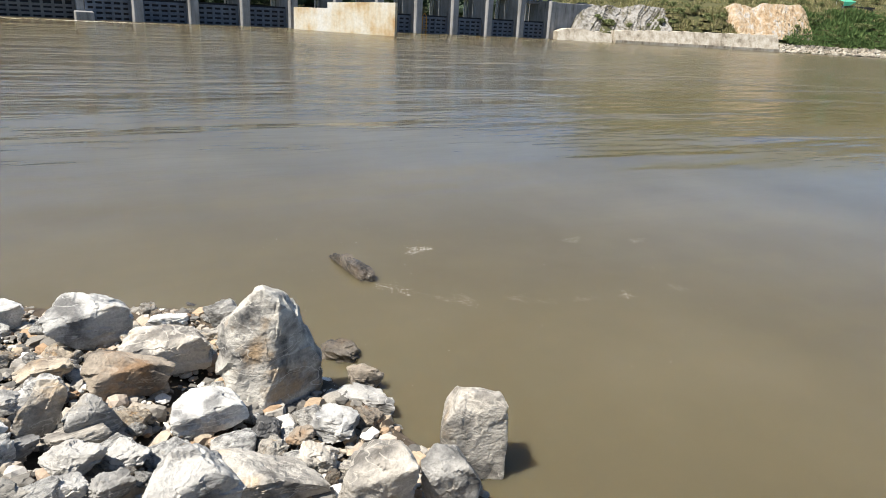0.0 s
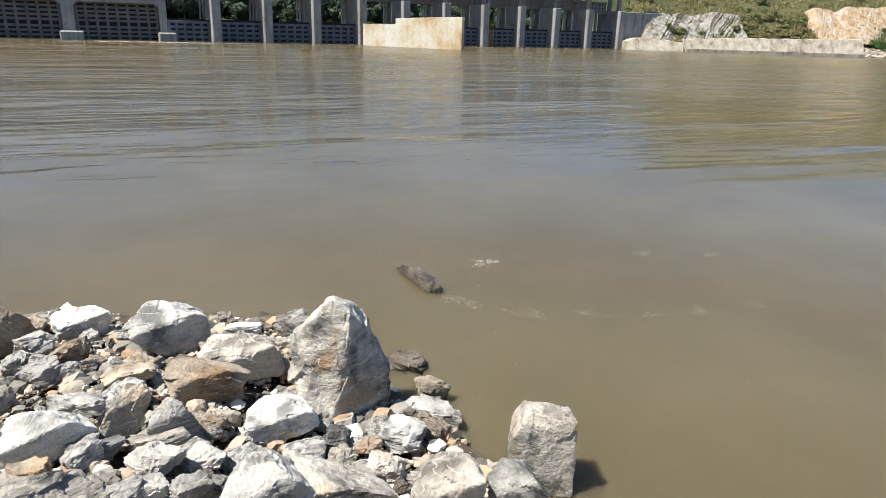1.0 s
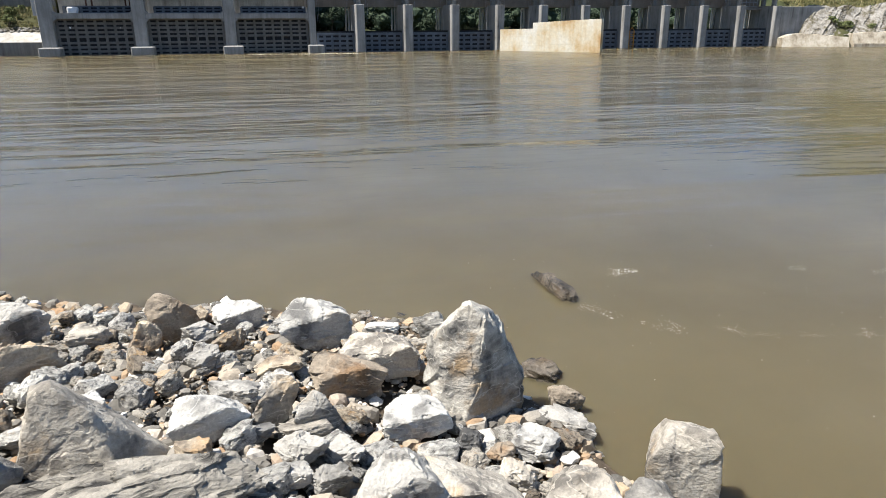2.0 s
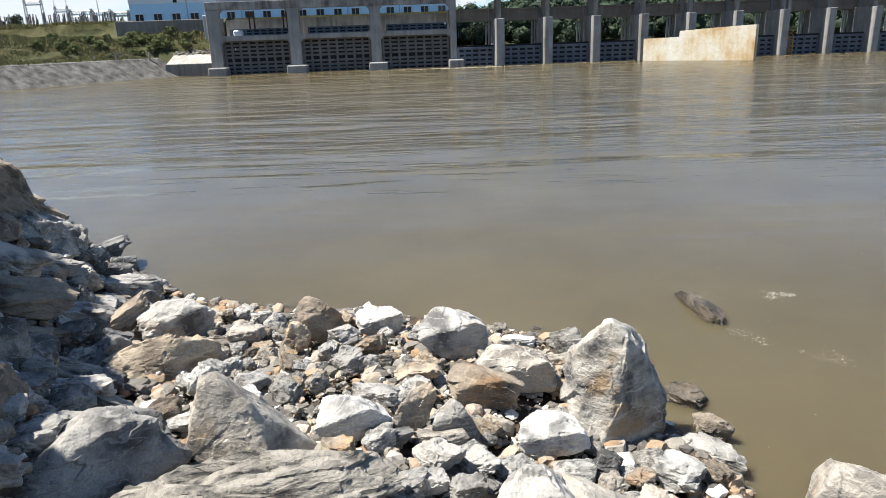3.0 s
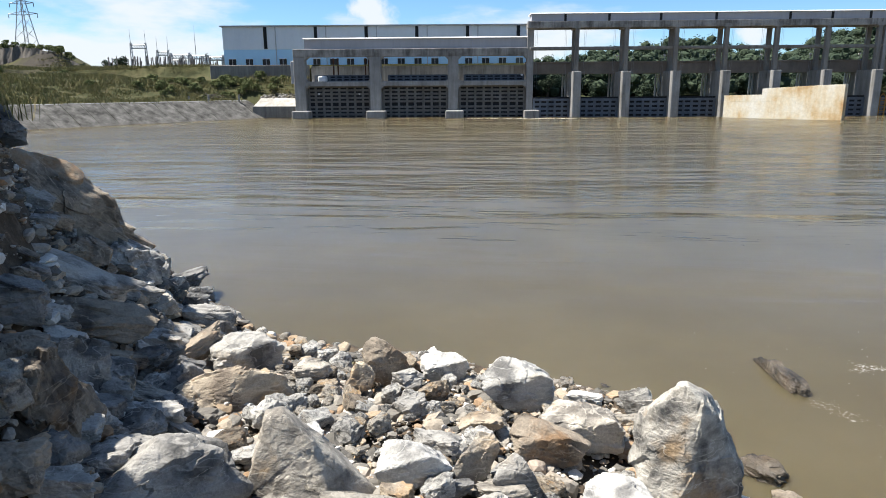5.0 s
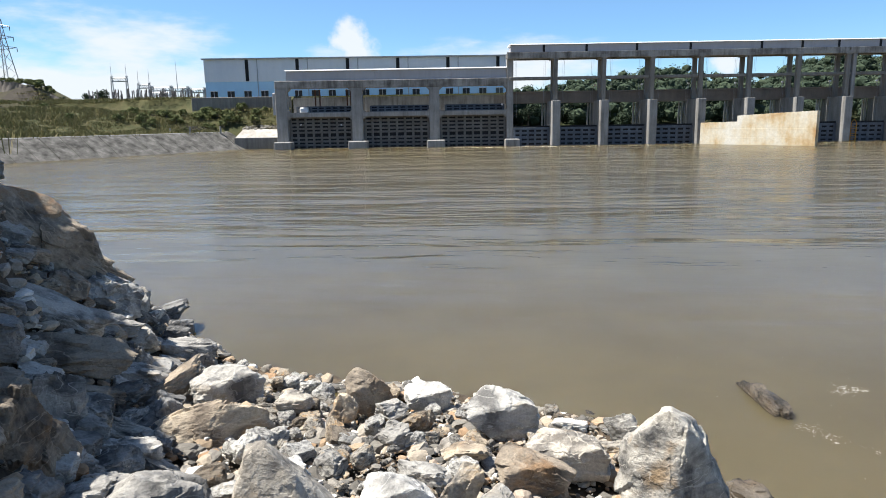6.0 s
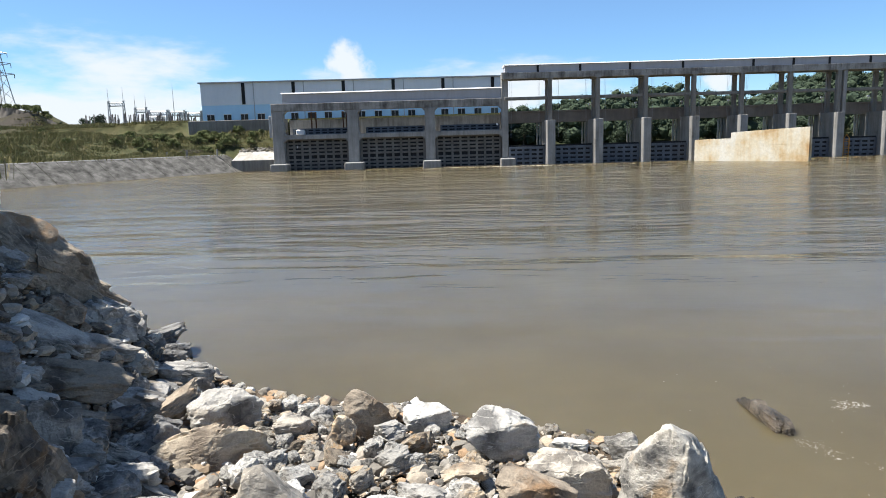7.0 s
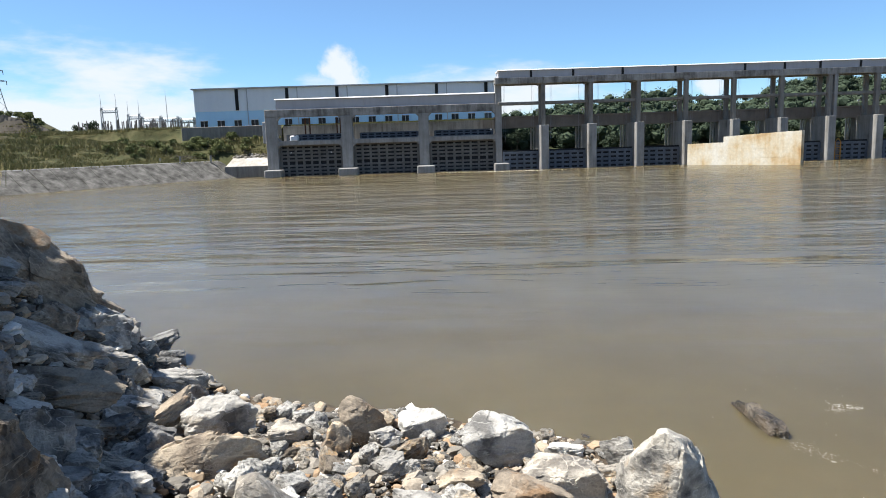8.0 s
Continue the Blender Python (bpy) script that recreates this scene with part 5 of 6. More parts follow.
def build_grass():
    pts = scatter(5200, 41, west_slope, -105, -32, 62, 125)
    grass_field("bank_grass", pts, 0.55, 0.46, 300000, 0.06, BLADE, "tall dry green-brown grass on the basin slope", 42)
    pts = scatter(2600, 43, east_crest, 80, 200, 60, 150)
    grass_field("crest_grass", pts, 0.6, 0.7, 90000, 0.1, BLADE, "dry yellow-green grass on the crest of the far bank", 44)
    pts = scatter(420, 45, east_gap, 80, 130, 80, 110)
    grass_field("gap_grass", pts, 0.5, 0.6, 26000, 0.09, BLADE, "dry grass and weeds between the rock faces", 46)
    pts = scatter(3800, 47, east_green, 110, 200, 50, 110)
    grass_field("slope_grass", pts, 0.6, 0.75, 110000, 0.11, BLADE_GREEN, "thick dark green grass on the far bank slope", 48)
    rng = random.Random(12)
    bushes = [((-46, -32.6), (104.9, 109), 26), ((-56, -40), (95, 108), 24), ((-105, -86), (126.2, 128.5), 26), ((-86.5, -79.5), (125.8, 128), 16), ((-99, -93), (145, 158), 8), ((-80, -58), (78, 110), 5)]
    first = None
    for (x0, x1), (y0, y1), count in bushes:
        for k in range(count):
            x, y = rng.uniform(x0, x1), rng.uniform(y0, y1)
            if not west_slope(np.array([x]), np.array([y]))[0]:
                continue
            m = pose(x, y, ground_at(x, y), 0, 0, rng.uniform(0, 360)) @ Matrix.Scale(rng.uniform(0.35, 0.95), 4)
            if first is None:
                first = thing("bush", (0, 0, 0), "low leafy green bush on the grassy slope", "bush", "slope bushes")
                lobes, sizes = crown_lobes(random.Random(3), 1.5, 1.2, 8)
                v, f = leaf_cloud(lobes, sizes, 700, 0.13, 51)
                stems = Shape()
                for c in lobes:
                    stems.bar((0, 0, -0.3), c, 0.04, 5, 0.01)
                part("stems", stems, BARK, first)
                part("leaves", array_mesh("leaves", v, f, LEAF_LIGHT), LEAF_LIGHT, first)
                first.matrix_basis = m
            else:
                copy_thing(first, m).matrix_basis = m
    rng = random.Random(15)
    spots = [(rng.uniform(6, 100), rng.uniform(7.2, 26)) for k in range(50)] + [(rng.uniform(3, 26), rng.uniform(2.7, 3.6)) for k in range(9)]
    spots += [(rng.uniform(24, 37), rng.uniform(2.8, 7)) for k in range(16)] + [(rng.uniform(50, 80), rng.uniform(2, 7.5)) for k in range(26)]
    for s, e in spots:
        x, y = EAST.x + EAST_U.x * s + EAST_N.x * e, EAST.y + EAST_U.y * s + EAST_N.y * e
        m = pose(x, y, ground_at(x, y) - 0.1, 0, 0, rng.uniform(0, 360)) @ Matrix.Scale(rng.uniform(0.35, 1.0), 4)
        copy_thing(first, m).matrix_basis = m
    t = build_tree(6.0, 2.6, 61, 1500, LEAF_DARK, 0.2, "small dark green tree beside the switchyard", "yard trees")
    t.matrix_basis = pose(-99.9, 166, 8.0) @ Matrix.Scale(0.7, 4)
    for x, y, s in ((-96.3, 166, 0.8), (-98.2, 168, 0.4), (-94.8, 165, 0.4), (-83.0, 129, 0.26), (-81.8, 128.4, 0.2)):
        m = pose(x, y, ground_at(x, y) - 0.2, 0, 0, x * 7) @ Matrix.Scale(s, 4)
        copy_thing(t, m).matrix_basis = m
    # weathered posts left over in the grass
    rng = random.Random(19)
    for x, y, h in ((-43.5, 97.0, 1.1), (-40.6, 101.2, 1.3), (-46.2, 96.4, 0.7)):
        post = thing("wooden_post", (x, y, ground_at(x, y)), "short weathered grey post standing in the grass", "post", "slope posts")
        part("shaft", Shape().bar((0, 0, -0.3), (rng.uniform(-0.1, 0.1), 0, h), 0.16, 7, 0.13), CONCRETE, post)


build_woods()
build_grass()


# ---- stones of the near bank ----
def ball(level):
    bm = bmesh.new()
    bmesh.ops.create_icosphere(bm, subdivisions=level, radius=1.0)
    v = np.array([p.co for p in bm.verts])
    f = np.array([[q.index for q in face.verts] for face in bm.faces])
    bm.free()
    return v / np.linalg.norm(v, axis=1, keepdims=True), f


BALLS = {k: ball(k) for k in (1, 2, 4, 5, 6)}


def broken(style, seed, level, rough=1.0, cuts=()):
    """A broken stone in the unit box: a ball cut by planes, with bedding steps and chipped faces."""
    rng = np.random.default_rng(seed)
    d, f = BALLS[level]
    normals, reach = [], []

    def cut(n, r):
        n = np.asarray(n, float)
        normals.append(n / np.linalg.norm(n))
        reach.append(r)
    j = lambda s: rng.normal(0, s, 3)
    if style in ("block", "slab"):
        for axis in np.vstack([np.eye(3), -np.eye(3)]):
            cut(axis + j(0.16), rng.uniform(0.80, 0.98))
        for k in range(11 if style == "block" else 9):
            cut(rng.normal(size=3) * (1, 1, 0.8 if style == "block" else 0.35), rng.uniform(0.90, 1.16))
    elif style == "spike":
        cut((0, 0, -1), 0.75)
        turn = rng.uniform(0, 6.28)
        for k in range(5):
            a = turn + k * 1.257 + rng.normal(0, 0.22)
            cut((math.cos(a), math.sin(a), rng.uniform(0.28, 0.62)), rng.uniform(0.5, 0.7))
        for k in range(8):
            cut(rng.normal(size=3), rng.uniform(0.72, 0.95))
    elif style == "wedge":
        cut((0, 0, -1), 0.6)
        cut((-0.85, 0.1, 0.45), 0.72)
        cut((0.6, 0.1, 0.7), 0.70)
        cut((0.1, -1, 0.45), 0.66)
        cut((0, 1, 0.1), 0.7)
        cut((1, -0.3, 0.05), 0.85)
        cut((-0.1, 0.1, 1), 0.82)
        for k in range(9):
            cut(rng.normal(size=3), rng.uniform(0.80, 0.98))
    elif style == "hewn":
        for nx, ny, nz, r in cuts:
            cut((nx, ny, nz), r)
        for k in range(6):
            cut(rng.normal(size=3), rng.uniform(0.95, 1.12))
    else:
        for k in range(21):
            cut(rng.normal(size=3), rng.uniform(0.76, 1.0))
        cut((0, 0, 1), 0.85)
        cut((0, 0, -1), 0.8)
    dots = d @ np.array(normals).T
    r = np.where(dots > 0.04, np.array(reach) / np.maximum(dots, 0.04), 9.0)
    r = np.sort(r, axis=1)
    r = np.minimum(r[:, 0] - 0.03 * np.exp(-(r[:, 1] - r[:, 0]) / 0.05), 1.5)
    p = d * r[:, None]
    # chipped facets: patches pushed in or out and tilted on their own
    if level > 3:
        for many, deep, tilt in ((34, 0.035, 0.16), (150, 0.013, 0.12)):
            seeds = rng.normal(size=(many, 3))
            seeds /= np.linalg.norm(seeds, axis=1, keepdims=True)
            cell = np.argmax((d + lattice(d * 5 + seed, seed + 7)[:, None] * 0.05) @ seeds.T, axis=1)
            lift = rng.normal(0, deep, many)[cell] + ((d - seeds[cell]) * rng.normal(0, tilt, (many, 3))[cell]).sum(1)
            p = p * (1 + rough * (0.5 if style == "hewn" else 0.85) * lift)[:, None]
    bed = rng.normal(size=3) * (0.5, 0.5, 1.0)
    bed /= np.linalg.norm(bed)
    along = p @ bed
    q = p + bed * along[:, None] * 3.0 + seed
    n1 = lattice(q * 1.6, seed) * 0.06 + lattice(p * 4.3 + seed, seed + 1) * 0.032 + lattice(p * 9.0 + bed * along[:, None] * 9, seed + 2) * 0.024 + lattice(p * 21.0, seed + 5) * 0.009
    step = np.floor(along * 6 + lattice(p * 2.2 + seed, seed + 3) * 1.2)
    n2 = np.sin(step * 12.9898 + seed) * 0.012
    p = p * (1 + rough * (0.75 if style == "hewn" else 1.0) * (n1 + n2))[:, None]
    lo, hi = p.min(0), p.max(0)
    return (p - (lo + hi) / 2) / ((hi - lo) / 2), f


WORDS = {"white": "pale grey-white", "grey": "grey", "beige": "pale beige", "ochre": "ochre-stained", "brown": "brown", "dark": "dark grey", "banded": "streaked dark grey", "patchy": "ochre-and-grey patched", "slate": "slate-grey", "wet": "dark wet"}
SHAPES = {"block": "blocky", "slab": "flat slab of", "spike": "pointed upright", "wedge": "wedge-shaped", "hewn": "large angular", "round": "rough rounded"}
PLACED = []


def stone(x, y, size, style, tone, seed, turn=0.0, tilt=(0.0, 0.0), sink=0.14, name="boulder", where="on the stony river bank", level=5, zc=None, cuts=(), rough=1.0):
    """One stone standing on the bank at x, y: width, depth and height in metres, turned and tilted in degrees."""
    v, f = broken(style, seed, level, rough, cuts)
    half = np.array(size) / 2
    v = v * half
    base = max(float(land(np.array([x]), np.array([y]), False)[0]), -0.25) if zc is None else zc
    me = array_mesh(name, v, f, ROCK[tone], 24)
    ob = new(name, me)
    ob.matrix_basis = pose(x, y, base + half[2] * (1 - 2 * sink), tilt[0], tilt[1], turn)
    what = "rock" if style == "slab" else "boulder"
    tagged(ob, f"{WORDS[tone]} {SHAPES[style]} {what} {where}", "rock", "bank rocks")
    PLACED.append((x, y, max(size[0], size[1]) / 2))
    return ob


stone(-1.59, 8.14, (0.62, 0.50, 0.65), "hewn", "brown", 101, 11, (0, 0), 0.10, cuts=((0.32, 0.32, 0.95, 0.76), (0.59, 0.32, 0.81, 0.55), (0.95, 0.32, 0.32, 0.79), (0.64, 0.12, -0.77, 1.02), (-0.32, 0.12, -0.95, 0.82), (-0.98, 0.12, -0.20, 0.90), (-0.83, 0.32, 0.55, 1.05), (0.22, -1, -0.05, 0.62), (-0.10, -0.6, 0.80, 0.74), (0.00, 1, 0.10, 0.75), (0.00, 0.6, 0.80, 0.85)))
stone(0.13, 7.71, (0.91, 0.73, 0.62), "hewn", "white", 102, -2, (0, 0), 0.10, level=6, cuts=((0.24, 0.32, 0.97, 0.85), (0.57, 0.32, 0.82, 0.68), (0.99, 0.12, 0.12, 0.92), (0.62, 0.12, -0.78, 1.09), (-0.10, 0.12, -1.00, 0.95), (-0.77, 0.12, -0.64, 0.68), (-0.89, 0.12, -0.45, 0.76), (-0.81, 0.32, 0.58, 0.99), (0.22, -1, -0.05, 0.62), (-0.10, -0.6, 0.80, 0.74), (0.00, 1, 0.10, 0.75), (0.00, 0.6, 0.80, 0.85)))
stone(-0.85, 8.50, (0.68, 0.48, 0.38), "hewn", "white", 103, 5, (0, 0), 0.10, cuts=((-0.71, 0.32, 0.71, 0.99), (0.11, 0.32, 0.99, 0.95), (0.81, 0.32, 0.58, 0.93), (0.98, 0.12, -0.20, 0.94), (0.20, 0.12, -0.98, 0.94), (-0.71, 0.12, -0.71, 0.85), (-0.97, 0.12, -0.24, 0.87), (0.22, -1, -0.05, 0.62), (-0.10, -0.6, 0.80, 0.74), (0.00, 1, 0.10, 0.75), (0.00, 0.6, 0.80, 0.85)))
stone(-1.86, 7.69, (0.42, 0.25, 0.37), "wedge", "ochre", 104, 13, (0, 0), 0.10)
stone(-2.49, 7.81, (0.54, 0.38, 0.30), "block", "beige", 105, 17, (0, 0), 0.10)
stone(-1.26, 7.82, (0.43, 0.34, 0.27), "round", "grey", 106, 9, (0, 0), 0.10)
stone(-1.08, 6.81, (0.41, 0.33, 0.26), "block", "grey", 107, 38, (0, 0), 0.10)
stone(-0.29, 6.64, (0.54, 0.38, 0.17), "slab", "ochre", 108, 12, (0, 0), 0.10, name="rock")
stone(0.80, 6.65, (0.88, 0.62, 0.49), "hewn", "beige", 109, -8, (0, 0), 0.10, level=6, cuts=((-0.88, 0.32, 0.47, 1.07), (0.17, 0.32, 0.99, 0.83), (0.44, 0.32, 0.90, 0.76), (0.89, 0.32, 0.45, 0.85), (0.99, 0.12, -0.12, 1.00), (-0.14, 0.12, -0.99, 0.76), (-0.55, 0.12, -0.83, 0.55), (-0.89, 0.12, -0.45, 0.72), (0.22, -1, -0.05, 0.62), (-0.10, -0.6, 0.80, 0.74), (0.00, 1, 0.10, 0.75), (0.00, 0.6, 0.80, 0.85)))
stone(0.42, 6.19, (0.81, 0.49, 0.45), "hewn", "brown", 110, -5, (0, 0), 0.10, cuts=((-0.45, 0.32, 0.89, 1.16), (0.51, 0.32, 0.86, 0.55), (0.45, 0.32, 0.89, 0.54), (1.00, 0.12, -0.07, 0.99), (0.74, 0.12, -0.68, 1.05), (-0.12, 0.12, -0.99, 0.93), (-0.83, 0.12, -0.55, 0.75), (-0.99, 0.12, -0.12, 0.89), (0.22, -1, -0.05, 0.62), (-0.10, -0.6, 0.80, 0.74), (0.00, 1, 0.10, 0.75), (0.00, 0.6, 0.80, 0.85)))
stone(1.56, 7.56, (0.41, 0.14, 0.46), "slab", "grey", 112, -32, (0, -20), 0.10, name="rock")
stone(-0.85, 5.38, (0.69, 0.48, 0.38), "hewn", "white", 113, 8, (0, 0), 0.10, cuts=((-0.51, 0.32, 0.86, 1.17), (0.48, 0.32, 0.88, 0.59), (0.77, 0.32, 0.64, 0.64), (0.95, 0.12, -0.32, 1.01), (0.27, 0.12, -0.96, 0.99), (-0.49, 0.12, -0.87, 0.83), (-0.93, 0.12, -0.37, 0.93), (-1.00, 0.12, 0.07, 1.00), (0.22, -1, -0.05, 0.62), (-0.10, -0.6, 0.80, 0.74), (0.00, 1, 0.10, 0.75), (0.00, 0.6, 0.80, 0.85)))
stone(-0.69, 5.95, (0.52, 0.26, 0.16), "slab", "grey", 114, -4, (0, 4), 0.10, name="rock")
stone(-0.29, 5.57, (0.42, 0.23, 0.52), "hewn", "beige", 115, 2, (0, 0), 0.10, cuts=((-0.81, 0.32, 0.59, 0.51), (0.16, 0.32, 0.99, 1.00), (0.89, 0.32, 0.45, 1.03), (0.86, 0.12, -0.51, 0.70), (0.32, 0.12, -0.95, 0.79), (-0.71, 0.12, -0.71, 1.06), (0.22, -1, -0.05, 0.62), (-0.10, -0.6, 0.80, 0.74), (0.00, 1, 0.10, 0.75), (0.00, 0.6, 0.80, 0.85)))
stone(0.08, 5.44, (0.43, 0.30, 0.44), "hewn", "grey", 116, -2, (0, 0), 0.10, cuts=((-0.71, 0.32, 0.71, 0.92), (0.51, 0.32, 0.86, 0.70), (0.85, 0.32, 0.52, 0.54), (0.89, 0.12, -0.45, 1.16), (-0.00, 0.12, -1.00, 1.00), (-0.62, 0.12, -0.78, 0.78), (-0.99, 0.32, 0.16, 0.95), (0.22, -1, -0.05, 0.62), (-0.10, -0.6, 0.80, 0.74), (0.00, 1, 0.10, 0.75), (0.00, 0.6, 0.80, 0.85)))
stone(-0.05, 5.32, (0.52, 0.26, 0.16), "slab", "beige", 117, -5, (0, 0), 0.10, name="rock")
stone(1.01, 5.45, (0.66, 0.53, 0.37), "hewn", "white", 118, -11, (0, 0), 0.10, cuts=((-0.64, 0.32, 0.77, 1.02), (0.10, 0.32, 1.00, 0.96), (0.57, 0.32, 0.82, 0.79), (0.97, 0.32, 0.24, 0.87), (0.95, 0.12, -0.32, 1.08), (-0.00, 0.12, -1.00, 1.00), (-0.94, 0.12, -0.35, 0.91), (-0.99, 0.12, -0.14, 0.92), (0.22, -1, -0.05, 0.62), (-0.10, -0.6, 0.80, 0.74), (0.00, 1, 0.10, 0.75), (0.00, 0.6, 0.80, 0.85)))
stone(-2.46, 6.07, (0.31, 0.25, 0.30), "round", "white", 120, 21, (0, 0), 0.10)
stone(-3.53, 8.29, (0.98, 0.59, 0.54), "hewn", "grey", 123, 23, (0, 0), 0.10, cuts=((-0.71, 0.32, 0.71, 0.99), (0.22, 0.32, 0.98, 0.89), (0.85, 0.32, 0.53, 0.85), (0.99, 0.12, -0.14, 0.99), (-0.09, 0.12, -1.00, 0.62), (-0.50, 0.12, -0.87, 0.62), (-0.99, 0.12, -0.16, 0.92), (0.22, -1, -0.05, 0.62), (-0.10, -0.6, 0.80, 0.74), (0.00, 1, 0.10, 0.75), (0.00, 0.6, 0.80, 0.85)))
stone(-3.38, 5.32, (0.54, 0.43, 0.30), "block", "grey", 130, 52, (0, 0), 0.10)
stone(-3.09, 4.37, (0.47, 0.38, 0.26), "block", "grey", 138, 35, (0, 0), 0.10, where="on the steep shaded bank")
stone(-4.55, 5.47, (0.66, 0.40, 0.40), "slab", "dark", 172, 29, (0, 18), 0.10, name="rock", where="on the steep shaded bank")
stone(-5.39, 10.65, (0.51, 0.36, 0.32), "slab", "dark", 177, 27, (0, 4), 0.10, name="rock", where="on the steep shaded bank")
stone(-7.45, 10.18, (0.58, 0.52, 0.40), "round", "dark", 180, 56, (0, 14), 0.10, where="on the steep shaded bank")
stone(-3.98, 4.78, (0.50, 0.45, 0.28), "slab", "brown", 181, 59, (10, 14), 0.10, name="rock", where="on the steep shaded bank")
stone(2.63, 3.87, (0.51, 0.41, 0.56), "hewn", "grey", 140, -32, (0, 0), 0.10, cuts=((-0.83, 0.32, 0.55, 1.05), (0.27, 0.32, 0.96, 0.80), (0.78, 0.32, 0.62, 0.58), (0.99, 0.32, 0.16, 0.85), (0.45, 0.12, -0.89, 1.16), (-0.07, 0.12, -1.00, 0.95), (-0.99, 0.12, -0.15, 0.93), (0.22, -1, -0.05, 0.62), (-0.10, -0.6, 0.80, 0.74), (0.00, 1, 0.10, 0.75), (0.00, 0.6, 0.80, 0.85)))
stone(2.04, 4.03, (0.64, 0.58, 0.56), "hewn", "beige", 141, -25, (0, 0), 0.10, cuts=((-0.96, 0.32, 0.29, 0.79), (-0.58, 0.32, 0.81, 0.73), (-0.16, 0.32, 0.99, 0.89), (0.83, 0.32, 0.55, 1.05), (1.00, 0.12, -0.08, 0.96), (0.37, 0.12, -0.93, 1.08), (-0.00, 0.12, -1.00, 1.00), (-0.89, 0.12, -0.45, 1.16), (0.22, -1, -0.05, 0.62), (-0.10, -0.6, 0.80, 0.74), (0.00, 1, 0.10, 0.75), (0.00, 0.6, 0.80, 0.85)))
stone(1.72, 4.55, (0.42, 0.34, 0.23), "block", "beige", 142, -9, (0, 5), 0.10)
stone(2.58, 5.52, (0.68, 0.34, 0.24), "slab", "grey", 143, -44, (0, 3), 0.10, name="rock")
stone(2.04, 5.04, (0.46, 0.37, 0.26), "block", "white", 144, -30, (0, 0), 0.10)
stone(2.73, 5.95, (0.42, 0.34, 0.33), "round", "brown", 145, -23, (0, 0), 0.10, zc=-0.05)
stone(2.70, 6.68, (0.53, 0.37, 0.29), "block", "wet", 146, -41, (0, 6), 0.10, where="standing in the shallow water", zc=-0.10)
stone(3.84, 9.20, (0.28, 1.30, 0.36), "round", "wet", 147, 8, (0, -10), 0.10, where="standing in the shallow water", zc=-0.12)
stone(1.13, 4.32, (1.13, 0.62, 0.36), "hewn", "beige", 148, -13, (0, 0), 0.10, cuts=((-0.55, 0.32, 0.83, 1.22), (0.45, 0.32, 0.89, 0.58), (0.77, 0.32, 0.64, 0.37), (0.98, 0.32, 0.20, 0.78), (-0.00, 0.12, -1.00, 1.00), (-0.85, 0.12, -0.52, 0.52), (-0.93, 0.12, -0.37, 0.63), (0.22, -1, -0.05, 0.62), (-0.10, -0.6, 0.80, 0.74), (0.00, 1, 0.10, 0.75), (0.00, 0.6, 0.80, 0.85)))
stone(0.65, 4.25, (0.75, 0.60, 0.56), "hewn", "grey", 149, -7, (0, 0), 0.10, cuts=((-0.88, 0.32, 0.48, 0.78), (-0.24, 0.32, 0.97, 0.97), (0.78, 0.32, 0.62, 0.62), (0.98, 0.32, 0.20, 0.78), (-0.00, 0.12, -1.00, 1.00), (-1.00, 0.12, 0.00, 1.00), (0.22, -1, -0.05, 0.62), (-0.10, -0.6, 0.80, 0.74), (0.00, 1, 0.10, 0.75), (0.00, 0.6, 0.80, 0.85)))
stone(-0.08, 4.94, (0.46, 0.37, 0.26), "round", "grey", 150, 3, (0, 0), 0.10)
stone(0.29, 4.96, (0.35, 0.28, 0.19), "block", "grey", 151, -2, (0, 0), 0.10)
stone(1.43, 5.16, (0.30, 0.24, 0.17), "wedge", "dark", 152, -14, (0, 0), 0.10)
stone(1.69, 4.97, (0.28, 0.22, 0.16), "round", "brown", 153, -17, (0, 0), 0.10)
stone(-0.93, 4.86, (0.32, 0.26, 0.22), "block", "ochre", 154, 0, (0, 0), 0.10)
stone(-2.70, 8.07, (0.22, 0.18, 0.12), "block", "ochre", 155, 18, (0, 0), 0.10)
stone(0.98, 7.93, (0.48, 0.24, 0.14), "slab", "white", 157, -6, (0, 0), 0.10, name="rock")
stone(-1.85, 5.53, (0.38, 0.30, 0.27), "block", "white", 159, 49, (0, 0), 0.10)
stone(-0.44, 5.27, (0.28, 0.20, 0.13), "slab", "dark", 160, 16, (0, 0), 0.10, name="rock")
stone(-0.13, 4.60, (0.30, 0.21, 0.17), "block", "grey", 161, 4, (0, 0), 0.10)
stone(0.15, 4.54, (0.32, 0.22, 0.18), "block", "grey", 162, 25, (0, 0), 0.10)
stone(-3.68, 4.45, (1.0, 0.95, 1.45), "round", "brown", 128, 42, (0, -11), 0.5, zc=1.50, level=6, where="on the steep shaded bank")
stone(-4.05, 5.60, (0.56, 0.30, 0.85), "slab", "grey", 129, 35, (-12, 14), 0.5, name="rock", zc=1.33, where="on the steep shaded bank")
stone(-6.72, 12.00, (1.9, 0.8, 0.36), "slab", "dark", 124, 33, (0, -9), 0.5, name="rock", zc=0.26, where="on the steep shaded bank")
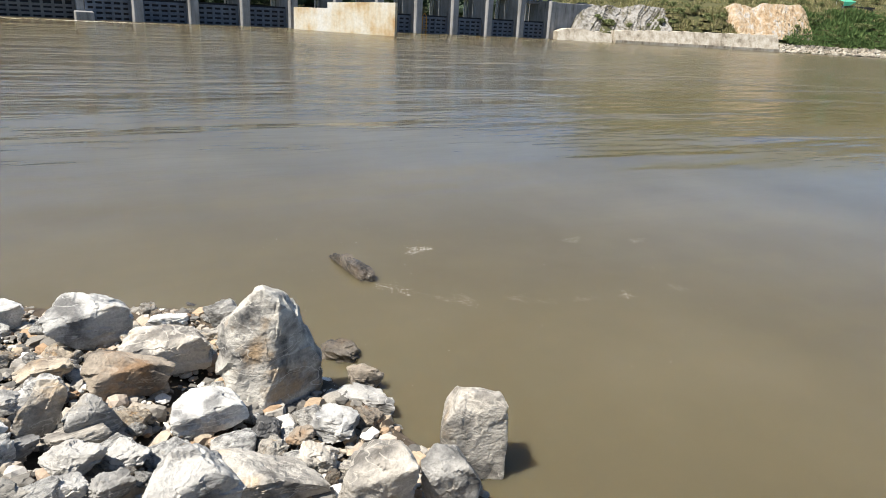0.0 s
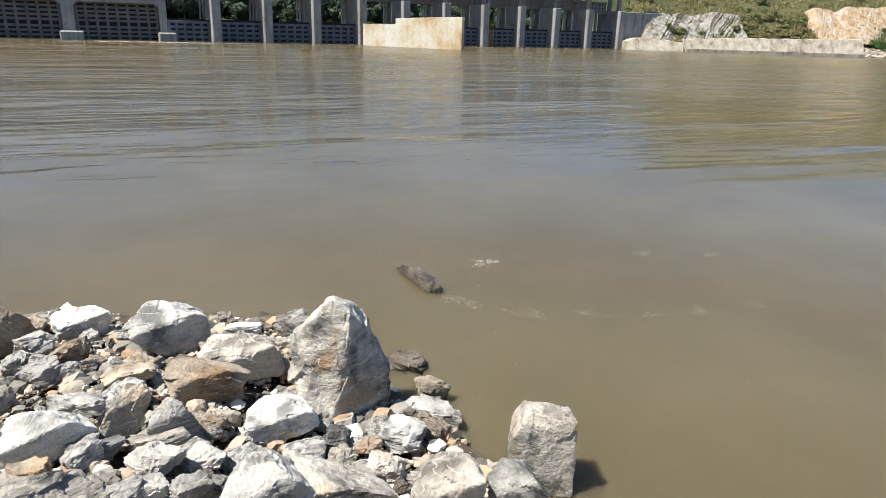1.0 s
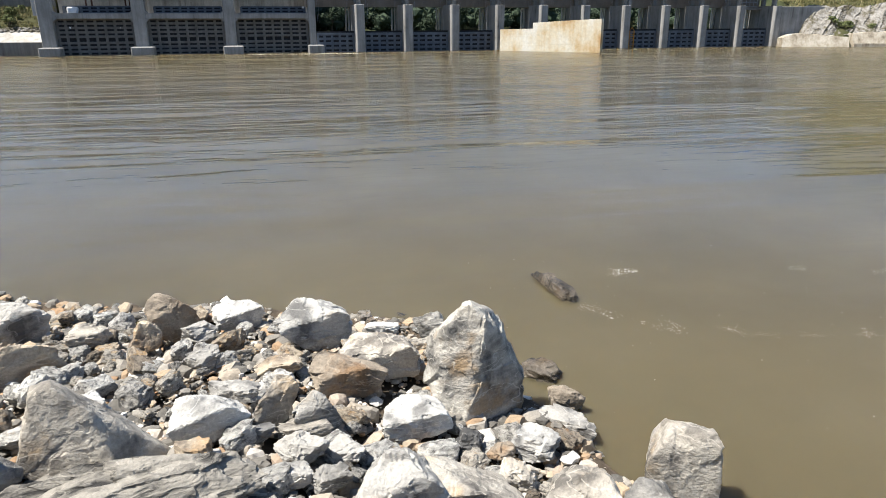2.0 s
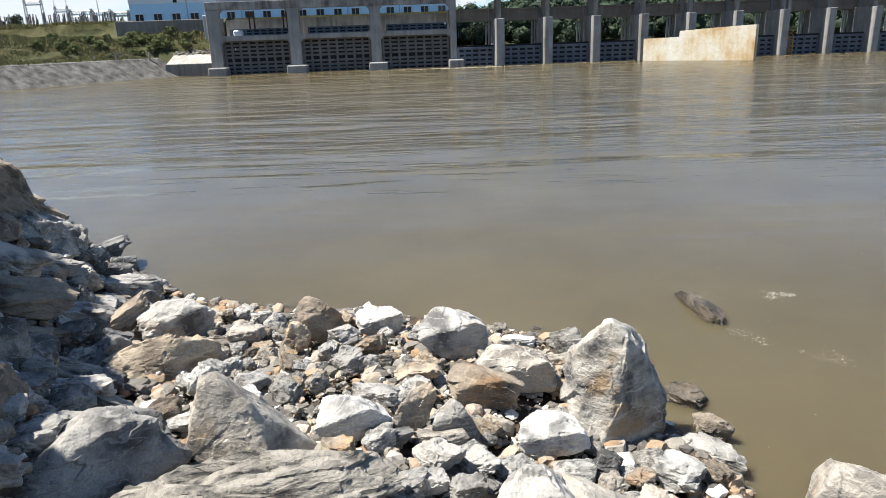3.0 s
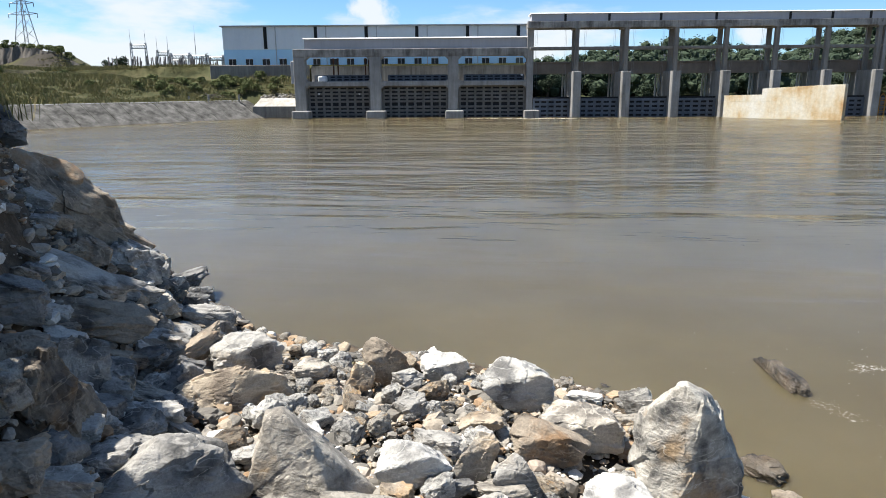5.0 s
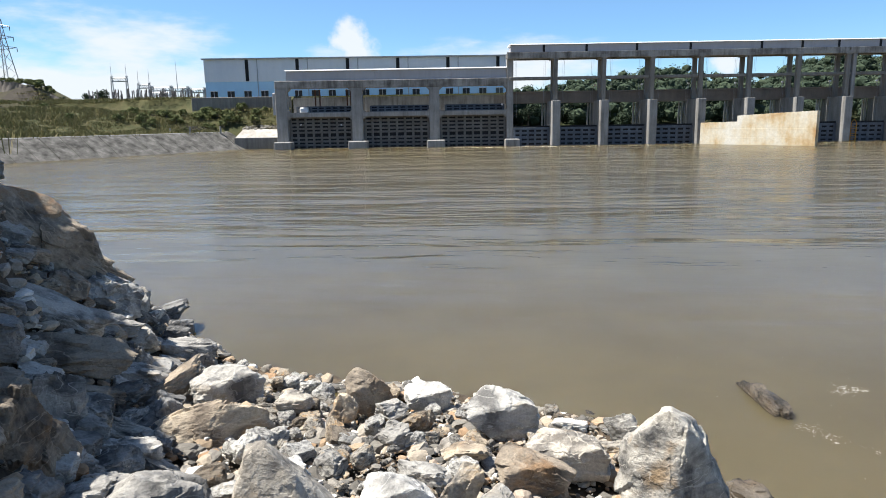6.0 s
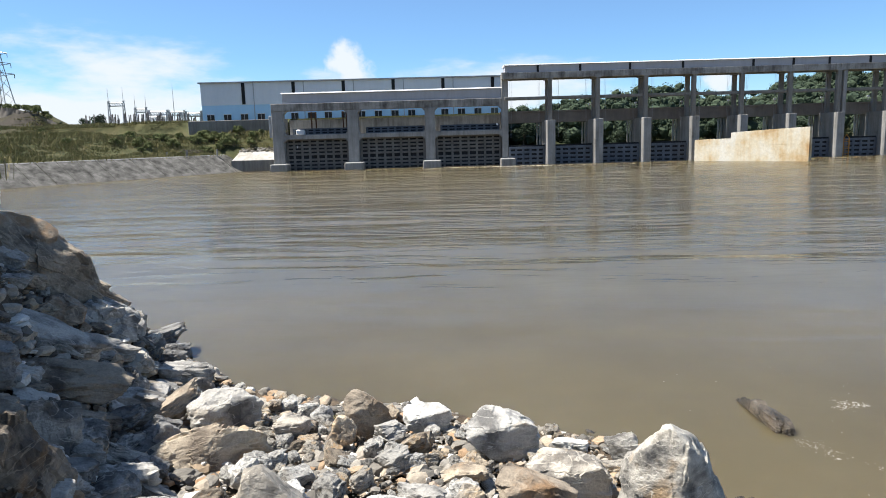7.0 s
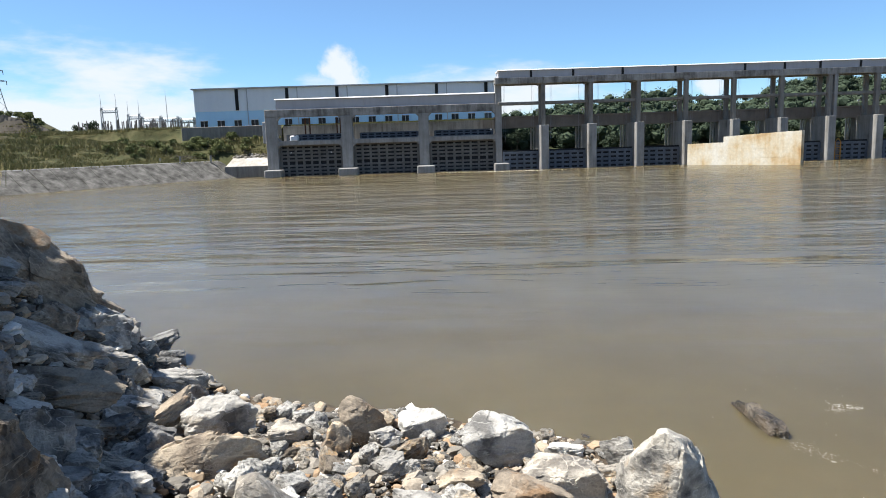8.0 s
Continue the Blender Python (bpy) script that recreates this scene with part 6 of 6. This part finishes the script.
stone(-3.20, 6.78, (1.50, 0.80, 0.84), "hewn", "ochre", 121, 25, (0, 0), 0.5, level=6, zc=0.54, cuts=((-0.80, 0.2, 0.60, 0.90), (-0.2, 0.3, 0.95, 0.92), (0.55, 0.3, 0.8, 0.95), (1, 0.1, 0.1, 0.98), (-1, 0.1, -0.1, 0.97), (0, 0, -1, 1), (0.22, -1, 0.15, 0.66), (-0.25, -0.8, 0.5, 0.74), (0, 1, 0.10, 0.75), (0, 0.6, 0.80, 0.85)))
stone(-4.30, 8.08, (1.20, 0.42, 0.34), "slab", "brown", 122, 28, (0, -26), 0.5, name="rock", zc=0.52)
stone(-6.92, 9.72, (2.15, 1.5, 1.2), "hewn", "brown", 710, 35, (0, 47), 0.5, level=6, zc=2.28, where="on the steep shaded bank", cuts=((-0.6, 0.1, 0.8, 1.05), (0.1, 0.2, 0.98, 0.9), (0.75, 0.1, 0.65, 0.95), (1, 0.1, 0, 0.97), (-1, 0, 0, 1), (0, 0, -1, 1), (0.25, -0.95, 0.1, 0.6), (-0.3, -0.85, 0.45, 0.66), (0, 1, 0, 0.8)))
stone(-6.02, 8.90, (0.62, 0.5, 0.48), "block", "brown", 711, 35, (0, 28), 0.5, zc=1.72, where="on the steep shaded bank")
stone(-5.95, 9.85, (0.95, 0.7, 0.88), "block", "white", 712, 30, (10, 18), 0.5, zc=1.28, where="on the steep shaded bank")
stone(-5.42, 7.50, (1.95, 0.75, 0.46), "slab", "grey", 713, 37, (6, 32), 0.5, name="rock", zc=1.78, where="on the steep shaded bank")
stone(-4.78, 6.90, (1.45, 0.66, 0.36), "slab", "brown", 714, 36, (14, 13), 0.5, name="rock", zc=1.47, where="on the steep shaded bank")
stone(-7.25, 11.05, (0.75, 0.6, 0.46), "slab", "brown", 715, 33, (0, 38), 0.5, name="rock", zc=1.86, where="on the steep shaded bank")
stone(-6.98, 11.20, (0.62, 0.5, 0.22), "slab", "ochre", 716, 30, (0, 30), 0.5, name="rock", zc=1.66, where="on the steep shaded bank")
stone(-6.85, 11.25, (0.85, 0.6, 0.50), "slab", "brown", 717, 36, (0, 42), 0.5, name="rock", zc=1.32, where="on the steep shaded bank")
stone(-5.95, 12.00, (0.56, 0.42, 0.40), "block", "dark", 718, 20, (0, 0), 0.5, zc=0.12, where="on the steep shaded bank")
stone(-5.00, 10.20, (1.0, 0.6, 0.46), "slab", "grey", 719, 26, (0, 10), 0.5, name="rock", zc=0.28, where="on the steep shaded bank")
stone(-4.02, 6.02, (0.52, 0.42, 0.40), "round", "grey", 720, 10, (0, 8), 0.5, zc=1.14, where="on the steep shaded bank")
stone(-3.82, 6.28, (0.95, 0.42, 0.36), "slab", "banded", 721, 34, (0, 24), 0.5, name="rock", zc=0.76, where="on the steep shaded bank")
stone(-3.50, 5.62, (0.70, 0.5, 0.5), "block", "grey", 722, 40, (0, 6), 0.5, zc=0.86, where="on the steep shaded bank")
stone(-3.62, 4.98, (0.46, 0.4, 0.36), "block", "grey", 723, 15, (0, 0), 0.5, zc=1.22, where="on the steep shaded bank")
stone(-5.50, 9.15, (0.75, 0.42, 0.24), "slab", "grey", 724, 28, (0, 14), 0.5, name="rock", zc=1.06, where="on the steep shaded bank")
stone(-5.32, 9.30, (0.62, 0.46, 0.32), "round", "beige", 725, 12, (0, 6), 0.5, zc=0.82, where="on the steep shaded bank")
stone(-4.66, 8.06, (0.95, 0.62, 0.44), "slab", "grey", 726, 30, (0, 22), 0.5, name="rock", zc=0.68, where="on the steep shaded bank")
stone(-4.30, 7.15, (0.56, 0.36, 0.18), "slab", "dark", 727, 30, (0, -8), 0.5, name="rock", zc=0.88, where="on the steep shaded bank")
stone(-3.36, 4.52, (0.34, 0.28, 0.22), "block", "grey", 730, 20, (4, 8), 0.16, where="on the steep shaded bank")
stone(-3.18, 4.8, (0.46, 0.34, 0.28), "block", "grey", 731, 44, (0, 12), 0.16, where="on the steep shaded bank")
stone(-3.62, 5.22, (0.4, 0.3, 0.2), "slab", "dark", 732, 30, (6, 18), 0.16, where="on the steep shaded bank", name="rock")
stone(-3.16, 3.98, (0.36, 0.3, 0.24), "wedge", "dark", 733, 10, (0, 10), 0.16, where="on the steep shaded bank")
stone(-2.98, 3.72, (0.44, 0.34, 0.24), "slab", "grey", 734, 38, (8, 16), 0.16, where="on the steep shaded bank", name="rock")
stone(-3.06, 3.44, (0.42, 0.36, 0.3), "block", "brown", 735, 24, (0, 8), 0.16, where="on the steep shaded bank")
stone(-3.42, 5.0, (0.3, 0.24, 0.16), "slab", "grey", 736, 52, (0, 20), 0.16, where="on the steep shaded bank", name="rock")
stone(-3.52, 4.75, (0.36, 0.28, 0.24), "block", "dark", 737, 8, (0, 6), 0.16, where="on the steep shaded bank")
stone(-2.92, 5.1, (0.42, 0.3, 0.18), "slab", "slate", 738, 28, (6, 10), 0.16, where="on the steep shaded bank", name="rock")
stone(1.68, 5.92, (1.06, 0.80, 1.34), "hewn", "patchy", 111, -17, (0, 0), 0.10, level=6, rough=0.9, cuts=((0.545, 0.05, 0.84, 0.84), (0.888, 0.05, 0.46, 0.66), (-0.676, 0.05, 0.737, 0.87), (-1, 0.1, 0.05, 0.97), (-0.60, 0.05, -0.80, 0.84), (0, 0, -1, 1), (1, 0.1, -0.1, 0.98), (0.66, -0.74, 0.06, 0.38), (-0.25, -0.92, 0.28, 0.46), (-0.86, -0.45, 0.22, 0.72), (0, 1, 0.10, 0.75), (0, 0.6, 0.80, 0.95)))
stone(3.08, 4.28, (0.62, 0.54, 1.05), "hewn", "beige", 139, -30, (4, 0), 0.10, where="standing in the shallow water", level=6, zc=-0.12, rough=0.45, cuts=((-0.97, 0.05, 0.22, 0.98), (0.06, 0.25, 0.97, 0.90), (0.97, 0.05, 0.20, 1.0), (0.72, 0.1, 0.69, 1.12), (1, 0.04, -0.08, 0.97), (0, 0, -1, 1), (-1, 0.04, 0.04, 0.96), (0.10, -0.97, 0.22, 0.78), (0, 1, 0.10, 0.8), (0, -0.55, 0.84, 0.98)))
stone(-2.80, 4.26, (1.70, 0.86, 0.74), "hewn", "grey", 126, 31, (0, 0), 0.35, level=6, cuts=((-0.80, 0.2, 0.58, 0.36), (0.60, 0.25, 0.77, 0.93), (1, 0.1, 0.1, 0.97), (0, 0, -1, 1), (0.35, -0.92, 0.18, 0.48), (-0.45, -0.75, 0.50, 0.50), (0.1, -0.6, 0.8, 0.72), (0, 1, 0.10, 0.75), (0.1, 0.6, 0.80, 0.9)))
stone(-1.40, 4.12, (2.20, 0.80, 0.44), "round", "banded", 127, 10, (8, 4), 0.16, name="rock", level=6)
stone(-1.66, 4.98, (1.12, 0.60, 0.86), "hewn", "beige", 119, 16, (0, 0), 0.22, level=6, rough=0.7, cuts=((-0.97, 0.05, 0.24, 0.93), (-0.3, 0.1, 0.95, 0.97), (0.76, 0.12, 0.64, 0.28), (0.95, 0.1, 0.3, 0.92), (0, 0, -1, 1), (-0.20, -0.92, 0.34, 0.42), (0.62, -0.66, 0.42, 0.40), (0, 1, 0.10, 0.75)))


def build_bank_rocks():
    """Larger broken rocks packed on the steep shaded bank."""
    rng = random.Random(55)
    made = 0
    while made < 84:
        y = rng.uniform(4.0, 12.5)
        toe = float(np.interp(y, [4, 5, 6.5, 8.5, 10.5, 12], [-2.7, -3.2, -3.8, -4.6, -5.1, -6.2]))
        up = rng.random()
        x = toe + 0.4 - up * 2.2
        w = rng.uniform(0.3, 0.85 - 0.3 * up)
        if any((x - a) ** 2 + (y - b) ** 2 < (0.55 * r + 0.33 * w) ** 2 for a, b, r in PLACED):
            w *= 0.6
            if any((x - a) ** 2 + (y - b) ** 2 < (0.5 * r + 0.3 * w) ** 2 for a, b, r in PLACED):
                made += 0.1
                continue
        style = rng.choice(["slab", "slab", "slab", "slab", "block", "wedge"])
        # the dark tones put part of the bank's shade into the stone colour
        tone = rng.choice(["grey", "dark", "brown", "grey", "dark", "grey"])
        h = w * (rng.uniform(0.3, 0.45) if style == "slab" else rng.uniform(0.55, 0.8))
        stone(x, y, (w, w * rng.uniform(0.6, 0.9), h), style, tone, 400 + int(made * 10), rng.uniform(18, 50), (rng.uniform(-8, 14), rng.uniform(14, 38)), 0.2, where="on the steep shaded bank")
        made += 1


def build_loose_stones():
    """Fist- to head-sized stones between the boulders, each a thing of its own."""
    rng = random.Random(77)
    tones = ["white"] * 7 + ["grey"] * 3 + ["beige"] * 5 + ["ochre"] * 2 + ["brown"]
    kinds = []
    for k in range(18):
        v, f = broken(rng.choice(["block", "slab", "round", "block", "wedge"]), 300 + k, 4)
        kinds.append((array_mesh("stone", v, f, ROCK[tones[k]], 24), tones[k]))
    made = 0
    while made < 300:
        x, y = rng.uniform(-6.4, 2.9), rng.uniform(3.0, 12.0)
        s = float(inland(np.array([x]), np.array([y]))[0])
        if s < 0.02:
            continue
        if any((x - a) ** 2 + (y - b) ** 2 < (r * 0.85) ** 2 for a, b, r in PLACED):
            continue
        size = 0.13 + 0.28 * rng.random() ** 1.9
        if s < 0.5:
            size *= 0.7
        size *= 1.0 + 0.8 * smooth(-2.6, -4.2, np.array(x + 0.35 * (y - 5)))
        me, tone = rng.choice(kinds)
        ob = new("stone", me)
        flat = rng.uniform(0.35, 0.75)
        z = ground_at(x, y)
        ob.matrix_basis = pose(x, y, z + size * flat * 0.10, rng.uniform(-16, 16), rng.uniform(-16, 16), rng.uniform(0, 360)) @ Matrix.Diagonal((size * 0.55, size * rng.uniform(0.3, 0.5), size * flat * 0.5, 1))
        tagged(ob, f"small {WORDS[tone]} broken stone among the boulders", "stone", "loose bank stones")
        PLACED.append((x, y, size * 0.5))
        made += 1


def stone_cloud(name, pts, low, high, power, level, mat, label, category, seed):
    rng = np.random.default_rng(seed)
    d, f = BALLS[level]
    n = len(pts)
    size = low + (high - low) * rng.random(n) ** power
    v = np.repeat(d[None], n, 0)
    v = np.sign(v) * np.abs(v) ** 0.8 * (1 + rng.normal(0, 0.13, (n, len(d), 1)))
    v = v * (size[:, None] * np.column_stack([np.ones(n), rng.uniform(0.55, 1.0, n), rng.uniform(0.3, 0.7, n)]))[:, None, :] * 0.5
    a, b = rng.uniform(0, 2 * np.pi, n), rng.normal(0, 0.3, n)
    ca, sa, cb, sb = np.cos(a), np.sin(a), np.cos(b), np.sin(b)
    x, y, z = v[..., 0], v[..., 1], v[..., 2]
    x, z = x * cb[:, None] + z * sb[:, None], z * cb[:, None] - x * sb[:, None]
    x, y = x * ca[:, None] - y * sa[:, None], x * sa[:, None] + y * ca[:, None]
    v = np.stack([x, y, z], -1) + pts[:, None, :]
    v[..., 2] += (size * 0.06)[:, None] - 0.03
    faces = (f[None] + (np.arange(n) * len(d))[:, None, None]).reshape(-1, 3)
    ob = new(name, array_mesh(name, v.reshape(-1, 3), faces, mat))
    return tagged(ob, label, category, kind="stuff")


def build_gravel():
    def near(x, y):
        open_patch = smooth(-3.0, -2.2, x) * smooth(0.9, 0.1, x) * smooth(5.0, 5.8, y)
        thin = np.abs(np.sin(x * 91.7 + y * 57.3) * 437.5) % 1.0
        return (inland(x, y) > -0.2) & (thin < 0.42 + 0.58 * open_patch)
    pts = scatter(11500, 81, near, -7.5, 3.1, 2.6, 12.5)
    pts[:, 2] -= 0.05 * smooth(0.2, 0.8, inland(pts[:, 0], pts[:, 1]))
    stone_cloud("gravel", pts, 0.02, 0.13, 2.2, 1, GRAVEL, "mixed grey, white and rusty gravel between the boulders", "gravel", 82)

    def packed(x, y):
        thin = np.abs(np.sin(x * 71.3 + y * 37.9) * 311.7) % 1.0
        return (inland(x, y) > 0.0) & (thin < 0.62)
    pts = scatter(3000, 83, packed, -7.0, 3.1, 2.8, 12.5)
    pts[:, 2] -= 0.05 * smooth(0.2, 0.8, inland(pts[:, 0], pts[:, 1]))
    stone_cloud("rubble", pts, 0.07, 0.30, 2.2, 2, GRAVEL, "broken grey rubble filling the gaps on the bank", "rubble", 84)
    # the rubble goes on over the bank underfoot and behind
    pts = scatter(5200, 89, packed, -7.0, 2.9, -6.0, 2.9)
    pts[:, 2] -= 0.03
    stone_cloud("bank_rubble", pts, 0.06, 0.34, 2.0, 1, GRAVEL, "broken grey rubble over the top of the bank", "rubble", 90)

    rng = np.random.default_rng(85)
    s, e = rng.uniform(44.8, 130, 2600), rng.uniform(-0.4, 1.3, 2600)
    pts = np.column_stack([EAST.x + EAST_U.x * s + EAST_N.x * e, EAST.y + EAST_U.y * s + EAST_N.y * e, 0.05 + 0.85 * (e + 0.4)])
    stone_cloud("riprap", pts, 0.35, 0.85, 1.0, 1, BANK_WALL, "pale broken riprap stones along the far waterline", "riprap", 86)


def build_apron_rubble():
    """Broken stone dumped between the apron and the grass, and a heap of brushwood beside it."""
    rng = np.random.default_rng(87)
    x, y = rng.uniform(-37.8, -31.7, 260), rng.uniform(0, 1, 260)
    pts = np.array([tuple(DAM @ Vector(q)) for q in zip(x, 104.3 + 1.7 * y, 2.95 + 0.75 * y)])
    stone_cloud("apron_rubble", pts, 0.25, 0.7, 1.3, 1, SLOPE_ROCK, "tan broken stones dumped above the concrete apron", "rubble", 88)
    heap = thing("brushwood_heap", (-44.5, 99.5, ground_at(-44.5, 99.5)), "heap of dead grey branches on the grassy slope", "brushwood")
    for k in range(16):
        a, h = rng.uniform(0, 6.28), rng.uniform(0.8, 2.0)
        p = Vector((rng.uniform(-1.6, 1.6), rng.uniform(-0.7, 0.7), 0.1 + 0.05 * k))
        part("branch", Shape().bar(p, p + Vector((h * math.cos(a), h * math.sin(a) * 0.5, rng.uniform(0.0, 0.5))), 0.07, 5, 0.03), BARK, heap)


build_bank_rocks()
build_loose_stones()
build_gravel()
build_apron_rubble()


# ---- in and on the shallow water ----
def build_shallows():
    """Drowned stones just under the surface, foam behind the wet rock and along the barrage."""
    for x, y, w, seed in ((2.95, 6.05, 0.75, 501), (3.25, 5.6, 1.0, 502), (0.95, 8.95, 0.5, 503), (1.45, 8.75, 0.4, 504), (2.75, 6.6, 0.5, 505)):
        stone(x, y, (w, w * 0.7, 0.3), "slab", "ochre" if seed == 502 else "wet", seed, seed * 17 % 90, (3, 4), 0.1, name="rock", where="drowned just under the muddy water", zc=-0.32 if seed == 502 else -0.265, level=4)
    rng = np.random.default_rng(91)

    def flecks(name, centres, sizes, label, drift=0.0):
        n = len(centres)
        v, f = [], []
        for (x, y), (a, b) in zip(centres, sizes):
            k = len(v)
            turn = drift + rng.uniform(-0.45, 0.45)
            for q in range(7):
                t = 2 * math.pi * q / 7
                r = rng.uniform(0.45, 1.0)
                px, py = a * r * math.cos(t), b * r * math.sin(t)
                v.append((x + px * math.cos(turn) - py * math.sin(turn), y + px * math.sin(turn) + py * math.cos(turn), 0.006))
            v.append((x, y, 0.006 + 0.25 * b))
            f += [(k + q, k + (q + 1) % 7, k + 7) for q in range(7)]
        ob = new(name, array_mesh(name, v, f, FOAM, 60))
        tagged(ob, label, "foam", kind="stuff")

    pts, siz = [], []
    trail = ((4.05, 8.35), (4.5, 7.75), (5.0, 7.4), (5.6, 7.1), (6.2, 6.6))

    def wisp(x, y, length, turn, thick):
        """A thin broken curl of foam made of many overlapping flecks."""
        bend, phase = rng.uniform(0.02, 0.07), rng.uniform(0, 6.28)
        for k in range(int(60 * length)):
            w = rng.uniform(-0.5, 0.5) * length
            side = bend * math.sin(phase + 9 * w) + rng.normal(0, 0.045)
            pts.append((x + w * math.cos(turn) - side * math.sin(turn), y + w * math.sin(turn) + side * math.cos(turn)))
            s = thick * rng.uniform(0.25, 1.0) * (1.1 - abs(w) / length * 1.6)
            siz.append((s * 1.7, s * 0.8))

    for k in range(15):
        u = 3.999 * rng.random() ** 1.9
        (ax, ay), (bx, by) = trail[int(u)], trail[int(u) + 1]
        w = u - int(u)
        wisp(ax + w * (bx - ax) + rng.normal(0, 0.03 + 0.07 * u), ay + w * (by - ay) + rng.normal(0, 0.03 + 0.07 * u), rng.uniform(0.25, 0.55), -0.6 + rng.uniform(-0.3, 0.3), 0.012)
    for cx, cy, n, thick in ((5.35, 9.6, 4, 0.022), (5.1, 9.45, 2, 0.012), (8.4, 9.1, 2, 0.012), (9.4, 8.6, 2, 0.012), (6.5, 6.9, 2, 0.014), (7.3, 6.7, 3, 0.014), (8.2, 6.6, 2, 0.012)):
        for k in range(n):
            wisp(cx + rng.normal(0, 0.12), cy + rng.normal(0, 0.06), rng.uniform(0.2, 0.5), rng.uniform(-0.4, 0.25), thick)
    for k in range(60):
        pts.append((rng.uniform(2.6, 9.0), rng.uniform(4.5, 11.5)))
        s = rng.uniform(0.003, 0.009)
        siz.append((s * 1.4, s))
    flecks("wake_foam", pts, siz, "flecks of white foam trailing from the wet rock", -0.35)
    pts, siz = [], []
    for k in range(150):
        pts.append((rng.normal(3.5, 5.5), 96.9 - abs(rng.normal(0, 0.7))))
        s = rng.uniform(0.05, 0.2)
        siz.append((s * 3, s * 0.5))
    flecks("toe_foam", pts, siz, "thin white foam along the foot of the barrage")


def build_crest_tuft():
    """Dry grass hanging over the top of the steep bank."""
    # dark tone chosen for the shade on this crest stone
    stone(-8.05, 9.75, (1.3, 1.1, 0.8), "round", "dark", 611, 20, (0, 10), 0.2, where="on the crest of the steep bank")
    rng = np.random.default_rng(93)
    n = 170
    base = np.column_stack([rng.normal(-8.0, 0.28, n), rng.normal(9.75, 0.28, n), np.full(n, ground_at(-8.05, 9.75) + 0.45)])
    h, a = rng.uniform(0.1, 0.3, (n, 1)), rng.uniform(0, 2 * np.pi, n)
    out = np.column_stack([np.cos(a), np.sin(a), np.zeros(n)])
    side = np.column_stack([-np.sin(a), np.cos(a), np.zeros(n)]) * 0.008
    up = np.array([0, 0, 1.0])
    mid, tip = base + out * h * 0.35 + up * h * 0.7, base + out * h * rng.uniform(0.7, 1.2, (n, 1)) + up * h * 0.6
    v = np.stack([base - side - up * 0.2, base + side - up * 0.2, mid + side, mid - side, tip + side * 0.2, tip - side * 0.2], 1).reshape(-1, 3)
    i = np.arange(n)[:, None] * 6
    f = np.concatenate([i + np.array([[0, 1, 2, 3]]), i + np.array([[3, 2, 4, 5]])])
    ob = new("grass_tuft", array_mesh("grass_tuft", v, f, BLADE))
    tagged(ob, "dry brown grass tuft on the crest of the bank", "grass", kind="stuff")


build_shallows()
build_crest_tuft()
